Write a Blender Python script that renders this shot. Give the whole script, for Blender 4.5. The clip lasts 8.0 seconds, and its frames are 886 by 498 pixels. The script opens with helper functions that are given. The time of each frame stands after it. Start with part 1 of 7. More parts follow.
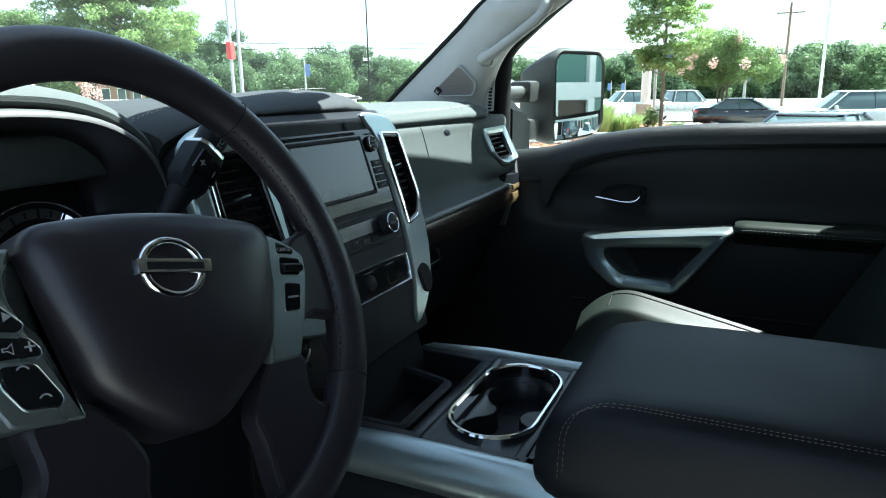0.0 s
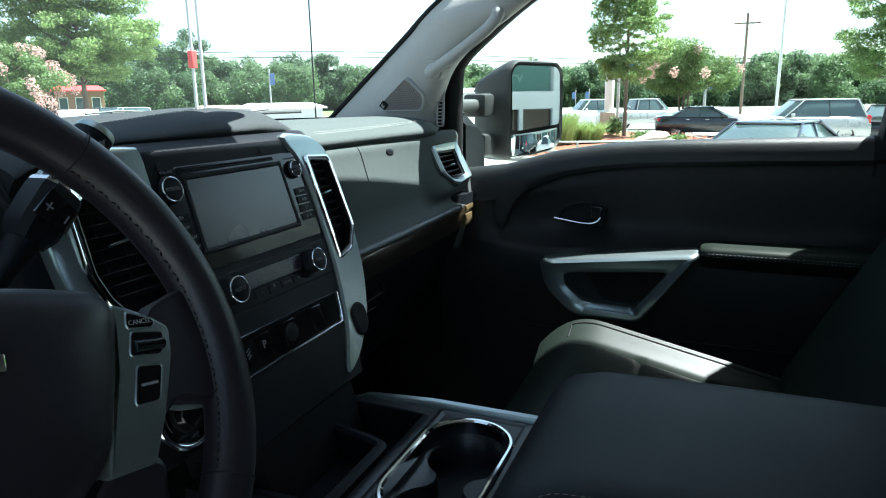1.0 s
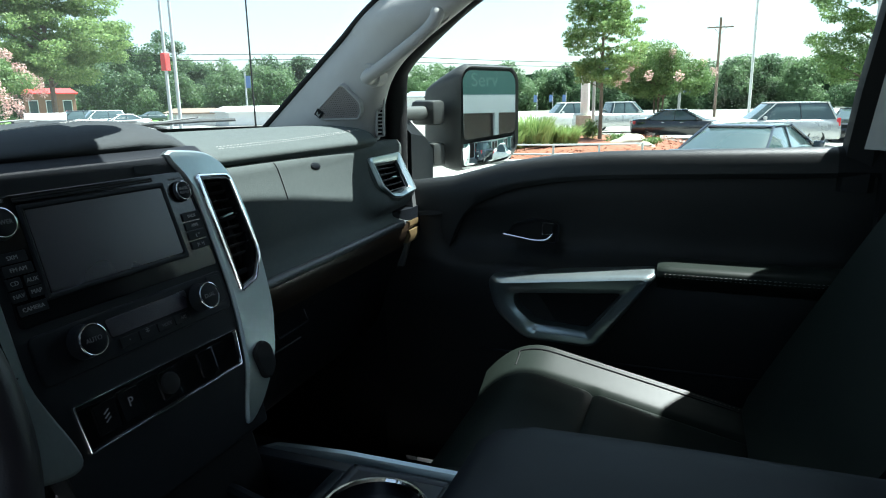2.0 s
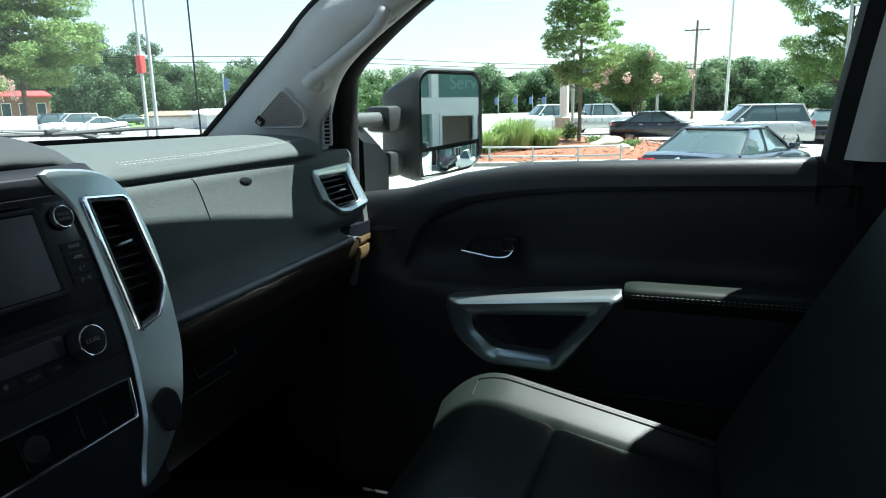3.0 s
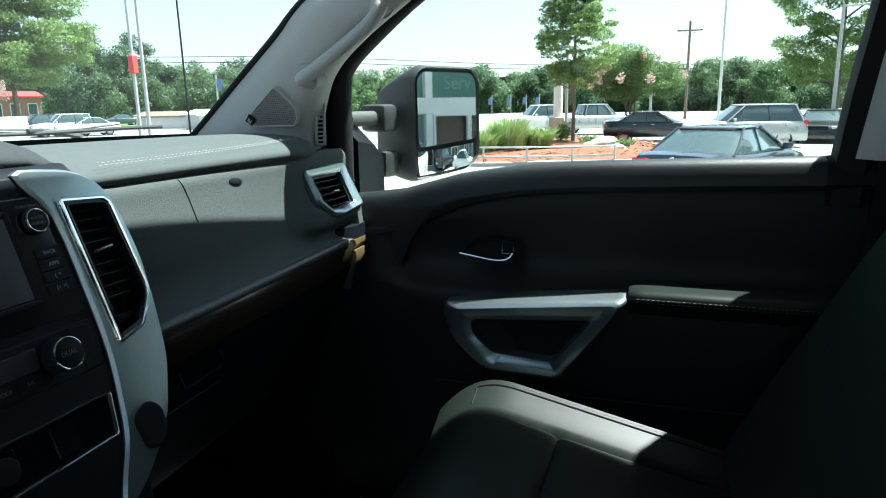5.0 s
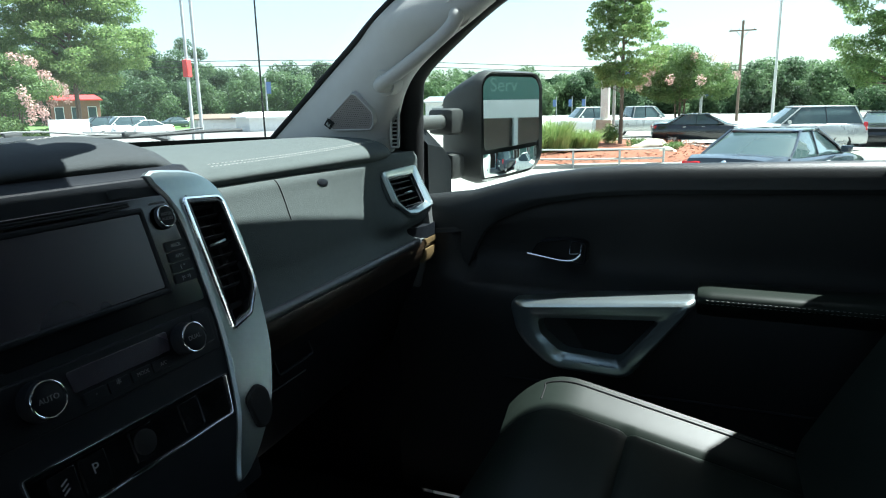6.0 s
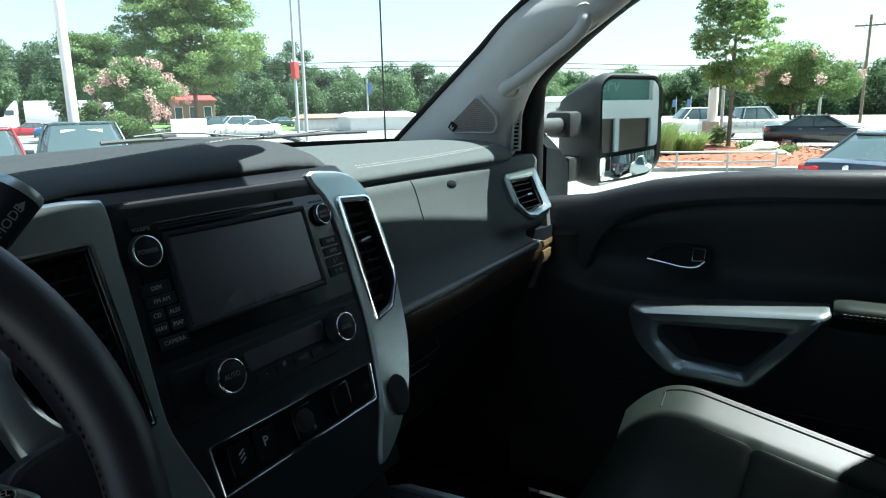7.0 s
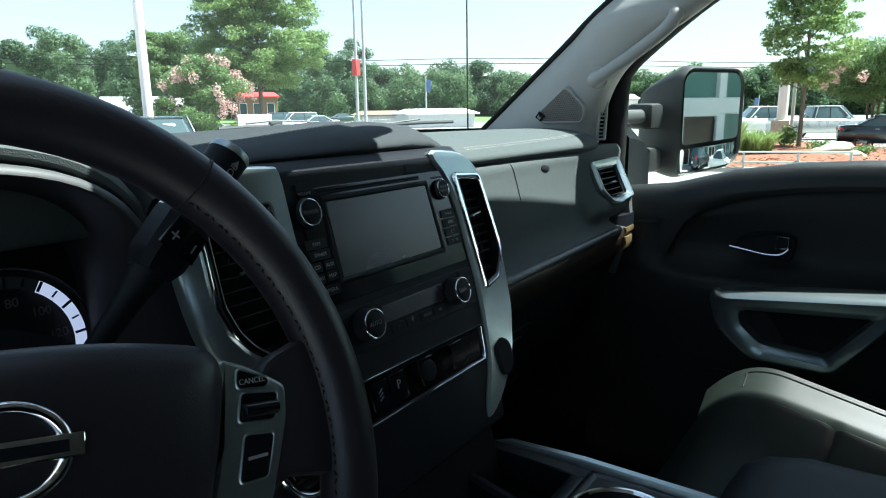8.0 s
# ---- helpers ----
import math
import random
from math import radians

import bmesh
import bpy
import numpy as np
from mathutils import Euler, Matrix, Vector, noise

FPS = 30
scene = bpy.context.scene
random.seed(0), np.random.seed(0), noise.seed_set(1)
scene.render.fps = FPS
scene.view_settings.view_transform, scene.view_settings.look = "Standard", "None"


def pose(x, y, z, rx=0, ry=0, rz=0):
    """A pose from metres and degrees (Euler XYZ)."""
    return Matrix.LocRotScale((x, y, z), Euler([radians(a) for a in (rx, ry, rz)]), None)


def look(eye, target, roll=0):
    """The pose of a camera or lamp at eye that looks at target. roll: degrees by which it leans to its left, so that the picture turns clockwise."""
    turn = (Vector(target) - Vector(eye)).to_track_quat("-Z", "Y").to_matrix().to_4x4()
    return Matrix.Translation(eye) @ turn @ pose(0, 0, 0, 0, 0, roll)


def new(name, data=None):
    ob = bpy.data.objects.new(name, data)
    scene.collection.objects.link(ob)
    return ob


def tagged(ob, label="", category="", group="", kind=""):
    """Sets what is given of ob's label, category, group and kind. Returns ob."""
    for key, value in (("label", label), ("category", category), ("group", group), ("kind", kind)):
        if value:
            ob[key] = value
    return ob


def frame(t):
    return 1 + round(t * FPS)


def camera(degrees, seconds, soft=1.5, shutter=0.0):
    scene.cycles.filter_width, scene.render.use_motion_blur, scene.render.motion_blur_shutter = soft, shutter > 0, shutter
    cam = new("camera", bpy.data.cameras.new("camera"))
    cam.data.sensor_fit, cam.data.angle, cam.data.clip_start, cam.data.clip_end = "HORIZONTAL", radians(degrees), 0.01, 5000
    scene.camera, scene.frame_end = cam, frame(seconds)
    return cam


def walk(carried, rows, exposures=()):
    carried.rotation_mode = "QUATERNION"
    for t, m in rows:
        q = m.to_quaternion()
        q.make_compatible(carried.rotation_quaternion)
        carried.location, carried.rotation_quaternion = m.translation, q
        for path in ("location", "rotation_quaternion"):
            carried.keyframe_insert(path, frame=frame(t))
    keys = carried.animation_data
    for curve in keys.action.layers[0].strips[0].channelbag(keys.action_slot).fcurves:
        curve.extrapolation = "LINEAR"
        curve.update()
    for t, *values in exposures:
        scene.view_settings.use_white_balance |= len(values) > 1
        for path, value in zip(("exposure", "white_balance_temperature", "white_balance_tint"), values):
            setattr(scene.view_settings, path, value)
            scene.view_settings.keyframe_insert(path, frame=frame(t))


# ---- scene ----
cam = camera(67.9, 8.0, 1.1)
PATH = [
    (0, (-0.774, 0.008, 1.648), (0.984, 0.841, 1.184), -0.8),
    (0.5, (-0.706, 0.018, 1.649), (1.072, 0.817, 1.197), -0.9),
    (1, (-0.642, 0.018, 1.66), (1.16, 0.766, 1.219), -0.9),
    (1.5, (-0.576, 0.013, 1.67), (1.24, 0.729, 1.235), -0.9),
    (2, (-0.507, -0.014, 1.669), (1.32, 0.676, 1.235), -0.9),
    (3.5, (-0.349, -0.03, 1.679), (1.505, 0.587, 1.251), -1.0),
    (4, (-0.336, -0.03, 1.672), (1.521, 0.576, 1.242), -1.0),
    (5.5, (-0.374, 0.007, 1.673), (1.467, 0.663, 1.25), -1.0),
    (6, (-0.407, 0.024, 1.677), (1.402, 0.767, 1.258), -1.1),
    (6.5, (-0.427, 0.045, 1.682), (1.324, 0.919, 1.269), -1.0),
    (7, (-0.452, 0.059, 1.684), (1.233, 1.053, 1.271), -1.0),
    (7.5, (-0.496, 0.066, 1.672), (1.135, 1.147, 1.259), -1.0),
    (8, (-0.555, 0.074, 1.67), (1.04, 1.206, 1.252), -0.7),
]
walk(cam, [(t, look(eye, target, roll)) for t, eye, target, roll in PATH],
     exposures=[(0, 2.82, 5850, 0), (1.5, 2.32, 5850, 0), (3.5, 2.12, 5850, 0), (8, 2.12, 5850, 0)])

# ---- world, sun, exposure ----
GROUND = -0.32
SUN = Vector((0.32, -0.40, 1.0)).normalized()
world = bpy.data.worlds.new("world")
world.use_nodes = True
scene.world = world
wn = world.node_tree.nodes
sky = wn.new("ShaderNodeTexSky")
sky.sky_type = "NISHITA"
sky.sun_disc = False
sky.sun_elevation = math.asin(SUN.z)
sky.sun_rotation = math.atan2(SUN.x, SUN.y)
sky.air_density, sky.dust_density, sky.ozone_density = 1.0, 1.0, 1.0
hazy = wn.new("ShaderNodeHueSaturation")
hazy.inputs["Saturation"].default_value = 0.68
world.node_tree.links.new(sky.outputs[0], hazy.inputs["Color"])
world.node_tree.links.new(hazy.outputs[0], wn["Background"].inputs[0])
wn["Background"].inputs[1].default_value = 0.060
sun = new("sun", bpy.data.lights.new("sun", "SUN"))
sun.data.energy, sun.data.angle, sun.data.color = 5.0, radians(0.6), (1.0, 0.96, 0.9)
sun.matrix_world = look(SUN * 50, (0, 0, 0))


# ---- materials ----
def mat(name, color, rough=0.6, metal=0.0, var=0.12, scale=40.0, bump=0.0, bscale=400.0, stain=3.0, coat=0.0, spec=0.5, kind="noise"):
    """A node material: two scales of colour variation, fine relief, uneven gloss."""
    m = bpy.data.materials.new(name)
    m.use_nodes = True
    nt = m.node_tree
    n, l = nt.nodes, nt.links
    b = n["Principled BSDF"]
    b.inputs["Metallic"].default_value = metal
    b.inputs["Specular IOR Level"].default_value = spec
    b.inputs["Coat Weight"].default_value = coat
    b.inputs["Coat Roughness"].default_value = 0.06
    tc = n.new("ShaderNodeTexCoord")
    fine = n.new("ShaderNodeTexNoise")
    fine.inputs["Scale"].default_value, fine.inputs["Detail"].default_value = scale, 5
    big = n.new("ShaderNodeTexNoise")
    big.inputs["Scale"].default_value, big.inputs["Detail"].default_value = stain, 3
    for k in (fine, big):
        l.new(tc.outputs["Object"], k.inputs["Vector"])
    add = n.new("ShaderNodeMath")
    add.operation = "ADD"
    l.new(fine.outputs["Fac"], add.inputs[0])
    l.new(big.outputs["Fac"], add.inputs[1])
    ramp = n.new("ShaderNodeMapRange")
    ramp.inputs["From Min"].default_value, ramp.inputs["From Max"].default_value = 0.6, 1.4
    ramp.inputs["To Min"].default_value, ramp.inputs["To Max"].default_value = 1 - var, 1 + var
    l.new(add.outputs[0], ramp.inputs["Value"])
    mul = n.new("ShaderNodeVectorMath")
    mul.operation = "SCALE"
    mul.inputs[0].default_value = color
    l.new(ramp.outputs[0], mul.inputs["Scale"])
    l.new(mul.outputs[0], b.inputs["Base Color"])
    rr = n.new("ShaderNodeMapRange")
    rr.inputs["From Min"].default_value, rr.inputs["From Max"].default_value = 0.3, 0.7
    rr.inputs["To Min"].default_value, rr.inputs["To Max"].default_value = max(0.02, rough * 0.85), min(1, rough * 1.15)
    l.new(big.outputs["Fac"], rr.inputs["Value"])
    l.new(rr.outputs[0], b.inputs["Roughness"])
    if bump:
        bm_ = n.new("ShaderNodeBump")
        bm_.inputs["Strength"].default_value, bm_.inputs["Distance"].default_value = bump, 0.001
        if kind == "leather":
            v = n.new("ShaderNodeTexVoronoi")
            v.inputs["Scale"].default_value = bscale
            wob = n.new("ShaderNodeTexNoise")
            wob.inputs["Scale"].default_value = 14
            l.new(tc.outputs["Object"], wob.inputs["Vector"])
            both = n.new("ShaderNodeMath")
            both.operation = "ADD"
            l.new(tc.outputs["Object"], v.inputs["Vector"])
            l.new(v.outputs["Distance"], both.inputs[0])
            l.new(wob.outputs["Fac"], both.inputs[1])
            l.new(both.outputs[0], bm_.inputs["Height"])
        else:
            g = n.new("ShaderNodeTexNoise")
            g.inputs["Scale"].default_value, g.inputs["Detail"].default_value = bscale, 3
            l.new(tc.outputs["Object"], g.inputs["Vector"])
            l.new(g.outputs["Fac"], bm_.inputs["Height"])
        l.new(bm_.outputs[0], b.inputs["Normal"])
    return m


def wood_mat():
    m = mat("dark_wood", (0.06, 0.035, 0.02), 0.36, var=0.3, coat=0.15, spec=0.3)
    nt = m.node_tree
    n, l = nt.nodes, nt.links
    tc = n.new("ShaderNodeTexCoord")
    mp = n.new("ShaderNodeMapping")
    mp.inputs["Scale"].default_value = (4, 60, 60)
    w = n.new("ShaderNodeTexNoise")
    w.inputs["Scale"].default_value, w.inputs["Detail"].default_value = 3, 8
    cr = n.new("ShaderNodeValToRGB")
    cr.color_ramp.elements[0].position, cr.color_ramp.elements[0].color = 0.35, (0.010, 0.007, 0.005, 1)
    cr.color_ramp.elements[1].position, cr.color_ramp.elements[1].color = 0.68, (0.038, 0.025, 0.015, 1)
    l.new(tc.outputs["Object"], mp.inputs[0])
    l.new(mp.outputs[0], w.inputs["Vector"])
    l.new(w.outputs["Fac"], cr.inputs[0])
    l.new(cr.outputs[0], n["Principled BSDF"].inputs["Base Color"])
    return m


def glow(name, color, strength):
    m = bpy.data.materials.new(name)
    m.use_nodes = True
    b = m.node_tree.nodes["Principled BSDF"]
    b.inputs["Base Color"].default_value = (*color, 1)
    b.inputs["Emission Color"].default_value = (*color, 1)
    b.inputs["Emission Strength"].default_value = strength
    return m


def pane_mat(name, tint, gloss, veil=0.0):
    m = bpy.data.materials.new(name)
    m.use_nodes = True
    n, l = m.node_tree.nodes, m.node_tree.links
    t, g, x = n.new("ShaderNodeBsdfTransparent"), n.new("ShaderNodeBsdfGlossy"), n.new("ShaderNodeMixShader")
    t.inputs[0].default_value = (*tint, 1)
    g.inputs["Roughness"].default_value = 0.0
    x.inputs[0].default_value = gloss
    l.new(t.outputs[0], x.inputs[1])
    l.new(g.outputs[0], x.inputs[2])
    last = x
    if veil:
        # a thin translucent film added for the windshield's haze; it scatters the sun
        d, y = n.new("ShaderNodeBsdfTranslucent"), n.new("ShaderNodeMixShader")
        d.inputs[0].default_value = (0.8, 0.85, 0.85, 1)
        tc, film = n.new("ShaderNodeTexCoord"), n.new("ShaderNodeTexNoise")
        film.inputs["Scale"].default_value = 5
        amount = n.new("ShaderNodeMapRange")
        amount.inputs["To Min"].default_value, amount.inputs["To Max"].default_value = veil * 0.6, veil * 1.4
        l.new(tc.outputs["Object"], film.inputs["Vector"])
        l.new(film.outputs["Fac"], amount.inputs["Value"])
        l.new(amount.outputs[0], y.inputs[0])
        l.new(x.outputs[0], y.inputs[1])
        l.new(d.outputs[0], y.inputs[2])
        last = y
    l.new(last.outputs[0], n["Material Output"].inputs[0])
    return m


def leaf_mat(name, color, light, trans=0.35):
    m = bpy.data.materials.new(name)
    m.use_nodes = True
    n, l = m.node_tree.nodes, m.node_tree.links
    b = n["Principled BSDF"]
    b.inputs["Roughness"].default_value = 0.55
    geo = n.new("ShaderNodeNewGeometry")
    cr = n.new("ShaderNodeValToRGB")
    cr.color_ramp.elements[0].color = (*color, 1)
    cr.color_ramp.elements[1].color = (*light, 1)
    l.new(geo.outputs["Random Per Island"], cr.inputs[0])
    l.new(cr.outputs[0], b.inputs["Base Color"])
    t, x = n.new("ShaderNodeBsdfTranslucent"), n.new("ShaderNodeMixShader")
    l.new(cr.outputs[0], t.inputs[0])
    x.inputs[0].default_value = trans
    l.new(b.outputs[0], x.inputs[1])
    l.new(t.outputs[0], x.inputs[2])
    l.new(x.outputs[0], n["Material Output"].inputs[0])
    return m


DASH = mat("soft_dash_plastic", (0.066, 0.078, 0.076), 0.8, spec=0.10, var=0.08, bump=0.4, bscale=900, kind="leather", scale=120)
BLACK = mat("black_plastic", (0.0052, 0.0068, 0.0092), 0.48, spec=0.17, var=0.1, bump=0.25, bscale=1200)
DEEP = mat("dark_carpet", (0.012, 0.012, 0.013), 0.95, var=0.3, bump=0.6, bscale=700)
LEATHER = mat("black_leather", (0.0112, 0.0152, 0.0126), 0.43, spec=0.11, var=0.25, scale=22, bump=0.08, bscale=650, kind="leather")
WHEEL = mat("wheel_leather", (0.0125, 0.0112, 0.0150), 0.4, spec=0.4, var=0.14, bump=0.07, bscale=800, kind="leather")
SILVER = mat("satin_silver", (0.36, 0.42, 0.425), 0.30, metal=0.9, var=0.05, scale=200)
CHROME = mat("chrome", (0.82, 0.83, 0.85), 0.07, metal=1.0, var=0.02)
PIANO = mat("gloss_black", (0.006, 0.0065, 0.0075), 0.12, var=0.05, coat=0.15, spec=0.35)
SCREEN = mat("screen_glass", (0.022, 0.019, 0.028), 0.26, var=0.04, spec=0.9)
WOOD = wood_mat()
TAN = mat("light_wood_end", (0.12, 0.085, 0.04), 0.4, var=0.5, scale=160)
PILLAR = mat("grey_pillar_plastic", (0.33, 0.33, 0.315), 0.7, var=0.05, bump=0.3, bscale=1200)
MESHGREY = mat("speaker_mesh", (0.18, 0.165, 0.155), 0.8, var=0.15, scale=300, bump=0.5, bscale=1600)
THREAD = mat("pale_thread", (0.26, 0.26, 0.245), 0.8, var=0.2)
DARKTHREAD = mat("brown_thread", (0.16, 0.14, 0.12), 0.8, var=0.2)
LEGEND = mat("printed_legend", (0.22, 0.225, 0.23), 0.5, var=0.02)
DIM = mat("dim_legend", (0.11, 0.11, 0.115), 0.5, var=0.02)
RUBBER = mat("black_rubber", (0.0075, 0.008, 0.0085), 0.7, spec=0.2, var=0.1)
TRIMBLACK = mat("weathered_black_trim", (0.050, 0.052, 0.053), 0.5, var=0.2, scale=30, bump=0.3, bscale=500)
DOORTRIM = mat("door_trim_plastic", (0.0085, 0.0098, 0.0102), 0.46, spec=0.28, var=0.1, bump=0.3, bscale=1000, kind="leather")
VANE = mat("matte_black_vane", (0.012, 0.012, 0.013), 0.42, spec=0.35, var=0.1)
ENDGREY = mat("grey_end_plastic", (0.075, 0.08, 0.08), 0.5, var=0.05, bump=0.2, bscale=1200)
HOUSING = mat("grained_black_housing", (0.020, 0.021, 0.022), 0.48, var=0.15, scale=30, bump=0.3, bscale=700)
BELT = mat("padded_belt_trim", (0.015, 0.0175, 0.0185), 0.42, spec=0.35, var=0.08, bump=0.25, bscale=900, kind="leather", scale=120)
# Darker copy of the dash plastic; the brow's shade is in its colour.
BROWPAD = mat("shaded_brow_pad", (0.030, 0.0345, 0.036), 0.7, spec=0.15, var=0.1, bump=0.4, bscale=900, kind="leather", scale=120)
# Bluer, darker copy of the leather: reflected sky blue put in its colour.
LIDPAD = mat("sky_tinted_lid_leather", (0.0072, 0.0092, 0.0125), 0.5, spec=0.2, var=0.16, scale=30, bump=0.14, bscale=900, kind="leather")
ROLL = mat("rolled_dash_edge", (0.045, 0.050, 0.054), 0.38, spec=0.45, var=0.08, bump=0.2, bscale=900, kind="leather", scale=120)
LIPGREY = mat("grey_satin_plastic", (0.045, 0.048, 0.047), 0.55, var=0.05, bump=0.2, bscale=1200)
SATINBLACK = mat("satin_black_panel", (0.007, 0.0085, 0.011), 0.3, spec=0.35, var=0.06)
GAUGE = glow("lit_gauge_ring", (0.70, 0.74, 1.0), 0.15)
WINDSHIELD = pane_mat("windshield_glass", (0.9, 0.95, 0.92), 0.012, 0.009)
WINDOW = pane_mat("window_glass", (0.94, 0.975, 0.935), 0.006)
MIRROR = mat("mirror_silver", (0.78, 0.84, 0.83), 0.01, metal=1.0, var=0.0)
HEADLINER = mat("grey_headliner", (0.28, 0.28, 0.265), 0.95, var=0.06, bump=0.4, bscale=900)
ASPHALT = mat("worn_asphalt", (0.16, 0.16, 0.155), 0.9, var=0.2, scale=6, stain=0.15, bump=0.6, bscale=80)
CONCRETE = mat("pale_concrete", (0.27, 0.265, 0.25), 0.85, var=0.14, scale=5, stain=0.4, bump=0.4, bscale=60)
GRASS = mat("lawn", (0.10, 0.19, 0.045), 0.9, var=0.35, scale=4, stain=0.3)
MULCH = mat("red_mulch", (0.19, 0.068, 0.038), 0.95, var=0.45, scale=14, stain=1.2, bump=1.0, bscale=30)
BARK = mat("bark", (0.14, 0.11, 0.085), 0.9, var=0.35, scale=18, bump=0.8, bscale=30)
OAK = leaf_mat("oak_leaves", (0.13, 0.215, 0.075), (0.27, 0.36, 0.14), 0.65)
MYRTLE = leaf_mat("myrtle_leaves", (0.08, 0.145, 0.045), (0.17, 0.25, 0.09), 0.45)
BLOOM = leaf_mat("pink_blossom", (0.52, 0.31, 0.28), (0.70, 0.52, 0.46))
# Bluer greens than the near leaves: distance haze put into both far colours.
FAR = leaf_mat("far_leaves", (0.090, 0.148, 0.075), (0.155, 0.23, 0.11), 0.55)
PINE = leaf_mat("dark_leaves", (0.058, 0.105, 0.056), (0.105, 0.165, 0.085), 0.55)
REED = leaf_mat("reed_leaves", (0.13, 0.22, 0.06), (0.32, 0.4, 0.16))
PAINTS = {
    "white": mat("white_paint", (0.8, 0.8, 0.78), 0.3, var=0.03, coat=0.6),
    "silver": mat("silver_paint", (0.5, 0.51, 0.52), 0.3, metal=0.4, var=0.03, coat=0.6),
    "black": mat("black_paint", (0.012, 0.013, 0.018), 0.22, var=0.03, coat=0.8),
    "navy": mat("dark_blue_paint", (0.022, 0.03, 0.045), 0.22, var=0.03, coat=0.8),
    "red": mat("red_paint", (0.35, 0.02, 0.03), 0.25, var=0.03, coat=0.8),
    "blue": mat("blue_paint", (0.04, 0.10, 0.22), 0.25, var=0.03, coat=0.8),
    "teal": mat("dark_green_paint", (0.03, 0.05, 0.055), 0.25, var=0.03, coat=0.8),
}
CARGLASS = mat("car_glass", (0.05, 0.075, 0.08), 0.05, var=0.05, coat=0.8)
TYRE = mat("tyre_rubber", (0.02, 0.02, 0.02), 0.85, var=0.2)
RIM = mat("alloy", (0.45, 0.46, 0.47), 0.3, metal=0.8, var=0.1)
TAIL = mat("red_lamp", (0.5, 0.015, 0.02), 0.15, var=0.1, coat=0.8)
HEAD = mat("clear_lamp", (0.7, 0.72, 0.74), 0.1, metal=0.3, var=0.1)
POLE = mat("galvanised_steel", (0.42, 0.43, 0.43), 0.5, metal=0.3, var=0.12)
WHITEPOLE = mat("white_pole_paint", (0.72, 0.72, 0.7), 0.5, var=0.08)
TIMBER = mat("utility_pole_wood", (0.16, 0.12, 0.09), 0.9, var=0.3)
REDPAINT = mat("red_sign_paint", (0.55, 0.05, 0.045), 0.5, var=0.1)
BLUEFLAG = mat("blue_banner", (0.11, 0.18, 0.36), 0.7, var=0.1)
STONE = mat("stone_pedestal", (0.42, 0.38, 0.31), 0.9, var=0.25, scale=8)
STUCCO = mat("white_wall", (0.7, 0.7, 0.68), 0.85, var=0.06, scale=3)
BRICK = mat("brown_brick", (0.24, 0.13, 0.09), 0.85, var=0.2, scale=12)
TEALGLASS = mat("teal_glazing", (0.10, 0.19, 0.17), 0.12, var=0.05, coat=0.3)
DOORGLASS = mat("brown_door_glazing", (0.05, 0.038, 0.032), 0.15, var=0.1)
STICKER = mat("green_sticker", (0.25, 0.75, 0.12), 0.6, var=0.05)
PAPER = mat("white_paper", (0.75, 0.75, 0.74), 0.7, var=0.04)


# ---- mesh helpers ----
def finish(bm, angle=38):
    bmesh.ops.remove_doubles(bm, verts=bm.verts, dist=1e-6)
    bmesh.ops.recalc_face_normals(bm, faces=bm.faces)
    lim = radians(angle)
    for f in bm.faces:
        f.smooth = True
    for e in bm.edges:
        if len(e.link_faces) == 2 and e.calc_face_angle(0) > lim:
            e.smooth = False
    return bm


def part(name, bm, material, parent=None, label="", angle=38):
    """Links a bmesh as one mesh object, under parent if given."""
    finish(bm, angle)
    me = bpy.data.meshes.new(name)
    bm.to_mesh(me)
    bm.free()
    me.materials.append(material)
    ob = new(name, me)
    if parent is not None:
        ob.parent = parent
        ob.matrix_parent_inverse = Matrix()
        ob.matrix_basis = parent.matrix_basis.inverted() if parent.type == "EMPTY" else Matrix()
    if label:
        ob["label"] = label
    return ob


def thing(name, label, category, at=(0, 0, 0), group="", kind=""):
    ob = new(name)
    ob.empty_display_size = 0.05
    ob.location = at
    return tagged(ob, label, category, group, kind)


def frame_of(origin, u, v):
    u, v = Vector(u).normalized(), Vector(v).normalized()
    n = u.cross(v)
    return Matrix(((u.x, v.x, n.x, origin[0]), (u.y, v.y, n.y, origin[1]), (u.z, v.z, n.z, origin[2]), (0, 0, 0, 1)))


def rbox(sx, sy, sz, bevel=0.004, segs=2, m=None):
    bm = bmesh.new()
    bmesh.ops.create_cube(bm, size=1)
    bmesh.ops.scale(bm, vec=(sx, sy, sz), verts=bm.verts)
    if bevel:
        bmesh.ops.bevel(bm, geom=bm.edges[:], offset=min(bevel, 0.49 * min(sx, sy, sz)), segments=segs, affect="EDGES", profile=0.5)
    if m is not None:
        bm.transform(m)
    return bm


def join(*bms):
    out = bmesh.new()
    me = bpy.data.meshes.new("tmp")
    for b in bms:
        b.to_mesh(me)
        out.from_mesh(me)
        b.free()
    bpy.data.meshes.remove(me)
    return out


def box(x0, x1, y0, y1, z0, z1, bevel=0.004, segs=2):
    return rbox(x1 - x0, y1 - y0, z1 - z0, bevel, segs, Matrix.Translation(((x0 + x1) / 2, (y0 + y1) / 2, (z0 + z1) / 2)))


def loft(rings, closed=True, caps=True):
    bm = bmesh.new()
    rows = [[bm.verts.new(p) for p in r] for r in rings]
    n = len(rows[0])
    for a, b in zip(rows, rows[1:]):
        for i in range(n if closed else n - 1):
            j = (i + 1) % n
            bm.faces.new((a[i], a[j], b[j], b[i]))
    if caps and closed:
        bm.faces.new(rows[0])
        bm.faces.new(rows[-1])
    return bm


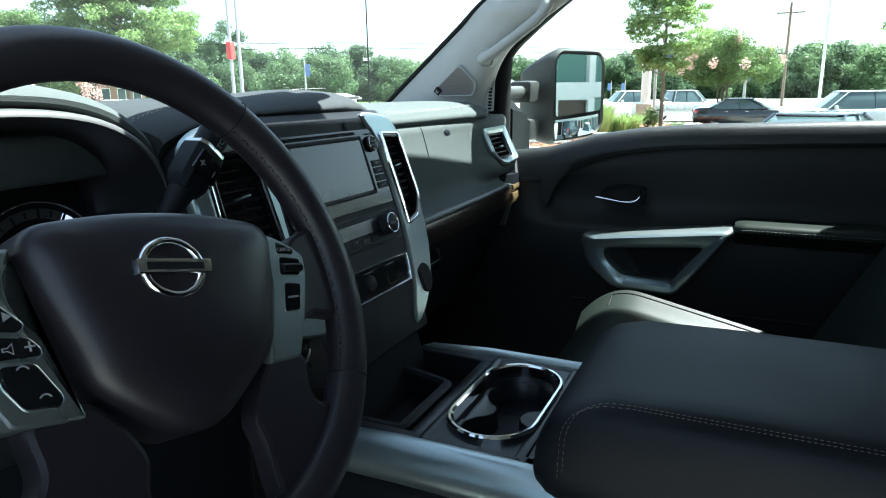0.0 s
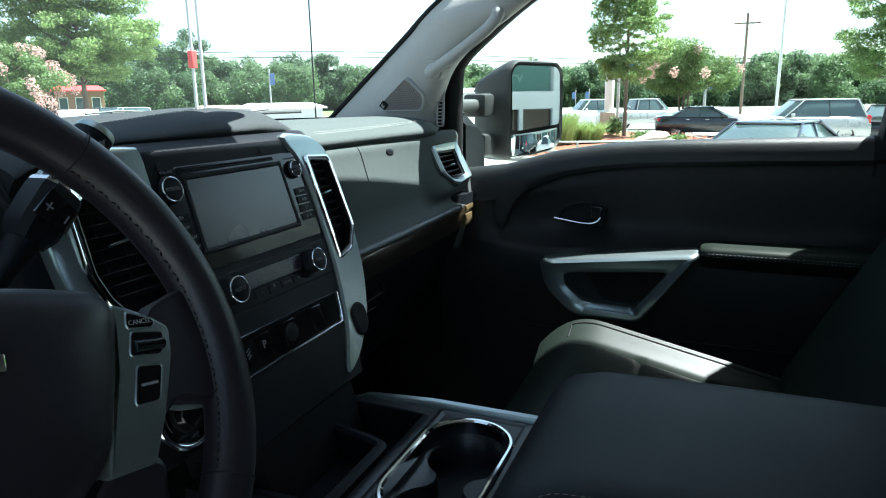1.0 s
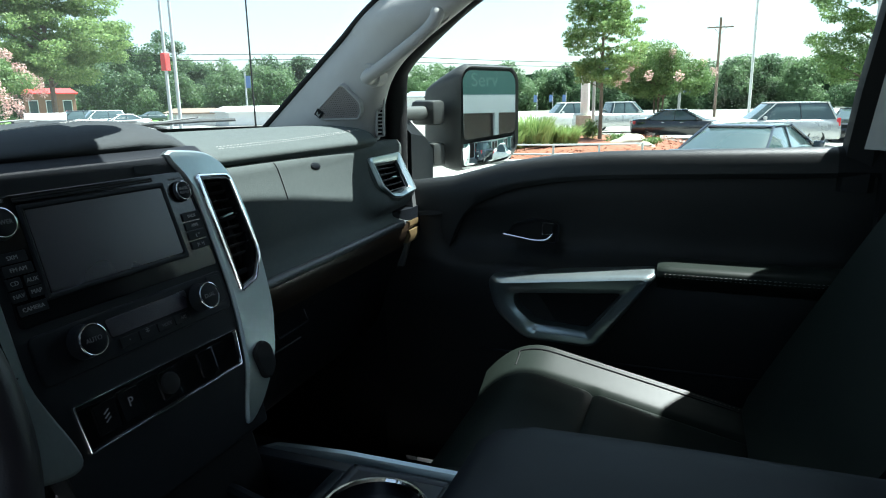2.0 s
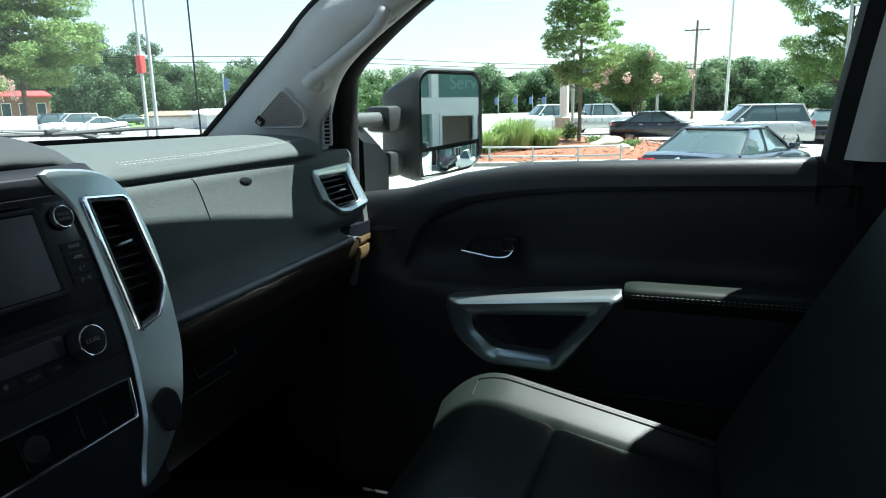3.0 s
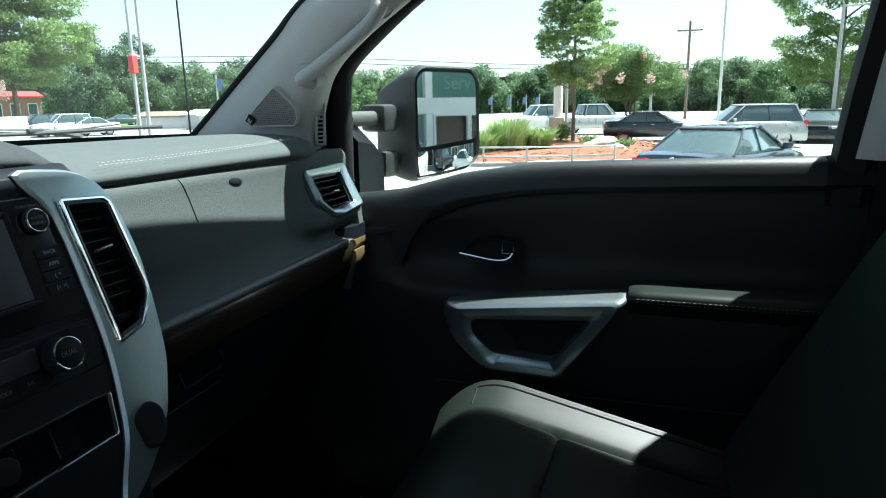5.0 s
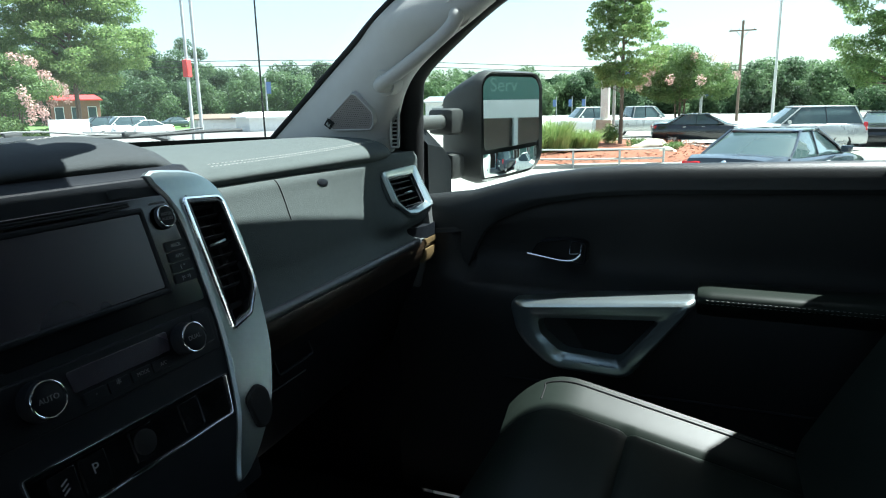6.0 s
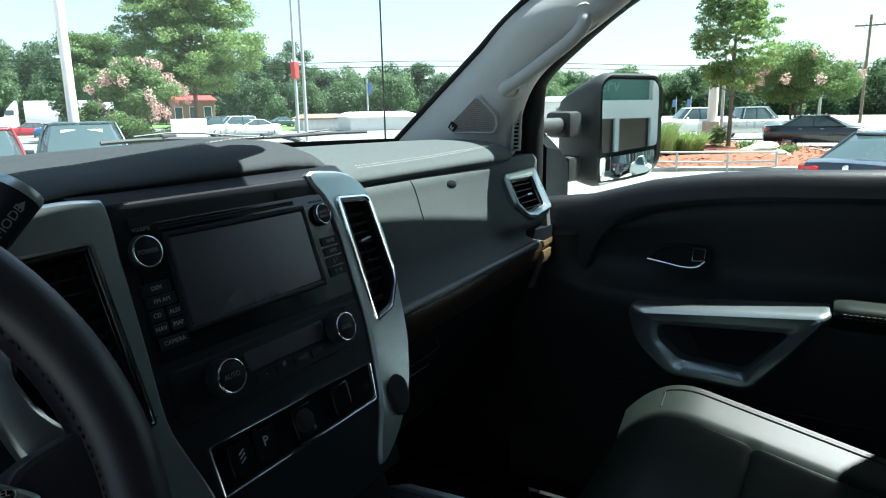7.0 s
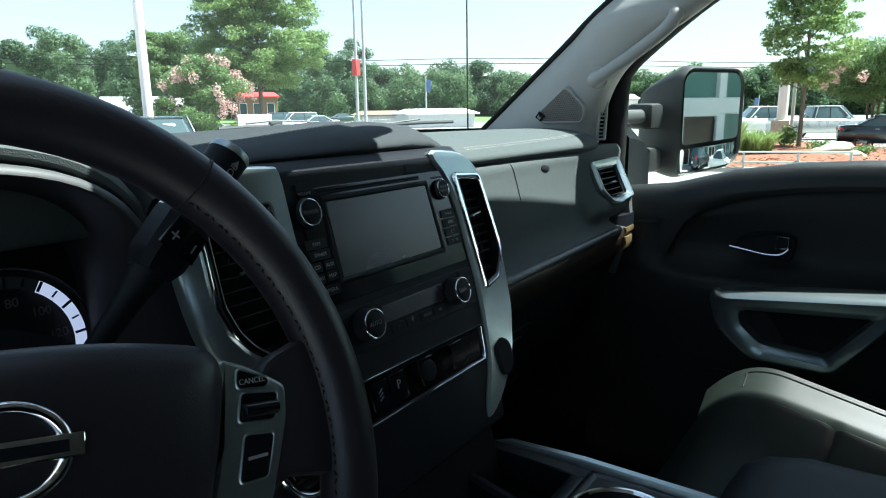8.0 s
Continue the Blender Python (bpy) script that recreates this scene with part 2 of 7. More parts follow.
def smooth_line(pts, steps=6, closed=False):
    """Catmull-Rom through points of any dimension."""
    p = [np.array(q, float) for q in pts]
    n = len(p)
    out = []
    for i in range(n if closed else n - 1):
        if closed:
            a, b, c, d = p[(i - 1) % n], p[i], p[(i + 1) % n], p[(i + 2) % n]
        else:
            b, c = p[i], p[i + 1]
            a = p[i - 1] if i else 2 * b - c
            d = p[i + 2] if i + 2 < n else 2 * c - b
        for k in range(steps):
            s = k / steps
            out.append(0.5 * (2 * b + (c - a) * s + (2 * a - 5 * b + 4 * c - d) * s * s + (3 * b - a - 3 * c + d) * s ** 3))
    if not closed:
        out.append(p[-1])
    return [tuple(float(v) for v in q) for q in out]


def rounded(poly, r, n=4):
    """Polygon (2D) with its corners rounded."""
    out = []
    k = len(poly)
    for i in range(k):
        a, b, c = (Vector(poly[(i - 1) % k]), Vector(poly[i]), Vector(poly[(i + 1) % k]))
        rr = min(r, 0.45 * (a - b).length, 0.45 * (c - b).length)
        p, q = b + (a - b).normalized() * rr, b + (c - b).normalized() * rr
        for s in range(n + 1):
            t = s / n
            w = p * (1 - t) ** 2 + b * 2 * t * (1 - t) + q * t * t
            out.append((w.x, w.y))
    return out


def inset(poly, d):
    """Moves a 2D outline inwards by d (outwards if negative)."""
    k = len(poly)
    area = sum(poly[i][0] * poly[(i + 1) % k][1] - poly[(i + 1) % k][0] * poly[i][1] for i in range(k))
    sgn = 1 if area > 0 else -1
    out = []
    for i in range(k):
        a, b, c = Vector(poly[(i - 1) % k]), Vector(poly[i]), Vector(poly[(i + 1) % k])
        e1, e2 = (b - a), (c - b)
        e1 = e1.normalized() if e1.length > 1e-9 else e2.normalized()
        e2 = e2.normalized() if e2.length > 1e-9 else e1
        n1, n2 = Vector((-e1.y, e1.x)), Vector((-e2.y, e2.x))
        nn = n1 + n2
        nn = nn / max(0.5, nn.dot(nn) / 2) if nn.length > 1e-6 else n1
        out.append((b.x + sgn * d * nn.x, b.y + sgn * d * nn.y))
    return out


def prism(poly, d0, d1, bevel=0.002, m=None):
    """A plate from a 2D outline, from depth d0 to d1, its front edge eased."""
    rings = [[(x, y, d0) for x, y in poly]]
    if bevel:
        rings += [[(x, y, d1 - bevel) for x, y in poly], [(x, y, d1 - bevel * 0.3) for x, y in inset(poly, bevel * 0.3)], [(x, y, d1) for x, y in inset(poly, bevel)]]
    else:
        rings += [[(x, y, d1) for x, y in poly]]
    bm = loft(rings)
    bm.faces.ensure_lookup_table()
    for e in bm.faces[-1].edges:
        e.smooth = False
    if m is not None:
        bm.transform(m)
    return bm


def bezel(poly, width, d0, d1, m=None, crown=0.0015):
    """A frame that runs round a 2D outline, with a rounded face."""
    inn = inset(poly, width)
    rings = [[(x, y, d0) for x, y in poly], [(x, y, d1 - crown) for x, y in poly], [(x, y, d1) for x, y in inset(poly, width * 0.3)],
             [(x, y, d1) for x, y in inset(poly, width * 0.7)], [(x, y, d1 - crown) for x, y in inn], [(x, y, d0) for x, y in inn]]
    bm = bmesh.new()
    rows = [[bm.verts.new(p) for p in r] for r in rings]
    n = len(poly)
    for k in range(6):
        a, b = rows[k], rows[(k + 1) % 6]
        for i in range(n):
            j = (i + 1) % n
            bm.faces.new((a[i], a[j], b[j], b[i]))
    if m is not None:
        bm.transform(m)
    return bm


def disc(r0, r1, d0, d1, segs=28, bevel=0.0015, m=None):
    """A turned knob: r0 at its foot, r1 at its face."""
    prof = [(r0, d0), (r1, d1 - bevel), (r1 - bevel * 0.4, d1 - bevel * 0.3), (r1 - bevel, d1)]
    bm = loft([[(r * math.cos(a), r * math.sin(a), d) for a in [2 * math.pi * i / segs for i in range(segs)]] for r, d in prof])
    if m is not None:
        bm.transform(m)
    return bm


def torus(R, r, m=None, segs=64, sides=14, squash=1.0, a0=0.0, a1=2 * math.pi):
    full = abs(a1 - a0 - 2 * math.pi) < 1e-6
    rings = []
    for i in range(segs + (0 if full else 1)):
        a = a0 + (a1 - a0) * i / segs
        rings.append([((R + r * math.cos(b)) * math.cos(a), (R + r * math.cos(b)) * math.sin(a), squash * r * math.sin(b)) for b in [2 * math.pi * k / sides for k in range(sides)]])
    if full:
        rings.append(rings[0])
    bm = loft(rings, caps=not full)
    if m is not None:
        bm.transform(m)
    return bm


def tube(pts, radius, sides=10, m=None, flat=1.0):
    """A tube along points; radius is one number or one per point."""
    p = [Vector(q) for q in pts]
    rad = radius if isinstance(radius, (list, tuple)) else [radius] * len(p)
    rings, ref = [], None
    for i, q in enumerate(p):
        d = (p[min(i + 1, len(p) - 1)] - p[max(i - 1, 0)]).normalized()
        if ref is None:
            ref = Vector((0, 0, 1)) if abs(d.z) < 0.9 else Vector((1, 0, 0))
        s = d.cross(ref).normalized()
        t = s.cross(d).normalized()
        ref = t
        rings.append([q + s * math.cos(a) * rad[i] + t * math.sin(a) * rad[i] * flat for a in [2 * math.pi * k / sides for k in range(sides)]])
    bm = loft(rings)
    if m is not None:
        bm.transform(m)
    return bm


def stitches(pts, length=0.0042, gap=0.0022, r=0.00034, lift=(0, 0, 0.0008)):
    """A row of thread stitches along a line."""
    p = [Vector(q) + Vector(lift) for q in pts]
    bms = []
    verts, faces = [], []
    for a, b in zip(p, p[1:]):
        d = b - a
        n = max(1, int(d.length / (length + gap)))
        for k in range(n):
            s, e = a + d * (k / n), a + d * ((k + length / (length + gap)) / n)
            side = d.normalized().cross(Vector((0.3, 0.2, 1)).normalized()).normalized() * r
            up = side.cross(d.normalized()).normalized() * r
            i = len(verts)
            mid = (s + e) / 2
            for c, f in ((s, 0.5), (mid, 1.0), (e, 0.5)):
                verts += [c + side * f, c + up * f * 1.4, c - side * f, c - up * f]
            for q in (0, 4):
                for w in range(4):
                    x = (w + 1) % 4
                    faces.append((i + q + w, i + q + x, i + q + 4 + x, i + q + 4 + w))
    bm = bmesh.new()
    vs = [bm.verts.new(v) for v in verts]
    for f in faces:
        bm.faces.new([vs[i] for i in f])
    return bm


def text_part(words, size, m, material, parent, name="legend"):
    cu = bpy.data.curves.new(name, "FONT")
    cu.body, cu.size, cu.align_x, cu.align_y, cu.extrude = words, size, "CENTER", "CENTER", 0.0002
    ob = new("tmp_text", cu)
    dg = bpy.context.evaluated_depsgraph_get()
    me = bpy.data.meshes.new_from_object(ob.evaluated_get(dg))
    bpy.data.objects.remove(ob)
    bpy.data.curves.remove(cu)
    bm = bmesh.new()
    bm.from_mesh(me)
    bpy.data.meshes.remove(me)
    bm.transform(m)
    return part(name, bm, material, parent)


def inside(poly, u, v):
    hit = False
    for (x1, y1), (x2, y2) in zip(poly, poly[1:] + poly[:1]):
        if (y1 > v) != (y2 > v) and u < (x2 - x1) * (v - y1) / (y2 - y1) + x1:
            hit = not hit
    return hit


def at2(m, u, v, w=0.0):
    return m @ Matrix.Translation((u, v, w))


# ---- the cab: shell ----
def back_edge(x):
    """Where the dash meets the windshield."""
    return 1.17 - 0.28 * abs(x / 0.78) ** 2.6


cab = thing("cab_shell", "dark truck cab floor, rear wall and grey headliner", "truck cab", (0, -0.3, 0.8), kind="structure")
part("cab_floor", box(-0.86, 0.86, -1.6, 1.2, 0.74, 0.80), DEEP, cab)
part("rear_wall", box(-0.86, 0.86, -1.68, -1.60, 0.80, 1.62), BLACK, cab)
part("firewall", box(-0.86, 0.86, 1.20, 1.24, 0.74, 1.56), BLACK, cab)
roof_rings = []
for y, z, half in ((0.33, 2.085, 0.74), (0.05, 2.10, 0.78), (-0.5, 2.11, 0.78), (-1.2, 2.09, 0.78), (-1.66, 2.04, 0.76)):
    r = [(x * half, y, z - 0.05 * abs(x) ** 3) for x in np.linspace(-1, 1, 15)]
    roof_rings.append(r + [(x, y, zz + 0.05) for x, y, zz in reversed(r)])
part("headliner", loft(roof_rings), HEADLINER, cab)
for side in (-1, 1):
    rail = smooth_line([(0.822, 0.33, 2.04), (0.820, 0.1, 2.045), (0.815, -0.3, 2.045), (0.81, -0.9, 2.03), (0.79, -1.66, 1.99)], 4)
    part("roof_rail", tube([(side * x, y, z) for x, y, z in rail], 0.034, 10), PILLAR, cab)
    rings = [[(side * (x + dx), y + dy, z) for dx, dy in ((-0.03, 0.015), (0.04, 0.015), (0.04, -0.12), (-0.03, -0.12))] for x, y, z in
             ((0.868, -0.345, 1.30), (0.868, -0.345, 1.56), (0.850, -0.385, 2.0))]
    part("b_pillar", loft(rings), RUBBER, cab)
for side in (-1, 1):
    part("kick_panel", box(min(side * 0.84, side * 0.91), max(side * 0.84, side * 0.91), 0.60, 1.26, 0.72, 1.50, 0.004), BLACK, cab)
    part("cowl_side", box(min(side * 0.85, side * 0.91), max(side * 0.85, side * 0.91), 0.645, 1.26, 1.49, 1.60, 0.004), BLACK, cab)
    part("rear_glass_panel", box(min(side * 0.80, side * 0.83), max(side * 0.80, side * 0.83), -1.66, -0.40, 1.55, 2.03, 0.004), RUBBER, cab, "dark tinted rear side window")
part("rear_window", box(-0.80, 0.80, -1.66, -1.63, 1.60, 2.05, 0.004), RUBBER, cab, "dark tinted rear window")
part("rear_side_wall", box(0.84, 0.90, -1.6, -0.38, 0.8, 1.55), BLACK, cab)
part("rear_side_wall", box(-0.90, -0.84, -1.6, -0.38, 0.8, 1.55), BLACK, cab)
part("pillar_trim", loft([[(0.846, y, z), (0.838, y - 0.006, z), (0.815, y - 0.022, z), (0.803, y - 0.06, z), (0.803, y - 0.17, z), (0.85, y - 0.17, z)] for z, y in ((1.578, -0.298), (1.60, -0.301), (1.72, -0.318), (1.86, -0.340), (2.0, -0.365))]), PILLAR, cab, "light grey trim on the pillar behind the door")

for side in (-1, 1):
    part("roof_edge", loft([[(side * x, y, z) for x, z in ((0.835, 1.985), (0.861, 1.992), (0.868, 2.035), (0.79, 2.13), (0.78, 2.08))] for y in (0.28, -0.3, -1.0, -1.66)]), PAINTS["white"], cab, "white painted roof edge")

# ---- passenger A-pillar ----
pil = thing("pillar_trim", "light grey grained plastic trim on the windshield pillar", "pillar trim", (0.75, 0.7, 1.62), kind="structure")
PF = [  # glass edge, crest, door edge, from the dash to the roof
    ((0.789, 0.924, 1.600), (0.755, 0.780, 1.600), (0.770, 0.640, 1.595), (0.805, 0.628, 1.590), (0.86, 0.650, 1.590)),
    ((0.7825, 0.882, 1.633), (0.746, 0.745, 1.640), (0.752, 0.640, 1.645), (0.800, 0.615, 1.645), (0.86, 0.650, 1.645)),
    ((0.7625, 0.758, 1.730), (0.733, 0.672, 1.730), (0.738, 0.590, 1.725), (0.785, 0.575, 1.727), (0.86, 0.625, 1.74)),
    ((0.7486, 0.672, 1.797), (0.720, 0.600, 1.793), (0.722, 0.525, 1.785), (0.765, 0.505, 1.785), (0.845, 0.555, 1.80)),
    ((0.734, 0.582, 1.868), (0.706, 0.510, 1.862), (0.704, 0.430, 1.852), (0.740, 0.392, 1.853), (0.825, 0.43, 1.875)),
    ((0.812, 0.380, 2.030), (0.800, 0.330, 2.024), (0.800, 0.255, 2.014), (0.815, 0.225, 2.004), (0.86, 0.25, 2.0)),
]
rings = []
for r in PF:
    r = smooth_line(r, 4)
    rings.append(r + [(0.92, r[-1][1] + 0.03, r[-1][2]), (0.90, r[0][1] + 0.02, r[0][2])])
cols = [smooth_line([rg[i] for rg in rings], 5) for i in range(len(rings[0]))]
part("trim_body", loft([[c[k] for c in cols] for k in range(len(cols[0]))]), PILLAR, pil)
seal = smooth_line([(0.790, 0.932, 1.600), (0.7835, 0.890, 1.633), (0.7635, 0.766, 1.730), (0.7496, 0.680, 1.797), (0.735, 0.590, 1.868), (0.766, 0.393, 2.023)], 5)
part("glass_edge_seal", tube(seal, 0.006, 8), RUBBER, pil, "black windshield edge seal")
PT = frame_of((0.7345, 0.690, 1.665), (0.058, -0.996, -0.068), (-0.277, -0.049, 0.96))
tri = [(-0.049, -0.013), (-0.037, -0.032), (0.049, -0.0255), (0.0585, -0.010), (0.0585, 0.012), (0.027, 0.045), (0.017, 0.0478)]
tri = rounded(tri, 0.006, 3)
part("tweeter_rim", bezel(tri, 0.0035, -0.012, 0.003, PT, 0.001), PILLAR, pil)
grille = part("tweeter_grille", prism(inset(tri, 0.0033), -0.012, 0.001, 0.0006, PT), MESHGREY, pil, "perforated grey tweeter grille")
dots = []
tin = inset(tri, 0.007)
for i in range(26):
    for j in range(17):
        u, v = -0.058 + i * 0.0042 + (j % 2) * 0.0021, -0.025 + j * 0.0042
        if inside(tin, u, v):
            dots.append(disc(0.0008, 0.0008, 0.0008, 0.0014, 6, 0.0002, at2(PT, u, v)))
part("grille_holes", join(*dots), RUBBER, grille)
part("warning_label", prism(rounded([(-0.0515, -0.019), (-0.0395, -0.0285), (-0.029, -0.0155), (-0.041, -0.005)], 0.001, 2), 0, 0.0042, 0.0004, PT), RUBBER, pil, "small dark printed square")
part("label_mark", prism([(-0.047, -0.018), (-0.041, -0.024), (-0.036, -0.016), (-0.041, -0.019), (-0.042, -0.012)], 0.003, 0.0048, 0, PT), THREAD, pil)
grab = thing("grab_handle", "light grey moulded grab handle on the windshield pillar", "grab handle", (0.70, 0.54, 1.76))
gl = smooth_line([(0.745, 0.602, 1.727), (0.722, 0.604, 1.722), (0.704, 0.596, 1.722), (0.699, 0.560, 1.741), (0.699, 0.510, 1.773), (0.700, 0.470, 1.801), (0.703, 0.452, 1.821), (0.712, 0.450, 1.835), (0.735, 0.455, 1.841)], 5)
part("grip", tube(gl, [0.0200 - 0.0075 * min(1, min(i, len(gl) - 1 - i) / 9) for i in range(len(gl))], 16), PILLAR, grab)
part("lower_mount", tube([(0.752, 0.604, 1.731), (0.730, 0.606, 1.724)], [0.03, 0.024], 16), PILLAR, grab)
part("upper_mount", tube([(0.735, 0.455, 1.849), (0.712, 0.450, 1.837)], [0.031, 0.025], 16), PILLAR, grab)
DV = frame_of((0.783, 0.6115, 1.652), (0.72, -0.69, 0.0), (-0.10, -0.08, 0.99))
slot = rounded([(-0.010, -0.052), (0.010, -0.052), (0.010, 0.045), (-0.004, 0.052), (-0.010, 0.045)], 0.005, 3)
demist = thing("demister_vent", "narrow grey side window demister vent", "air vent", (0.78, 0.61, 1.60))
part("vent_frame", bezel(slot, 0.004, -0.01, 0.006, DV, 0.001), PILLAR, demist)
part("vent_back", prism(inset(slot, 0.003), -0.012, -0.002, 0, DV), RUBBER, demist)
for k in range(11):
    part("fin", rbox(0.012, 0.0025, 0.006, 0.0005, 1, at2(DV, 0, -0.042 + k * 0.008, 0.001)), PILLAR, demist)

# ---- windshield, wipers, antenna, hood ----


def glass_row(s):
    row = []
    for x in np.linspace(-1, 1, 25):
        b = Vector((x * 0.83, back_edge(x * 0.80) + 0.03, 1.592))
        h = Vector((x * 0.765, 0.375 + 0.05 * (1 - x * x), 2.04 + 0.015 * (1 - x * x)))
        p = b.lerp(h, s)
        p.z += 0.02 * math.sin(math.pi * s)
        row.append(p)
    return row


rings = [glass_row(s) for s in np.linspace(0, 1, 9)]
foot = [glass_row(s) for s in (0.0, 0.03, 0.062)]
ws = loft(rings, closed=False)
dash_foot = thing("windshield_border", "black printed border along the foot of the windshield", "windshield border", (0, 1.15, 1.59), kind="structure")
frit = loft([[tuple(row[k] + Vector((0, -0.004, 0.0))) for k in range(25)] for row in foot], closed=False)
screen_pane = part("windshield", ws, WINDSHIELD, None)
tagged(screen_pane, "clear laminated windshield with a slight green tint", "windshield", kind="structure")
screen_pane.visible_shadow = False
part("frit_band", frit, RUBBER, dash_foot, "black printed border along the foot of the windshield")
head = thing("windshield_header", "grey headliner edge above the windshield", "header", (0, 0.30, 1.96), kind="structure")
part("header_trim", loft([[(x, 0.383 - 0.035 * x * x, 2.035), (x, 0.22, 2.05), (x, 0.22, 2.10), (x, 0.365 - 0.05 * x * x, 2.10)] for x in np.linspace(-0.78, 0.78, 17)]), HEADLINER, head)
rvm = thing("rear_view_mirror", "black rear-view mirror hung from the windshield", "mirror", (0.0, 0.46, 1.86))
part("shell", rbox(0.235, 0.03, 0.075, 0.014, 3, Matrix.Translation((0.035, 0.50, 1.868)) @ Euler((0.2, 0, 0.25)).to_matrix().to_4x4()), RUBBER, rvm)
# Unseen cover, placed and sized to cast the shade on the brow.
part("brow_shade_cover", loft([[(x, 0.405, 2.030), (x, 0.46, 2.012), (x, 0.535, 1.965), (x, 0.535, 1.955), (x, 0.46, 1.985), (x, 0.405, 2.005)] for x in (-0.165, -0.10, 0.08, 0.145)]), RUBBER, rvm, "unseen black cover below the windshield, placed to shade the brow")
part("stalk", tube([(0.03, 0.51, 1.875), (0.01, 0.515, 1.93), (0.0, 0.51, 1.965)], 0.012, 8), RUBBER, rvm)
cowl = thing("cowl", "black plastic cowl below the windshield", "cowl", (0, 1.25, 1.5))
part("cowl_panel", loft([[(x, back_edge(x * 0.9) + 0.035, 1.588), (x, back_edge(x * 0.9) + 0.08, 1.604), (x, back_edge(x * 0.9) + 0.30, 1.588), (x, back_edge(x * 0.9) + 0.30, 1.45), (x, back_edge(x * 0.9) + 0.03, 1.45)] for x in np.linspace(-0.92, 0.92, 23)]), TRIMBLACK, cowl)
part("cowl_lip", tube([(x, back_edge(x * 0.9) + 0.085, 1.608) for x in np.linspace(-0.9, 0.9, 29)], 0.006, 6), TRIMBLACK, cowl)
for x0 in (-0.52, 0.29):
    wip = thing("wiper", "black windshield wiper parked on the cowl", "wiper", (x0, back_edge(x0) + 0.1, 1.58), group="windshield wipers")
    blade = [(x0 + k * 0.068, back_edge((x0 + k * 0.068) * 0.9) + 0.075 + 0.004 * k, 1.634 - (0.018 if x0 < 0 else 0.0) + 0.003 * math.sin(k)) for k in range(9)]
    part("blade", tube(blade, 0.0028, 6, flat=1.6), TRIMBLACK, wip)
    part("frame", tube([(p[0], p[1] + 0.006, p[2] + 0.007 + 0.005 * math.sin(i * 1.1)) for i, p in enumerate(blade[1:8])], 0.0022, 6), TRIMBLACK, wip)
    part("arm", tube([(x0 + 0.46, blade[7][1] + 0.09, blade[7][2] - 0.018), (x0 + 0.38, blade[6][1] + 0.05, blade[6][2] + 0.002), (x0 + 0.26, blade[4][1] + 0.012, blade[4][2] + 0.009)], [0.006, 0.004, 0.003], 8), TRIMBLACK, wip)
    part("pivot", disc(0.018, 0.012, 0, 0.02, 14, 0.003, Matrix.Translation((x0 + 0.46, blade[7][1] + 0.09, 1.600))), TRIMBLACK, wip)
    for k in (2, 5):
        part("bridge_clip", rbox(0.035, 0.010, 0.010, 0.003, 2, Matrix.Translation((blade[k][0], blade[k][1] + 0.004, blade[k][2] + 0.005))), TRIMBLACK, wip)
ant = thing("antenna", "thin black whip antenna on the front fender", "antenna", (1.022, 1.10, 1.40))
part("whip", tube([(1.022, 1.10, 1.40), (1.014, 1.098, 1.7), (0.997, 1.09, 2.3)], [0.003, 0.0025, 0.0018], 6), RUBBER, ant)
part("base", disc(0.018, 0.010, 0, 0.04, 12, 0.003, Matrix.Translation((1.022, 1.10, 1.395))), RUBBER, ant)
part("mount", box(0.985, 1.06, 1.06, 1.30, 1.20, 1.40, 0.01, 2), PAINTS["white"], ant)
hood = thing("truck_hood", "white painted truck hood and fender", "hood", (0, 2.0, 1.2))
part("hood_skin", loft([[(x, y, 1.415 + 0.035 * (1 - (x / 0.95) ** 2) - 0.05 * max(0, (y - 1.5)) ** 1.5) for x in np.linspace(-0.95, 0.95, 13)] + [(1.03, y, 1.38), (1.06, y, 0.9), (-1.06, y, 0.9), (-1.03, y, 1.38)] for y in np.linspace(1.24, 2.75, 8)]), PAINTS["white"], hood)

# ---- dashboard ----
dash = thing("dashboard", "dark grey grained dashboard with a padded stitched top", "dashboard", (0.3, 0.7, 1.1), kind="structure")


def dash_shift(x):
    return 0.026 * max(0.0, (x - 0.24) / 0.58) ** 1.3


# outline and opening of the end vent
VM = frame_of((0.7464, 0.5686, 1.5208), (0.9992, 0.036, -0.0169), (0.0, 0.4252, 0.9051))
vp = rounded([(-0.081, 0.046), (0.082, 0.051), (0.089, -0.041), (-0.008, -0.049), (-0.046, -0.043), (-0.082, -0.016)], 0.008, 5)
vi = rounded([(-0.063, 0.032), (0.055, 0.033), (0.055, -0.030), (-0.008, -0.036), (-0.044, -0.033), (-0.062, -0.014)], 0.005, 5)


def vent_well(p):
    """Behind the end vent the panel steps back into a duct."""
    u, v, w = VM.inverted() @ Vector(p)
    return tuple(VM @ Vector((u, v, -0.062))) if w > -0.062 and inside(inset(vp, 0.010), u, v) else p


PANEL = smooth_line([(0.596, 1.592), (0.585, 1.580), (0.582, 1.560), (0.576, 1.525), (0.568, 1.490), (0.562, 1.462), (0.552, 1.443), (0.538, 1.432), (0.527, 1.426)], 4)
WOODP = [(0.527, 1.421), (0.526, 1.413), (0.533, 1.388), (0.543, 1.368)]
LOWER = smooth_line([(0.552, 1.364), (0.563, 1.335), (0.584, 1.29), (0.622, 1.21), (0.66, 1.14), (0.78, 1.11)], 3)


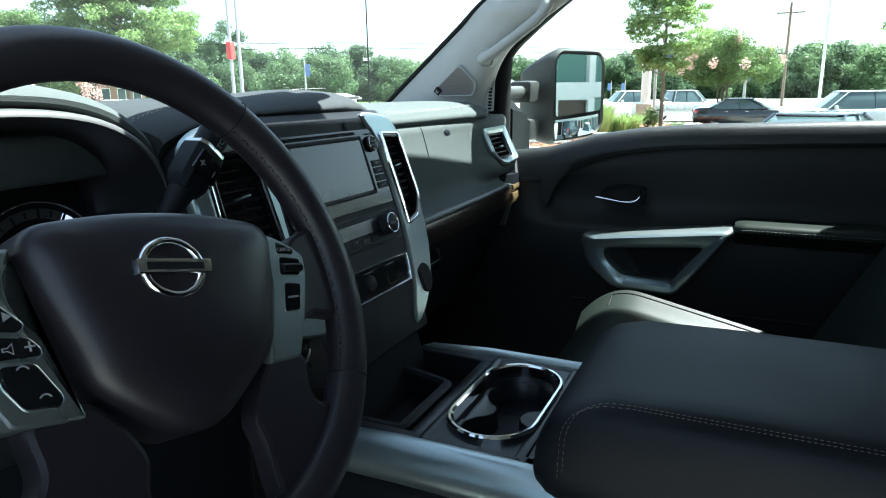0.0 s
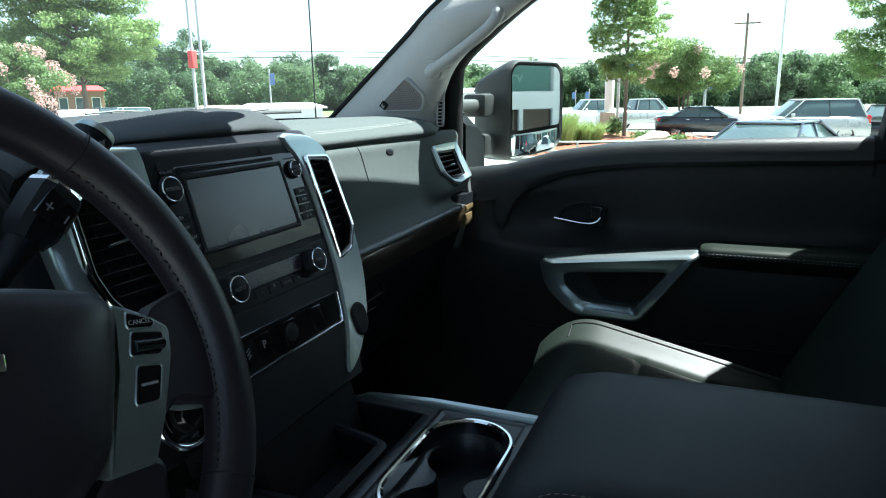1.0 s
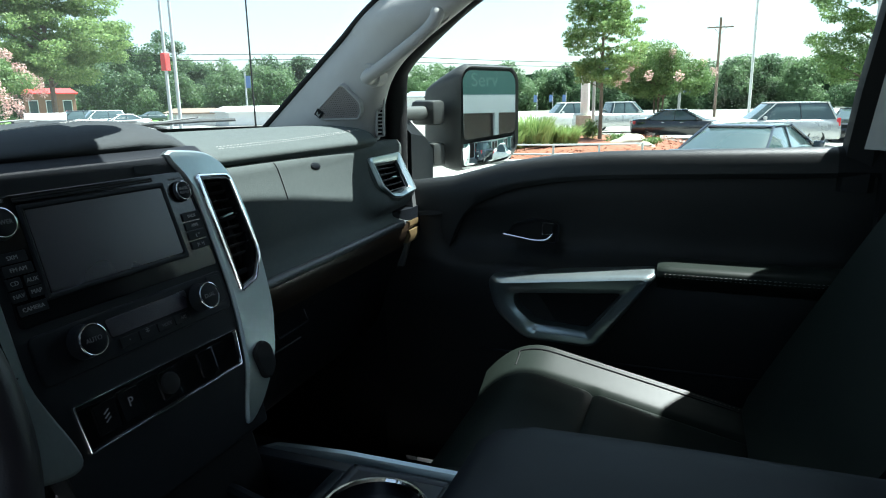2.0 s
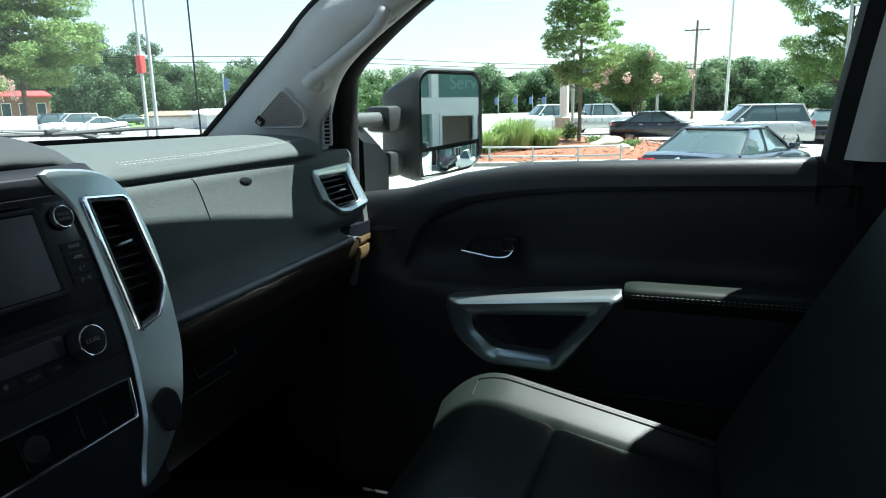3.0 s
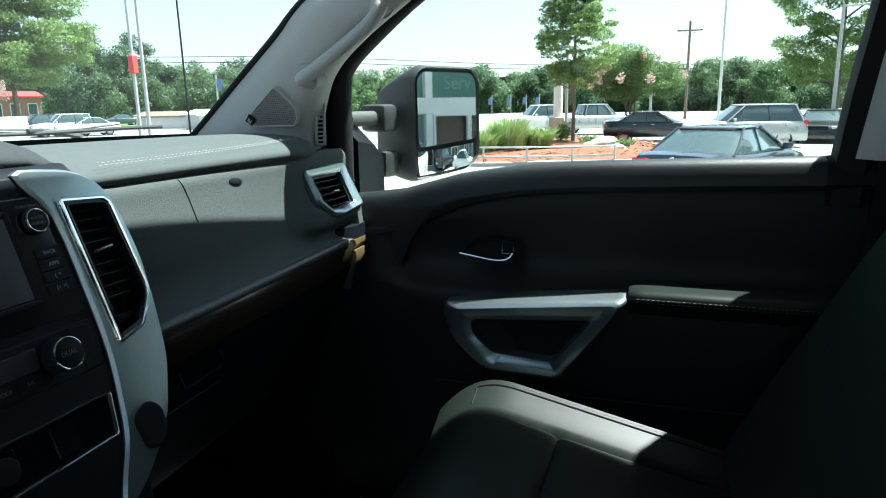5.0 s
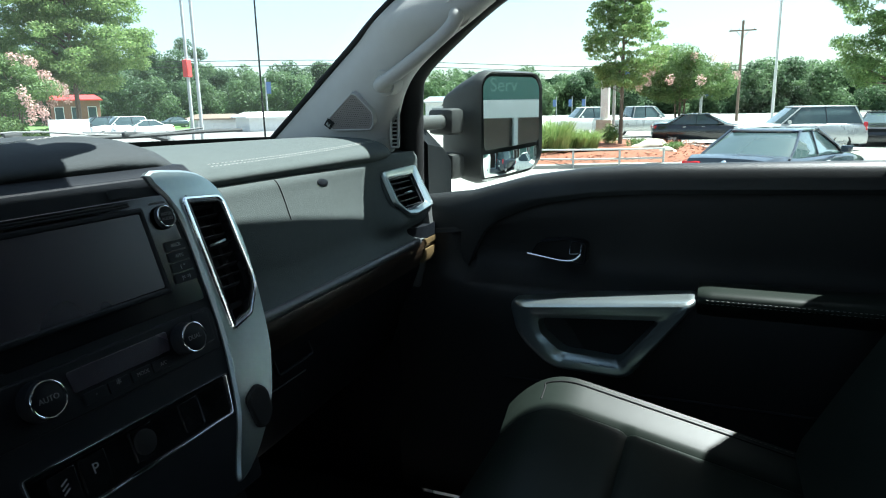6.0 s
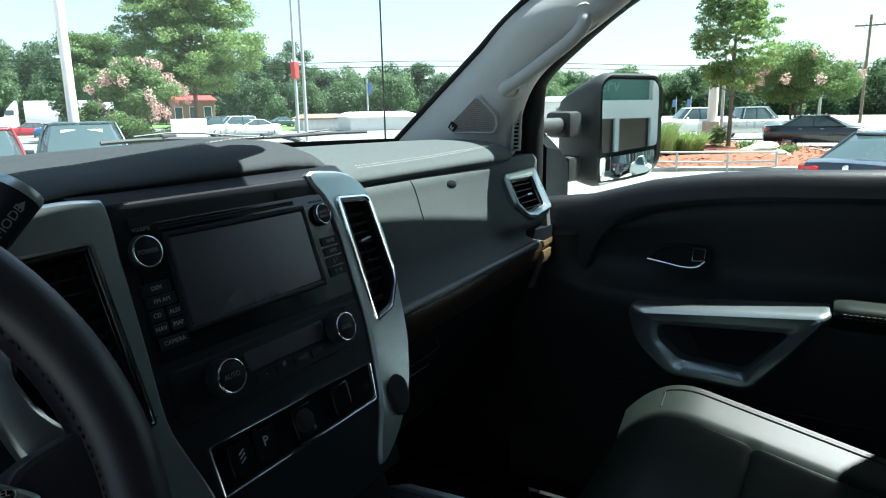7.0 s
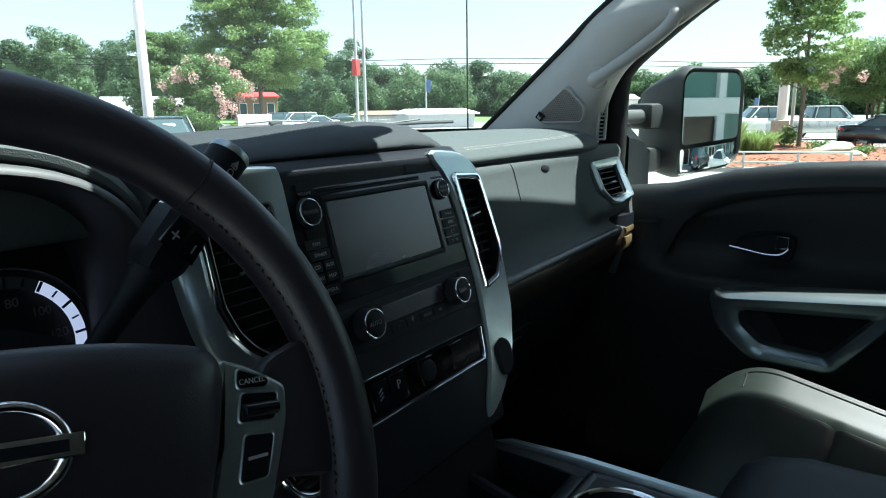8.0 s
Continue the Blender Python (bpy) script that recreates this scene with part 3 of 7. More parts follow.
def vent_bulge(x, z):
    """The panel swells towards the seat round the end vent."""
    s = min(1.0, max(0.0, (x - 0.585) / 0.09))
    return -0.031 * s * s * (3 - 2 * s) * math.exp(-((z - 1.472) / (0.05 if z > 1.472 else 0.019)) ** 2)


def section(x, prof, back, bulge=False):
    d = dash_shift(x)
    out = []
    for y, z in prof:
        f = min(1.0, max(0.0, (1.60 - z) / 0.14))
        out.append((x, y + d * f + (vent_bulge(x, z) if bulge else 0.0), z - 0.004 * f * max(0.0, (x - 0.3) / 0.5)))
    return out + [(x, back[0] + d, back[1]) for back in back]


xs = [0.205, 0.24, 0.3, 0.4, 0.5, 0.56, 0.585, 0.60, 0.615, 0.63, 0.645] + [0.655 + 0.0065 * k for k in range(28)] + [0.836]
part("upper_glovebox", loft([[vent_well(p) for p in section(x, PANEL, [(0.66, 1.425), (0.70, 1.592)], True)] for x in xs]), DASH, dash)
part("wood_trim", loft([section(x, WOODP, [(0.60, 1.368), (0.60, 1.421)]) for x in np.linspace(0.20, 0.777, 9)]), WOOD, dash, "dark glossy wood-grain strip")
for z0, z1 in ((1.424, 1.405), (1.4035, 1.375)):
    part("trim_end", loft([section(x, [(0.5235 + e, z0), (0.5225 + e, (z0 + z1) / 2), (0.5295 + e, z1)], [(0.60, z1), (0.60, z0)]) for x, e in ((0.777, 0.002), (0.779, 0.0), (0.838, 0.0), (0.843, 0.004))]), TAN, dash, "pale wood-grain end cap of the trim strip")
part("vent_foot", loft([section(x, [(0.535 + e, 1.482), (0.530 + e, 1.464), (0.527 + e, 1.444)], [(0.60, 1.444), (0.60, 1.482)]) for x, e in ((0.811, 0.003), (0.813, 0.0), (0.834, 0.0), (0.841, 0.006))]), ENDGREY, dash, "grey end piece below the vent")
# Added block, black in place of shade; it covers the cove's sun fleck.
part("cove_shade_block", loft([section(x, [(0.5255 + e, 1.450), (0.5245 + e, 1.4255)], [(0.60, 1.4255), (0.60, 1.450)]) for x, e in ((0.742, 0.022), (0.755, 0.012), (0.775, 0.004), (0.790, 0.0), (0.838, 0.0), (0.842, 0.004))]), BLACK, dash, "added black block that keeps the dash end dark above the wood strip")
part("wood_crease", tube([section(x, [(0.5295, 1.4245)], [])[0] for x in np.linspace(0.20, 0.752, 12)], 0.0075, 14), ROLL, dash, "soft rolled edge above the wood strip")
part("lower_glovebox", loft([section(x, LOWER, [(0.90, 1.11), (0.90, 1.364)]) for x in (0.17, 0.24, 0.4, 0.6, 0.8, 0.84)]), BLACK, dash)
for x0, x1 in ((0.816, 0.834), (0.836, 0.852)):
    part("grey_end", loft([section(x, [(0.541 + e, 1.373), (0.548 + e, 1.345), (0.557 + e, 1.312)], [(0.61, 1.312), (0.61, 1.373)]) for x, e in ((x0, 0.002), (x0 + 0.002, 0.0), (x1 - 0.002, 0.0), (x1, 0.002))]), ENDGREY, dash, "grey satin end strip below the wood")
seam = [section(0.352 + 0.0022 * i, [(y - 0.0002, z)], [])[0] for i, (y, z) in enumerate(PANEL[3:13])]
part("glovebox_seam", tube(seam, 0.0008, 6), RUBBER, dash)
dm = section(0.470, [(0.5830, 1.568)], [])[0]
part("airbag_button", disc(0.0095, 0.009, -0.004, 0.0012, 24, 0.0006, frame_of(dm, (1, 0, -0.12), (0, 0.14, 0.99)) @ Matrix.Diagonal((1.75, 0.62, 1, 1))), BLACK, dash, "small dark round cap")
LG = frame_of((0.33, 0.5625, 1.342), (1, 0.03, 0), (0, 0.36, 0.93))
part("glovebox_latch", bezel(rounded([(-0.045, -0.022), (0.045, -0.020), (0.045, 0.020), (-0.045, 0.018)], 0.006), 0.003, -0.004, 0.002, LG), BLACK, dash)
part("glovebox_line", tube([section(x, [(0.5865, 1.283)], [])[0] for x in np.linspace(0.22, 0.40, 5)], 0.0016, 6), BLACK, dash)

# padded top, passenger side
PAD = smooth_line([(0.94, 1.607), (0.80, 1.622), (0.70, 1.628), (0.63, 1.625), (0.596, 1.616), (0.581, 1.604), (0.578, 1.594), (0.584, 1.585)], 4)
rings = []
for x, dz, dy in [(0.17, 0, 0.004), (0.25, 0, 0), (0.4, 0, 0), (0.55, 0, 0), (0.64, 0, 0.0), (0.70, -0.001, 0.008), (0.74, -0.004, 0.022), (0.77, -0.010, 0.045), (0.785, -0.018, 0.07)]:
    bk = back_edge(x) + 0.02
    rings.append([(x, 0.567 + (y - 0.567) * ((bk - 0.567) / (0.94 - 0.567)) + dy, z + dz * (1 if y < 0.9 else 0.3)) for y, z in PAD] + [(x, 0.62, 1.572), (x, bk, 1.572)])
part("top_pad", loft(rings), DASH, dash)
crown = sorted((y, z) for y, z in PAD[:len(PAD) - 6])
for y in (0.5885, 0.5925):
    row = [(x, y + 0.012 * ((x - 0.2) / 0.45) ** 3) for x in np.linspace(0.23, 0.755, 24)]
    part("pad_stitching", stitches([(x, q, float(np.interp(q, [c[0] for c in crown], [c[1] for c in crown])) - 0.03 * max(0.0, x - 0.62) ** 1.5) for x, q in row], lift=(0, -0.0003, 0.0009)), THREAD, dash)
part("corner_panel", loft([[(x, 0.60, 1.585), (x, 0.64, 1.596), (x, 0.78, 1.598), (x, back_edge(x) + 0.02, 1.598), (x, back_edge(x) + 0.02, 1.56), (x, 0.60, 1.56)] for x in (0.66, 0.74, 0.80, 0.84)]), BLACK, dash)
part("defroster_strip", loft([[(x, back_edge(x) - 0.10, 1.6160 - 0.004 * x), (x, back_edge(x) - 0.02, 1.606), (x, back_edge(x) + 0.03, 1.596), (x, back_edge(x) + 0.03, 1.57), (x, back_edge(x) - 0.10, 1.57)] for x in np.linspace(-0.78, 0.74, 17)]), RUBBER, dash, "black defroster strip along the windshield")

# centre brow
BROW = smooth_line([(1.02, 1.612), (0.88, 1.640), (0.76, 1.654), (0.67, 1.656), (0.615, 1.650), (0.586, 1.638), (0.577, 1.628), (0.582, 1.620)], 4)


def along(x, table):
    """Linear table of (x, value)."""
    for (x0, v0), (x1, v1) in zip(table, table[1:]):
        if x <= x1:
            return v0 + (v1 - v0) * max(0.0, (x - x0) / (x1 - x0))
    return table[-1][1]


BROW_LOW = [(-0.31, 1.535), (-0.285, 1.560), (-0.256, 1.586), (-0.234, 1.599), (-0.21, 1.608), (-0.18, 1.615), (-0.14, 1.620), (0.20, 1.620)]
BROW_TALL = [(-0.31, 0.028), (-0.26, 0.025), (-0.20, 0.020), (-0.15, 0.018), (-0.10, 0.020), (0.0, 0.029), (0.08, 0.035), (0.2, 0.036)]


def brow_z(x, z):
    return along(x, BROW_LOW) + (z - 1.620) * along(x, BROW_TALL) / 0.036


rings = []
for x, dz, dy in [(-0.246, 0, 0.018), (-0.235, 0, 0.014), (-0.21, 0, 0.009), (-0.18, 0, 0.005), (-0.14, 0, 0.002), (-0.10, 0, 0.001), (-0.05, 0, 0), (0.0, 0, 0), (0.09, 0, 0.0), (0.135, -0.003, 0.002), (0.165, -0.012, 0.006), (0.19, -0.024, 0.016), (0.215, -0.036, 0.034), (0.235, -0.044, 0.06)]:
    rings.append([(x, y + dy, (brow_z(x, z) if y < 0.80 else brow_z(x, z) * 0.4 + z * 0.6) + dz) for y, z in BROW] + [(x, 0.64, 1.52), (x, 1.02, 1.52)])
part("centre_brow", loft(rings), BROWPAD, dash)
for y in (0.650, 0.6562):
    part("brow_stitching", stitches([(x, y, brow_z(x, 1.6560)) for x in np.linspace(-0.245, 0.145, 20)], lift=(0, 0, 0.0008)), THREAD, dash)
part("driver_dash", box(-0.84, -0.62, 0.58, 1.15, 1.10, 1.60, 0.03, 4), DASH, dash)
part("driver_lower", box(-0.84, -0.13, 0.60, 1.0, 1.05, 1.42, 0.03, 4), BLACK, dash)
part("driver_top", box(-0.80, -0.15, 0.66, 1.10, 1.56, 1.612, 0.012, 3), DASH, dash)

# instrument cluster
clus = thing("instrument_cluster", "dark instrument cluster under an arched hood with a lit gauge", "instrument cluster", (-0.47, 0.6, 1.4))


def arch(y, a, b, cx=-0.47, cz=1.5, n=3.0, k=33):
    out = []
    for t in np.linspace(math.pi, 0, k):
        c, s = math.cos(t), math.sin(t)
        out.append((cx + a * math.copysign(abs(c) ** (2 / n), c), y, cz + b * abs(s) ** (2 / n)))
    return out


def hood_ring(y, a, top, cx=-0.448):
    r = arch(y, a, top - 1.47, cx, 1.47, 3.2)
    return [(r[0][0], y, 1.36)] + r + [(r[-1][0], y, 1.36)]


# padded outer hood, its grey inner lip and the dark tunnel to the dials
part("hood", loft([hood_ring(*q) for q in ((0.640, 0.208, 1.636), (0.617, 0.209, 1.640), (0.606, 0.213, 1.646), (0.605, 0.217, 1.651), (0.611, 0.222, 1.657), (0.626, 0.227, 1.6615), (0.65, 0.231, 1.6645), (0.70, 0.234, 1.664), (0.78, 0.236, 1.650), (0.88, 0.236, 1.62), (0.95, 0.23, 1.60))], closed=False), DASH, clus, "grained soft grey hood pad")
part("hood_lip", loft([hood_ring(*q) for q in ((0.625, 0.2125, 1.6395), (0.606, 0.2125, 1.6395), (0.600, 0.212, 1.639), (0.5955, 0.2105, 1.6375), (0.593, 0.208, 1.635), (0.5925, 0.2055, 1.6325), (0.594, 0.2045, 1.6315))], closed=False), LIPGREY, clus, "light grey inner lip of the hood")
part("tunnel", loft([hood_ring(*q) for q in ((0.5945, 0.2043, 1.6312), (0.62, 0.199, 1.626), (0.72, 0.188, 1.616), (0.73, 0.184, 1.612))], closed=False), VANE, clus)
part("face", box(-0.655, -0.24, 0.715, 0.735, 1.34, 1.64, 0.004), RUBBER, clus)
GM = frame_of((-0.330, 0.706, 1.463), (1, 0, 0), (0, 0.1, 0.995)) @ Matrix.Scale(0.96, 4)
# Brightness fade round the band put into colour: glowing part, then grey part.
for a0, a1, tone, words in ((-0.9, 1.02, GAUGE, "pale blue-white lit gauge band"), (1.03, 3.9, LIPGREY, "gauge band greyed where its brightness fades")):
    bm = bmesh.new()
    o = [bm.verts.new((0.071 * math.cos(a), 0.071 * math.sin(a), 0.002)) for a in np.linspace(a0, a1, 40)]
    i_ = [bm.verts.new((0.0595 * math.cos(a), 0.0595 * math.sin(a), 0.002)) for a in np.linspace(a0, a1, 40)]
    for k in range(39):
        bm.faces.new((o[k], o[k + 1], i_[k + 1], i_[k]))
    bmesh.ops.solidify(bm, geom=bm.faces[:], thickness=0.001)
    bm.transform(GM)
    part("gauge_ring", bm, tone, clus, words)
for k in range(19):
    a = -0.65 + k * 0.235
    part("tick", rbox(0.010 if k % 2 else 0.007, 0.0022 if k % 2 else 0.0012, 0.002, 0, 1, GM @ Matrix.Rotation(a, 4, "Z") @ Matrix.Translation((0.0655, 0, 0.0035))), RUBBER, clus)
part("gauge_rim", torus(0.0785, 0.0016, at2(GM, 0, 0, 0.003), 48, 8, 1, -0.5, 3.6), CHROME, clus)
part("needle", prism([(-0.003, -0.004), (0.003, -0.004), (0.0008, 0.056), (-0.0008, 0.056)], 0.004, 0.006, 0, GM @ Matrix.Rotation(2.3, 4, "Z")), LEGEND, clus)
part("gauge_hub", disc(0.012, 0.010, 0.002, 0.010, 24, 0.002, GM), BLACK, clus)
for a, t_ in ((0.75, "100"), (0.15, "120"), (1.35, "80")):
    text_part(t_, 0.012, at2(GM, 0.046 * math.cos(a), 0.046 * math.sin(a), 0.003), DIM, clus, "gauge_number")
G2 = frame_of((-0.56, 0.705, 1.454), (1, 0, 0), (0, 0.1, 0.995)) @ Matrix.Scale(1.05, 4)
part("gauge_rim", torus(0.0785, 0.0016, at2(G2, 0, 0, 0.003), 48, 8, 1, -0.5, 3.6), CHROME, clus)

# ---- centre stack ----
MS = frame_of((0, 0.49, 1.38), (1, 0, 0), (0, 0.287, 0.958))
stack = thing("center_stack", "dark centre stack with screen, knobs and silver side trims", "centre stack", (0, 0.5, 1.26))
fas = rounded([(-0.126, -0.10), (0.126, -0.10), (0.140, 0.02), (0.138, 0.10), (0.124, 0.245), (-0.144, 0.245), (-0.146, 0.10), (-0.148, 0.02)], 0.006)
part("fascia", prism(fas, -0.08, -0.001, 0.003, MS), BLACK, stack)
part("top_cover", loft([[(x, 0.563, 1.612), (x, 0.575, 1.6205), (x, 0.62, 1.622), (x, 0.64, 1.60), (x, 0.60, 1.56)] for x in np.linspace(-0.16, 0.17, 6)]), BLACK, stack)


def holed_plate(outer, hole, d0, d1, bevel):
    """A plate with an opening, its front edge eased."""
    bm = bmesh.new()
    rings = [[bm.verts.new((x, y, z)) for x, y in poly] for poly, z in ((outer, d0), (outer, d1 - bevel), (inset(outer, bevel), d1), (hole, d1), (hole, d0))]
    for a, b in ((0, 1), (1, 2), (3, 4)):
        n = len(rings[a])
        for i in range(n):
            j = (i + 1) % n
            bm.faces.new((rings[a][i], rings[a][j], rings[b][j], rings[b][i]))
    edges = []
    for r in (rings[2], rings[3]):
        for i in range(len(r)):
            edges.append(bm.edges.get((r[i], r[(i + 1) % len(r)])))
    bmesh.ops.triangle_fill(bm, use_beauty=True, use_dissolve=False, edges=edges)
    return bm


trimR = [(0.100, 0.2455), (0.138, 0.2475), (0.170, 0.241), (0.197, 0.224), (0.2115, 0.190), (0.219, 0.138), (0.2135, 0.078), (0.204, 0.030), (0.190, 0.000), (0.176, -0.026), (0.154, -0.050), (0.128, -0.072), (0.102, -0.086), (0.088, -0.085), (0.098, -0.060), (0.114, -0.030), (0.123, 0.005), (0.131, 0.060), (0.131, 0.120), (0.126, 0.200)]
ventR = [(0.1335, 0.2175), (0.190, 0.2140), (0.198, 0.2065), (0.2085, 0.112), (0.206, 0.098), (0.183, 0.0695), (0.1445, 0.0615)]
trimL = [(-0.138, 0.243), (-0.150, 0.2495), (-0.185, 0.251), (-0.222, 0.246), (-0.246, 0.228), (-0.2545, 0.190), (-0.253, 0.135), (-0.247, 0.098), (-0.237, 0.060), (-0.226, 0.020), (-0.195, -0.010), (-0.160, -0.024), (-0.130, -0.030), (-0.118, -0.022), (-0.122, 0.000), (-0.132, 0.030), (-0.140, 0.063), (-0.139, 0.120), (-0.138, 0.200)]
ventL = [(-0.158, 0.218), (-0.222, 0.2165), (-0.236, 0.200), (-0.2375, 0.135), (-0.229, 0.107), (-0.2185, 0.091), (-0.196, 0.0705), (-0.150, 0.062)]
for side, o, vent_outline in ((1, trimR, ventR), (-1, trimL, ventL)):
    vo = rounded(vent_outline, 0.006, 3)
    sm = smooth_line(o, 3, True)
    # the trim falls away at its outer edge
    b0 = holed_plate(sm, inset(vo, 0.002), -0.010, 0.004, 0.003)
    for vert in b0.verts:
        e = max(0.0, abs(vert.co.x) - 0.165)
        vert.co.z -= 1.5 * e * e + 0.05 * e
    b0.transform(MS)
    trim = part("silver_trim", b0, SILVER, stack, "satin silver side trim")
    part("trim_backing", prism(inset(sm, 0.005), -0.07, -0.022, 0.004, MS), BLACK, trim)
    tilt = MS @ Matrix.Translation((side * 0.14, 0, 0.004)) @ Matrix.Rotation(side * (0.05 if side > 0 else 0.07), 4, "Y") @ Matrix.Translation((-side * 0.14, 0, 0))
    vent = part("vent_bezel", bezel(vo, 0.0048, -0.022, 0.004, tilt, 0.0022), CHROME, stack, "bright chrome vent surround")
    inner = inset(vo, 0.0045)
    part("vent_back", prism(inner, -0.03, -0.020, 0, tilt), VANE, vent)
    part("vent_liner", bezel(inner, 0.0045, -0.022, 0.003, tilt, 0.001), PIANO, vent)
    lo_u, hi_u = min(abs(u) for u, v in inner) + 0.006, max(abs(u) for u, v in inner) - 0.006
    for k in range(9):
        v = 0.203 - k * 0.0118
        right = hi_u - max(0.0, (0.125 - v)) * 0.35
        part("slat", rbox(right - lo_u, 0.0016, 0.007, 0.0005, 1, tilt @ Matrix.Translation((side * (lo_u + right) / 2, v, -0.0095)) @ Matrix.Rotation(-0.5, 4, "X")), VANE, vent)
    mid = side * (lo_u + hi_u) / 2
    part("vane", rbox(0.0015, 0.115, 0.006, 0.0004, 1, at2(tilt, mid - 0.012, 0.145, -0.017)), VANE, vent)
    part("vane", rbox(0.0015, 0.115, 0.006, 0.0004, 1, at2(tilt, mid + 0.012, 0.145, -0.017)), VANE, vent)
    part("vent_tab", rbox(0.024, 0.0028, 0.006, 0.0012, 2, tilt @ Matrix.Translation((mid + 0.002, 0.160, -0.004)) @ Matrix.Rotation(0.10, 4, "Z")), SILVER, vent, "small silver vane tab")
    part("vent_wheel", rbox(0.030, 0.007, 0.004, 0.0015, 2, at2(tilt, mid, 0.086, -0.010)), RUBBER, vent)
plug = rounded([(0.128, -0.012), (0.152, -0.002), (0.165, -0.014), (0.164, -0.040), (0.148, -0.053), (0.133, -0.048)], 0.009)
part("round_cover", prism(plug, -0.006, 0.009, 0.003, MS), RUBBER, stack, "black rubber socket cover")

# head unit
part("head_unit", prism(rounded([(-0.130, 0.106), (0.126, 0.106), (0.118, 0.224), (-0.121, 0.224)], 0.006), -0.01, 0.0005, 0.001, MS), PIANO, stack, "gloss black head unit")
part("screen_frame", bezel(rounded([(-0.098, 0.124), (0.086, 0.124), (0.083, 0.214), (-0.095, 0.214)], 0.003), 0.006, -0.004, 0.0028, MS), BLACK, stack)
part("screen", prism(rounded([(-0.091, 0.130), (0.079, 0.131), (0.077, 0.208), (-0.089, 0.208)], 0.002, 2), -0.004, 0.0016, 0.0004, MS), SCREEN, stack, "dark touch screen, switched off")
part("disc_slot", rbox(0.165, 0.0025, 0.003, 0.0008, 1, at2(MS, -0.014, 0.2195, 0.001)), RUBBER, stack)
part("slot_lip", rbox(0.165, 0.0016, 0.003, 0.0006, 1, at2(MS, -0.014, 0.2172, 0.0016)), BLACK, stack)
part("card_door", prism(rounded([(0.050, 0.226), (0.082, 0.226), (0.080, 0.236), (0.050, 0.236)], 0.002, 2), 0, 0.0008, 0.0003, MS), BLACK, stack)
part("eject_key", prism(rounded([(-0.122, 0.222), (-0.100, 0.222), (-0.100, 0.230), (-0.122, 0.230)], 0.002, 2), -0.002, 0.0010, 0.0003, MS), BLACK, stack)


def knob(u, v, r, h, m, name, legend=""):
    k = part(name, disc(r * 1.12, r * 1.02, 0.0, h * 0.75, 36, 0.001, at2(m, u, v, 0.003)), BLACK, stack)
    part("ring", torus(r * 0.96, 0.0009, at2(m, u, v, 0.003 + h), 40, 8), CHROME, k, "thin chrome ring")
    part("cap", disc(r * 0.98, r * 0.93, h * 0.7, h, 36, 0.001, at2(m, u, v, 0.003)), BLACK, k)
    if legend:
        text_part(legend, r * 0.42, at2(m, u, v, 0.0034 + h), DIM, k, "legend")
    return k


knob(-0.1165, 0.200, 0.0135, 0.004, MS, "volume_knob", "POWER")
knob(0.105, 0.200, 0.0112, 0.004, MS, "tuning_knob", "ENTER\nAUDIO")
text_part("VOLUME", 0.0045, at2(MS, -0.113, 0.2195, 0.0010), DIM, stack)
text_part("TUNE-SCROLL", 0.0035, at2(MS, 0.104, 0.2155, 0.0010), DIM, stack)
for w_, u, v in (("SXM", -0.115, 0.169), ("FM·AM", -0.113, 0.158), ("CD", -0.121, 0.1465), ("AUX", -0.104, 0.1465), ("NAV", -0.121, 0.135), ("MAP", -0.104, 0.1355), ("CAMERA", -0.112, 0.122)):
    wd = 0.0285 if len(w_) > 3 or w_ == "SXM" else 0.014
    part("key", prism(rounded([(u - wd / 2, v - 0.0050), (u + wd / 2, v - 0.0050), (u + wd / 2, v + 0.0050), (u - wd / 2, v + 0.0050)], 0.0015, 2), -0.002, 0.0012, 0.0005, MS), BLACK, stack)
    text_part(w_, 0.0054, at2(MS, u, v, 0.0014), LEGEND, stack)
for k, w_ in enumerate(("BACK", "APPS", "(  *", "|<  >|")):
    v = 0.1695 - k * 0.0115
    part("key", prism(rounded([(0.0945, v - 0.005), (0.1235, v - 0.005), (0.1225, v + 0.005), (0.0945, v + 0.005)], 0.0015, 2), -0.002, 0.0021, 0.0005, MS), BLACK, stack)
    text_part(w_, 0.0052, at2(MS, 0.109, v, 0.0023), LEGEND, stack)

# climate panel
part("climate_panel", prism(rounded([(-0.128, 0.050), (0.126, 0.050), (0.128, 0.098), (-0.128, 0.098)], 0.008), -0.01, 0.001, 0.002, MS), BLACK, stack)
part("climate_display", prism(rounded([(-0.048, 0.070), (0.060, 0.070), (0.062, 0.090), (-0.050, 0.090)], 0.003), -0.002, 0.0019, 0.001, MS), SCREEN, stack, "dark climate display strip")
for k in range(4):
    u = -0.030 + k * 0.025
    part("key", prism(rounded([(u - 0.0115, 0.0565), (u + 0.0115, 0.0565), (u + 0.0115, 0.067), (u - 0.0115, 0.067)], 0.0015, 2), -0.002, 0.0026, 0.0006, MS), BLACK, stack)
for u, kind_ in ((-0.030, "·"), (-0.006, "*"), (0.021, "MODE"), (0.046, "A/C")):
    text_part(kind_, 0.005 if len(kind_) > 1 else 0.012, at2(MS, u, 0.062, 0.0029), LEGEND if kind_ == "*" else DIM, stack)
knob(-0.0800, 0.0775, 0.0152, 0.015, MS, "temperature_knob", "AUTO")
knob(0.0785, 0.0755, 0.0152, 0.015, MS, "temperature_knob", "DUAL")
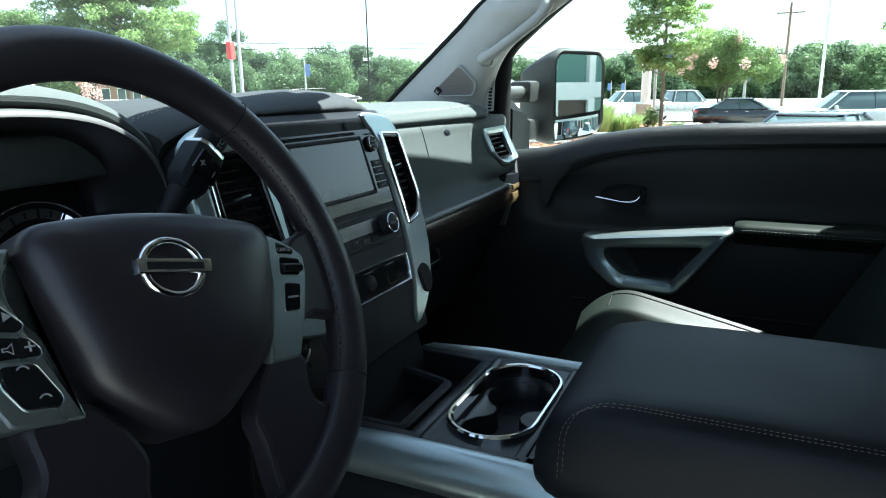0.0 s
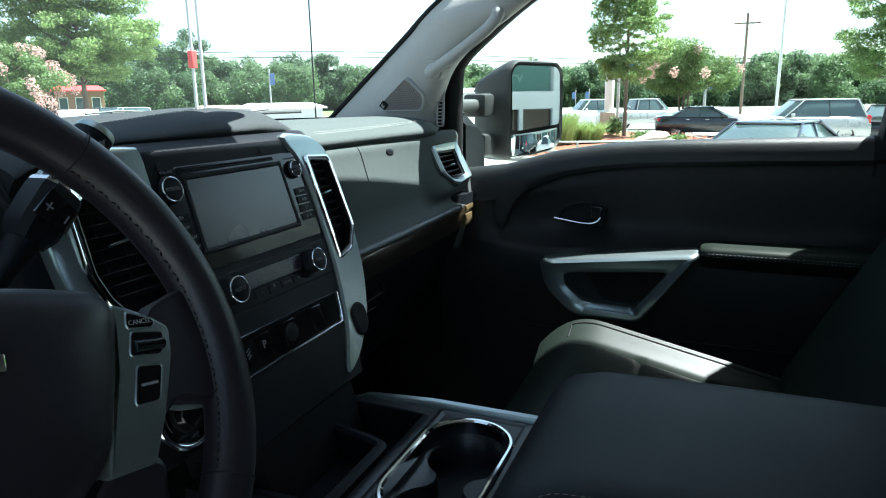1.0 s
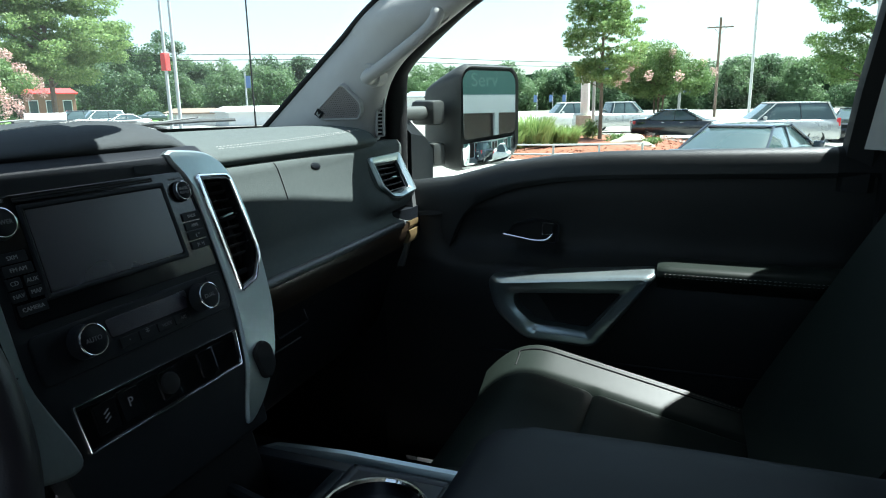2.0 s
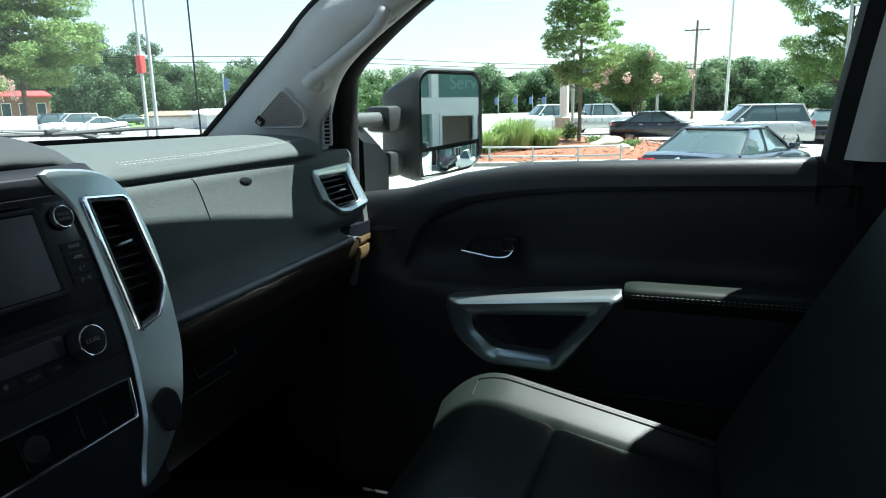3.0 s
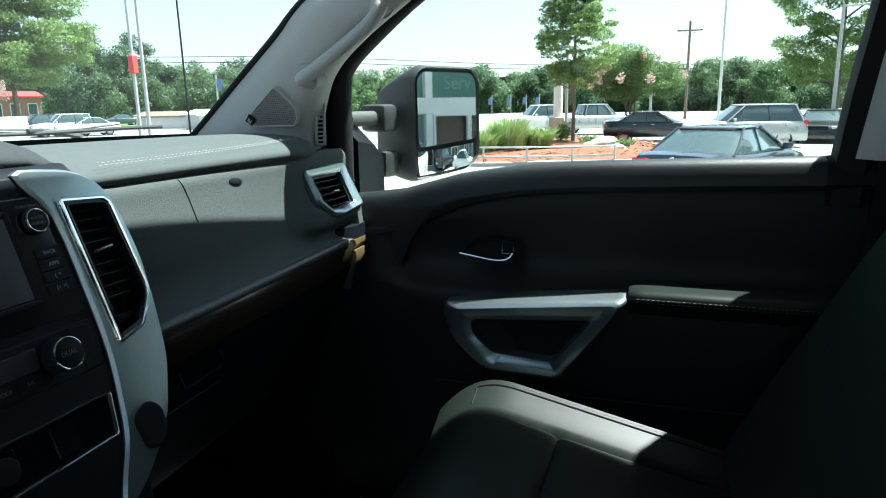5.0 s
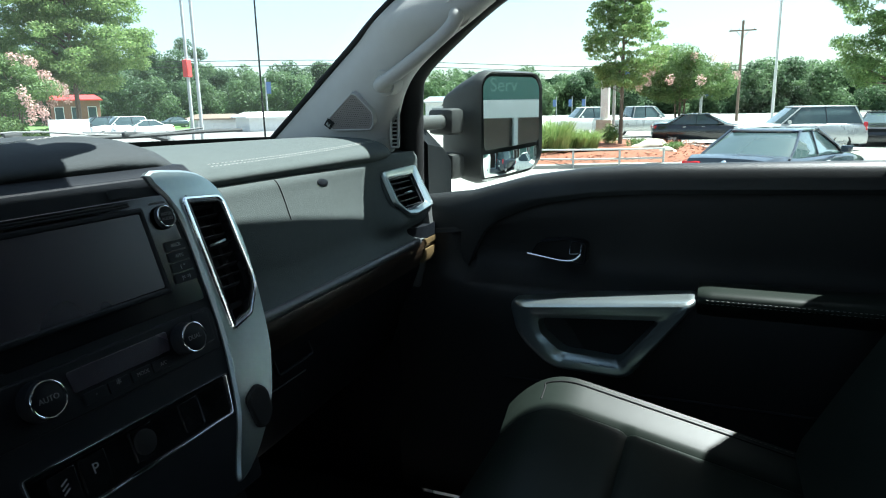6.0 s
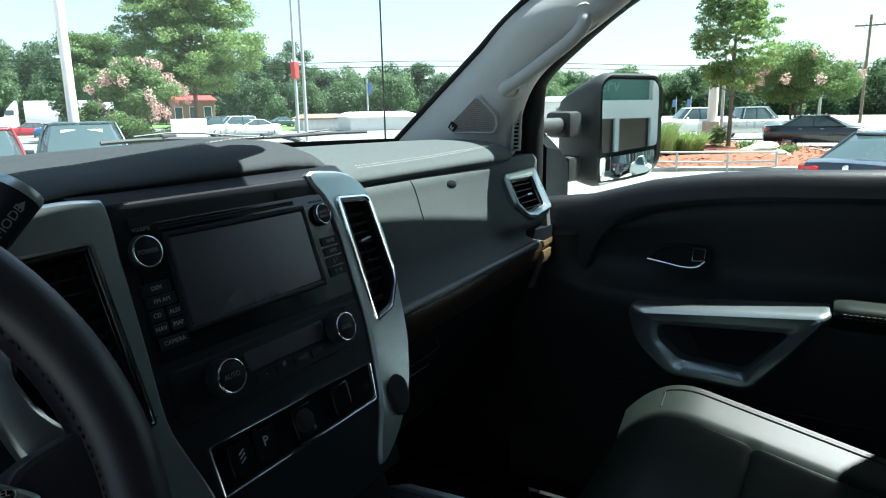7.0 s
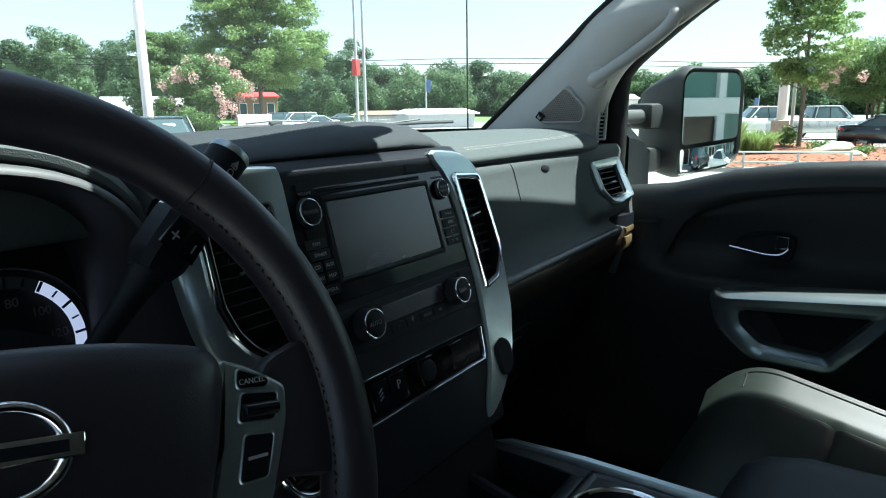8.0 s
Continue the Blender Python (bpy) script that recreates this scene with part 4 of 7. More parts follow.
part("hazard_key", prism(rounded([(0.096, 0.060), (0.120, 0.062), (0.121, 0.094), (0.098, 0.096)], 0.003, 2), -0.002, 0.0022, 0.001, MS), BLACK, stack)

# switch strip in a chrome frame
binp = rounded([(-0.110, -0.022), (0.112, -0.020), (0.119, 0.024), (-0.112, 0.026)], 0.003, 2)
part("switch_panel", prism(inset(binp, 0.002), -0.02, -0.001, 0.001, MS), PIANO, stack)
part("switch_frame", bezel(binp, 0.0026, -0.006, 0.0030, MS, 0.001), CHROME, stack, "thin chrome frame round the switch strip")
for u in (-0.081, -0.052, 0.0, 0.060):
    part("switch", prism(rounded([(u - 0.0125, -0.012), (u + 0.0125, -0.012), (u + 0.0125, 0.018), (u - 0.0125, 0.018)], 0.002, 2), -0.003, 0.0012, 0.0008, MS), PIANO, stack)
part("lighter_cap", disc(0.0125, 0.0115, -0.002, 0.004, 24, 0.001, at2(MS, 0.0, 0.003)), RUBBER, stack)
text_part("P", 0.013, at2(MS, -0.052, 0.005, 0.0015), LEGEND, stack)
for k in range(3):
    part("switch_mark", rbox(0.007, 0.0012, 0.0006, 0, 1, MS @ Matrix.Translation((-0.081, 0.0 + k * 0.004, 0.0014)) @ Matrix.Rotation(0.5, 4, "Z")), LEGEND, stack)
part("stack_foot", prism(rounded([(-0.105, -0.20), (0.105, -0.20), (0.108, -0.03), (-0.108, -0.03)], 0.01), -0.12, -0.012, 0.004, MS), RUBBER, stack)
part("usb_port", prism(rounded([(-0.030, -0.064), (-0.008, -0.064), (-0.008, -0.044), (-0.030, -0.044)], 0.002, 2), -0.012, -0.009, 0.0008, MS), RUBBER, stack)
part("usb_mark", rbox(0.010, 0.0012, 0.0006, 0, 1, at2(MS, -0.019, -0.052, -0.0085)), LEGEND, stack)
part("usb_mark", rbox(0.0012, 0.010, 0.0006, 0, 1, at2(MS, -0.019, -0.057, -0.0085)), LEGEND, stack)

# drive-mode dial left of the stack
DM = frame_of((-0.164, 0.508, 1.350), (1, 0, 0), (0, 0.287, 0.958))
dial = thing("drive_dial", "round four-wheel-drive dial with a chrome ring", "dial", (-0.168, 0.52, 1.29))
part("mount", rbox(0.10, 0.10, 0.08, 0.012, 3, at2(DM, 0, 0, -0.045)), BLACK, dial)
part("dial_ring", torus(0.0365, 0.0042, DM, 48, 10), CHROME, dial)
part("dial_face", disc(0.036, 0.034, -0.005, 0.002, 40, 0.001, DM), PIANO, dial)
part("dial_knob", disc(0.0235, 0.020, 0, 0.016, 40, 0.003, DM), PIANO, dial)
part("dial_arc", torus(0.0285, 0.0006, at2(DM, 0, 0, 0.0022), 24, 6, 1, 1.6, 3.6), DIM, dial)
text_part("4H", 0.007, DM @ Matrix.Translation((-0.020, 0.018, 0.0024)), DIM, dial)

# passenger side air vent
sv = thing("air_vent", "silver framed air vent at the dash end", "air vent", (0.755, 0.60, 1.45))


def ring_plate(outer, hole, steps, m):
    """A frame between two matching outlines; steps are (share from outer to hole, depth)."""
    bm = bmesh.new()
    rows = [[bm.verts.new((a[0] * (1 - f) + b[0] * f, a[1] * (1 - f) + b[1] * f, d)) for a, b in zip(outer, hole)] for f, d in steps]
    for p, q in zip(rows, rows[1:] + rows[:1]):
        for i in range(len(p)):
            j = (i + 1) % len(p)
            bm.faces.new((p[i], p[j], q[j], q[i]))
    bm.transform(m)
    return bm


part("vent_frame", ring_plate(vp, vi, ((0.0, -0.012), (0.0, 0.000), (0.05, 0.003), (0.18, 0.0045), (0.70, 0.0030), (0.86, 0.0005), (0.90, 0.0022), (1.0, 0.0005), (1.0, -0.012)), VM), SILVER, sv, "satin silver surround")
part("vent_back", prism(inset(vi, -0.004), -0.05, -0.034, 0, VM), RUBBER, sv)
part("vent_liner", ring_plate(inset(vi, -0.002), inset(vi, 0.004), ((0.0, -0.04), (0.0, -0.003), (1.0, -0.005), (1.0, -0.04)), VM), BLACK, sv)
for k in range(5):
    v = 0.023 - k * 0.0122
    lo_, hi_ = -0.056 + 0.016 * max(0.0, k - 2.6), 0.051
    part("slat", rbox(hi_ - lo_, 0.0022, 0.020, 0.0008, 1, VM @ Matrix.Translation(((lo_ + hi_) / 2, v, -0.018)) @ Matrix.Rotation(0.10, 4, "X")), VANE, sv)
for u in (-0.03, 0.0, 0.03):
    part("vane", rbox(0.0015, 0.055, 0.006, 0.0004, 1, at2(VM, u, 0.0, -0.030)), VANE, sv)
part("vent_tab", rbox(0.022, 0.0034, 0.010, 0.0014, 2, at2(VM, 0.012, -0.0015, -0.006)), SILVER, sv)
part("vent_housing", ring_plate(inset(vp, -0.004), inset(vp, 0.006), ((0.0, -0.05), (0.0, -0.006), (0.4, -0.002), (1.0, -0.002), (1.0, -0.05)), VM), DASH, sv)

# ---- steering wheel ----
TW = radians(24.3)
MW = frame_of((-0.448, 0.381, 1.506), (1, 0, 0), (0, math.sin(TW), math.cos(TW)))
MW = MW @ Matrix.Rotation(radians(-11), 4, "Z")


wheel = thing("steering_wheel", "black leather steering wheel with silver spokes", "steering wheel", (-0.448, 0.40, 1.48))
part("rim", torus(0.1888, 0.0193, MW, 96, 20, 0.92), WHEEL, wheel)
for a0, a1 in ((-0.50, 0.95), (math.pi - 0.95, math.pi + 0.50)):
    th = []
    for k in range(46):
        a = a0 + (a1 - a0) * k / 45
        z = 0.0165
        th.append(rbox(0.0056, 0.0013, 0.0012, 0.0004, 1, MW @ Matrix.Rotation(a, 4, "Z") @ Matrix.Translation((0.1712, 0, 0.0075)) @ Matrix.Rotation(1.1, 4, "Y") @ Matrix.Rotation(0.6 * (1 if k % 2 else -1), 4, "Z")))
    part("rim_stitching", join(*th), RUBBER, wheel)
for a in (0.965, math.pi - 0.965, -0.52, math.pi + 0.52):
    part("rim_seam", torus(0.0194, 0.0006, MW @ Matrix.Rotation(a, 4, "Z") @ Matrix.Translation((0.1888, 0, 0)) @ Matrix.Rotation(math.pi / 2, 4, "X"), 28, 6), RUBBER, wheel)
half = [(0.0, 0.0627), (0.0376, 0.0612), (0.0740, 0.0568), (0.0925, 0.0520), (0.1005, 0.0400), (0.0970, 0.0183), (0.0915, -0.0030), (0.0840, -0.0250), (0.0740, -0.0520), (0.0455, -0.0767), (0.0183, -0.0942), (0.0, -0.097)]
bag = half + [(-x, y) for x, y in reversed(half[1:-1])]
bag = smooth_line(bag, 4, True)
rings = []
for f, z in ((1.0, -0.03), (1.0, 0.002), (0.995, 0.007), (0.98, 0.0115), (0.95, 0.0155), (0.88, 0.0200), (0.76, 0.0240), (0.55, 0.0272), (0.25, 0.0285)):
    rings.append([(x * f, (y + 0.01) * f - 0.01, z - 0.9 * min(0.0, y * f) ** 2) for x, y in bag])
bm = loft(rings)
bm.transform(MW)
part("airbag_cover", bm, WHEEL, wheel, "smooth dark airbag cover")
EM = MW @ Matrix.Translation((-0.0140, 0.0150, 0.0288)) @ Matrix.Rotation(radians(-3), 4, "Z")
emb = part("emblem_ring", torus(0.0194, 0.0026, EM @ Matrix.Diagonal((1.2, 1.0, 1.0, 1.0)), 48, 10), CHROME, wheel, "chrome ring emblem")
part("emblem_bar", prism(rounded([(-0.0295, -0.0052), (0.0295, -0.0052), (0.0295, 0.0052), (-0.0295, 0.0052)], 0.001, 2), -0.002, 0.0042, 0.0008, EM), CHROME, emb)
part("emblem_inlay", prism([(-0.0225, -0.0026), (0.0225, -0.0026), (0.0225, 0.0026), (-0.0225, 0.0026)], 0.003, 0.0045, 0, EM), BLACK, emb)
for k in range(3):
    part("airbag_mark", rbox(0.034 - k * 0.006, 0.0028, 0.0004, 0, 1, at2(MW, 0.006, -0.032 - k * 0.006, 0.0262 - 0.0006 * k)), BLACK, wheel)
SPOKES = (
    (1, [(0.1015, 0.0445), (0.116, 0.0395), (0.134, 0.0295), (0.1425, 0.0235), (0.1395, 0.005), (0.1315, -0.0145), (0.1220, -0.036), (0.1060, -0.0645), (0.0705, -0.0645), (0.0850, -0.0150), (0.0925, -0.0045), (0.0985, 0.0250)],
     [[(0.1105, 0.0372), (0.1308, 0.0292), (0.1282, 0.0245), (0.1085, 0.0262)], [(0.1108, 0.0232), (0.1352, 0.0202), (0.1302, 0.0052), (0.1060, 0.0072)], [(0.1088, -0.0002), (0.1278, -0.0025), (0.1190, -0.0255), (0.1008, -0.0252)]]),
    (-1, [(-0.104, 0.040), (-0.114, 0.0105), (-0.1054, -0.0057), (-0.0976, -0.0136), (-0.0813, -0.0685), (-0.1249, -0.0647), (-0.142, -0.030), (-0.152, 0.004), (-0.146, 0.026), (-0.124, 0.036)],
     [[(-0.138, 0.012), (-0.119, 0.006), (-0.1067, -0.0072), (-0.111, -0.0118), (-0.134, -0.0070)], [(-0.133, -0.0105), (-0.1060, -0.0155), (-0.1003, -0.0230), (-0.1017, -0.0266), (-0.128, -0.0260)], [(-0.1245, -0.0292), (-0.1055, -0.0306), (-0.0935, -0.0530), (-0.0973, -0.0582), (-0.1157, -0.0556), (-0.1250, -0.0400)]]),
)
for side, o, keys in SPOKES:
    sp = part("spoke_trim", prism(rounded(o, 0.004, 3), -0.014, 0.0085, 0.0025, MW), SILVER, wheel, "satin silver spoke trim")
    for k, q in enumerate(keys):
        q = rounded(q, 0.003, 3)
        part("key_rim", bezel(inset(q, -0.0012), 0.0014, 0.004, 0.0094, MW, 0.0005), SILVER, sp)
        part("spoke_key", prism(q, 0.004, 0.0096, 0.0012, MW), PIANO, sp)
        cu, cv = sum(p[0] for p in q) / len(q), sum(p[1] for p in q) / len(q)
        if side > 0:
            if k == 1:
                part("thumb_roller", tube([(cu - 0.011, cv - 0.001, 0.010), (cu + 0.011, cv - 0.002, 0.010)], 0.0042, 14, MW), PIANO, sp)
            elif k == 0:
                text_part("CANCEL", 0.0046, at2(MW, cu - 0.001, cv, 0.0098), LEGEND, sp)
            else:
                part("key_mark", rbox(0.013, 0.0018, 0.0004, 0, 1, at2(MW, cu, cv, 0.0097)), LEGEND, sp)
        elif k == 0:
            part("key_mark", prism([(cu + 0.004, cv + 0.003), (cu + 0.004, cv - 0.003), (cu + 0.009, cv)], 0.009, 0.0099, 0, MW), LEGEND, sp)
        elif k == 1:
            part("key_mark", rbox(0.006, 0.0011, 0.0004, 0, 1, at2(MW, cu + 0.007, cv, 0.0098)), LEGEND, sp)
            part("key_mark", rbox(0.0011, 0.006, 0.0004, 0, 1, at2(MW, cu + 0.007, cv, 0.0098)), LEGEND, sp)
            part("key_mark", bezel([(cu - 0.008, cv - 0.0012), (cu - 0.005, cv - 0.0012), (cu - 0.002, cv - 0.0035), (cu - 0.002, cv + 0.0035), (cu - 0.005, cv + 0.0012), (cu - 0.008, cv + 0.0012)], 0.0006, 0.009, 0.0099, MW, 0.0001), LEGEND, sp)
        else:
            for du, dv in ((-0.003, 0.010), (0.006, -0.008)):
                part("key_mark", torus(0.0035, 0.0005, at2(MW, cu + du, cv + dv, 0.0098), 16, 6, 1, 0.4, 2.6), LEGEND, sp)
    web = smooth_line([(side * u, v) for u, v in [(0.128, 0.033), (0.156, 0.048), (0.180, 0.050), (0.188, 0.005), (0.182, -0.034), (0.156, -0.033), (0.136, -0.030), (0.118, -0.040), (0.126, -0.010)]], 4, True)
    part("spoke_pad", prism(web, -0.012, 0.006, 0.004, MW), WHEEL, wheel)
    low = smooth_line([(side * u, v) for u, v in [(0.074, -0.060), (0.114, -0.062), (0.1135, -0.0925), (0.124, -0.107), (0.150, -0.110), (0.126, -0.146), (0.088, -0.170), (0.056, -0.176), (0.050, -0.150), (0.0496, -0.1225), (0.0467, -0.0974)]], 4, True)
    part("lower_spoke", prism(low, -0.014, 0.004, 0.005, MW), WHEEL, wheel)
part("column", tube([(-0.448, 0.40, 1.50), (-0.448, 0.50, 1.455), (-0.448, 0.66, 1.39)], [0.075, 0.082, 0.09], 20), BLACK, wheel)

# column shifter
shift = thing("gear_lever", "black column gear lever with a chrome band", "gear lever", (-0.37, 0.48, 1.50))
SX = Vector((0.70, 0.0, 0.714)).normalized()
FM = frame_of((-0.2805, 0.516, 1.578), (SX.z, 0, -SX.x), SX)


def lever_ring(l, w, d, c=0.35):
    """A chamfered cross-section at l along the lever, w and d half its width and depth."""
    q = 1 - c
    return [tuple(FM @ Vector((sx * w, l, sy * d))) for sx, sy in ((-1, -q), (-q, -1), (q, -1), (1, -q), (1, q), (q, 1), (-q, 1), (-1, q))]


part("lever", tube([(-0.385, 0.535, 1.478), FM @ Vector((0, -0.105, 0.0)), FM @ Vector((0, -0.077, 0)), FM @ Vector((0, -0.050, 0)), FM @ Vector((0, -0.024, 0))], [0.0075, 0.0078, 0.0085, 0.0105, 0.0145], 16), BLACK, shift)
block = part("lever_block", loft([lever_ring(*q) for q in ((-0.030, 0.0135, 0.0125), (-0.021, 0.0175, 0.0145), (-0.017, 0.0186, 0.0155), (0.014, 0.0198, 0.0160), (0.0185, 0.0190, 0.0155))]), BLACK, shift)
part("shift_key", loft([[tuple(FM @ Vector((u * f, l, w))) for u, l in ((-0.0165, -0.011), (-0.003, -0.013), (-0.002, 0.011), (-0.0155, 0.012))] for f, w in ((1.0, 0.0150), (1.0, 0.0172), (0.96, 0.0178))]), PIANO, block)
part("shift_key", loft([[tuple(FM @ Vector((u * f, l, w))) for u, l in ((0.0025, -0.012), (0.0165, -0.011), (0.0160, 0.010), (0.0030, 0.011))] for f, w in ((1.0, 0.0150), (1.0, 0.0166), (0.96, 0.0170))]), PIANO, block)
part("chrome_band", loft([lever_ring(*q) for q in ((0.0180, 0.0180, 0.0150), (0.0185, 0.0192, 0.0158), (0.0225, 0.0186, 0.0156), (0.0240, 0.0170, 0.0145))]), CHROME, shift)
part("lever_grip", tube([FM @ Vector((0, l, 0)) for l in (0.022, 0.030, 0.050, 0.0790)], [0.0150, 0.0158, 0.0162, 0.0164], 28), BLACK, shift)
part("grip_cap", tube([FM @ Vector((0, l, 0)) for l in (0.0790, 0.0830, 0.0855, 0.0862)], [0.0166, 0.0164, 0.0150, 0.010], 28), SILVER, shift)
part("key_mark", rbox(0.0075, 0.0012, 0.001, 0, 1, at2(FM, -0.0092, -0.001, 0.0178)), LEGEND, shift)
part("key_mark", rbox(0.0012, 0.0075, 0.001, 0, 1, at2(FM, -0.0092, -0.001, 0.0178)), LEGEND, shift)
part("key_mark", rbox(0.0012, 0.007, 0.001, 0, 1, at2(FM, 0.0098, -0.001, 0.0170)), LEGEND, shift)
text_part("TOW MODE", 0.0084, at2(FM, 0.0, 0.048, 0.0165) @ Matrix.Rotation(math.pi / 2, 4, "Z"), LEGEND, shift)
part("key_mark", prism([(-0.0028, 0.070), (0.0028, 0.070), (0.0, 0.0755)], 0.0160, 0.0168, 0, FM), LEGEND, shift)

# ---- centre console ----
cons = thing("center_console", "centre console with silver rails and cup holder", "console", (0, 0.2, 0.80))
part("console_body", box(-0.176, 0.14, -0.50, 0.56, 0.80, 1.20, 0.012, 3), BLACK, cons)
for x, w in ((0.134, 1), (-0.156, -1)):
    prof = [(-0.005, 1.246), (-0.001, 1.252), (0.005, 1.2535), (0.010, 1.250), (0.016, 1.235), (0.022, 1.20), (0.012, 1.15), (-0.002, 1.20)]
    if w < 0:
        prof = [(0.008, 1.245), (0.003, 1.2525), (-0.004, 1.2540), (-0.012, 1.2510), (-0.020, 1.2435), (-0.027, 1.232), (-0.0315, 1.2205), (-0.030, 1.214), (-0.018, 1.206), (0.0, 1.15)]
    st = [(0.52, -0.030), (0.46, -0.006), (0.36, 0.0), (0.22, 0.0), (0.05, -0.004), (-0.45, -0.01)]
    part("side_rail", loft([[(x + a, y, z + dz) for a, z in prof] for y, dz in st]), SILVER, cons, "satin silver console rail")
part("tray_panel", join(box(-0.148, 0.128, 0.16, 0.212, 1.19, 1.246, 0.002, 1), box(-0.148, -0.130, 0.16, 0.54, 1.19, 1.246, 0.002, 1), box(0.108, 0.128, 0.16, 0.54, 1.19, 1.245, 0.002, 1), box(-0.13, 0.108, 0.342, 0.362, 1.15, 1.245, 0.003, 2)), SATINBLACK, cons, "gloss black console panel")
part("tray_floor", box(-0.13, 0.11, 0.16, 0.54, 1.14, 1.165, 0.002, 1), RUBBER, cons)
binr = rounded([(-0.128, 0.372), (0.030, 0.372), (0.055, 0.470), (0.030, 0.535), (-0.128, 0.535)], 0.02, 4)
BZ = Matrix.Translation((0, 0, 0))
part("bin_rim", bezel(binr, 0.016, 1.16, 1.243, BZ, 0.004), BLACK, cons)
part("bin_mat", prism(inset(binr, 0.014), 1.15, 1.185, 0, BZ), RUBBER, cons)
part("bin_latch", rbox(0.03, 0.022, 0.01, 0.003, 2, Matrix.Translation((0.020, 0.520, 1.246)) @ Matrix.Rotation(-0.5, 4, "Z")), BLACK, cons)


def stadium(half, r, cx=-0.010, cy=0.277):
    pts = [(half + r * math.cos(a), r * math.sin(a)) for a in np.linspace(-math.pi / 2, math.pi / 2, 17)]
    pts += [(x, r) for x in np.linspace(half, -half, 12)[1:-1]]
    pts += [(-x, -y) for x, y in pts]
    return [(cx + x, cy + y) for x, y in pts]


def cup_outline(r=0.046, half=0.056, slot=0.017, cx=-0.010, cy=0.277):
    """Two round cups joined by a slot, point for point with stadium()."""
    out = []
    for x, y in stadium(0.056, 0.060, 0, 0):
        if abs(x) >= half:
            d = math.hypot(abs(x) - half, y)
            out.append((math.copysign(half + (abs(x) - half) * r / d, x), y * r / d))
        else:
            e = r * r - (abs(x) - half) ** 2
            out.append((x, math.copysign(max(slot, math.sqrt(e) if e > 0 else 0), y)))
    return [(cx + x, cy + y) for x, y in out]


st = stadium(0.055, 0.058)
NS = len(st)
cup = thing("cup_holder", "two-cup holder with a chrome oval rim", "cup holder", (-0.01, 0.277, 1.17))
part("rim", bezel(inset(st, -0.001), 0.0075, 1.235, 1.2540, None, 0.0026), CHROME, cup, "bright chrome oval rim")
part("surround", bezel(rounded([(-0.149, 0.213), (0.127, 0.213), (0.127, 0.345), (-0.149, 0.345)], 0.004, 9), 0.012, 1.20, 1.2475, None, 0.002), SATINBLACK, cup)
plate = bmesh.new()
sq = []
for x, y in st:
    c, q = x + 0.010, y - 0.277
    f = min(0.130 / max(1e-6, abs(c)), 0.062 / max(1e-6, abs(q)))
    sq.append((-0.010 + c * f, 0.277 + q * f))
a_ = [plate.verts.new((x, y, 1.2455)) for x, y in sq]
b_ = [plate.verts.new((x, y, 1.2455)) for x, y in inset(st, 0.003)]
for k in range(NS):
    plate.faces.new((a_[k], a_[(k + 1) % NS], b_[(k + 1) % NS], b_[k]))
bmesh.ops.solidify(plate, geom=plate.faces[:], thickness=0.006)
part("top_plate", plate, SATINBLACK, cup)
inn = inset(st, 0.004)
cups = cup_outline()
part("well", loft([[(x, y, 1.247) for x, y in inn], [(x, y, 1.232) for x, y in inset(inn, 0.002)], [(x, y, 1.228) for x, y in inset(inn, 0.005)], [(x, y, 1.2275) for x, y in inset(cups, -0.002)], [(x, y, 1.225) for x, y in cups], [(x, y, 1.17) for x, y in inset(cups, 0.002)]], caps=False), SATINBLACK, cup, "satin black insert with two round cups")
part("well_floor", prism(st, 1.160, 1.169, 0, None), RUBBER, cup)

# console lid
lidt = thing("console_lid", "padded black leather console lid with pale stitching", "armrest", (-0.03, -0.1, 1.20))
rings = []
for y, top, bot, sx in ((0.192, 1.270, 1.255, 0.88), (0.188, 1.300, 1.245, 0.94), (0.176, 1.325, 1.235, 0.975), (0.155, 1.340, 1.225, 0.995), (0.12, 1.349, 1.215, 1.0), (0.0, 1.352, 1.21, 1.0), (-0.2, 1.352, 1.21, 1.0), (-0.46, 1.346, 1.21, 1.0)):
    cx, hw = -0.032, 0.158 * sx
    ring = [(cx - hw * 0.93, y, bot), (cx - hw, y, bot + 0.3 * (top - bot)), (cx - hw * 0.99, y, bot + 0.6 * (top - bot)), (cx - hw * 0.955, y, bot + 0.83 * (top - bot)), (cx - hw * 0.87, y, bot + 0.95 * (top - bot)), (cx - hw * 0.6, y, top)]
    ring += [(2 * cx - p[0], y, p[2]) for p in reversed(ring)]
    rings.append(smooth_line(ring, 3))
part("pad", loft(rings), LIDPAD, lidt)
for off in (0.0, 0.0048):
    line = [(-0.169 + off, y, 1.3458 + off * 0.25) for y in np.linspace(-0.45, 0.095, 12)] + [(-0.1725 + off, 0.124 - off * 0.3, 1.3440 + off * 0.3), (-0.180 + off * 0.8, 0.147 - off * 0.6, 1.3350), (-0.1862 + off * 0.3, 0.158 - off, 1.317), (-0.1885, 0.160 - off, 1.290), (-0.1880, 0.161 - off, 1.262)]
    line = line[:11] + smooth_line(line[11:], 4)
    part("lid_stitching", stitches(line, length=0.0030, gap=0.0018, lift=(-0.0008, 0.0004, 0.0010), r=0.00034), DARKTHREAD, lidt)

# ---- passenger seat ----
seat = thing("passenger_seat", "black leather bucket seat with pale piping stitches", "car seat", (0.43, 0.0, 0.80))


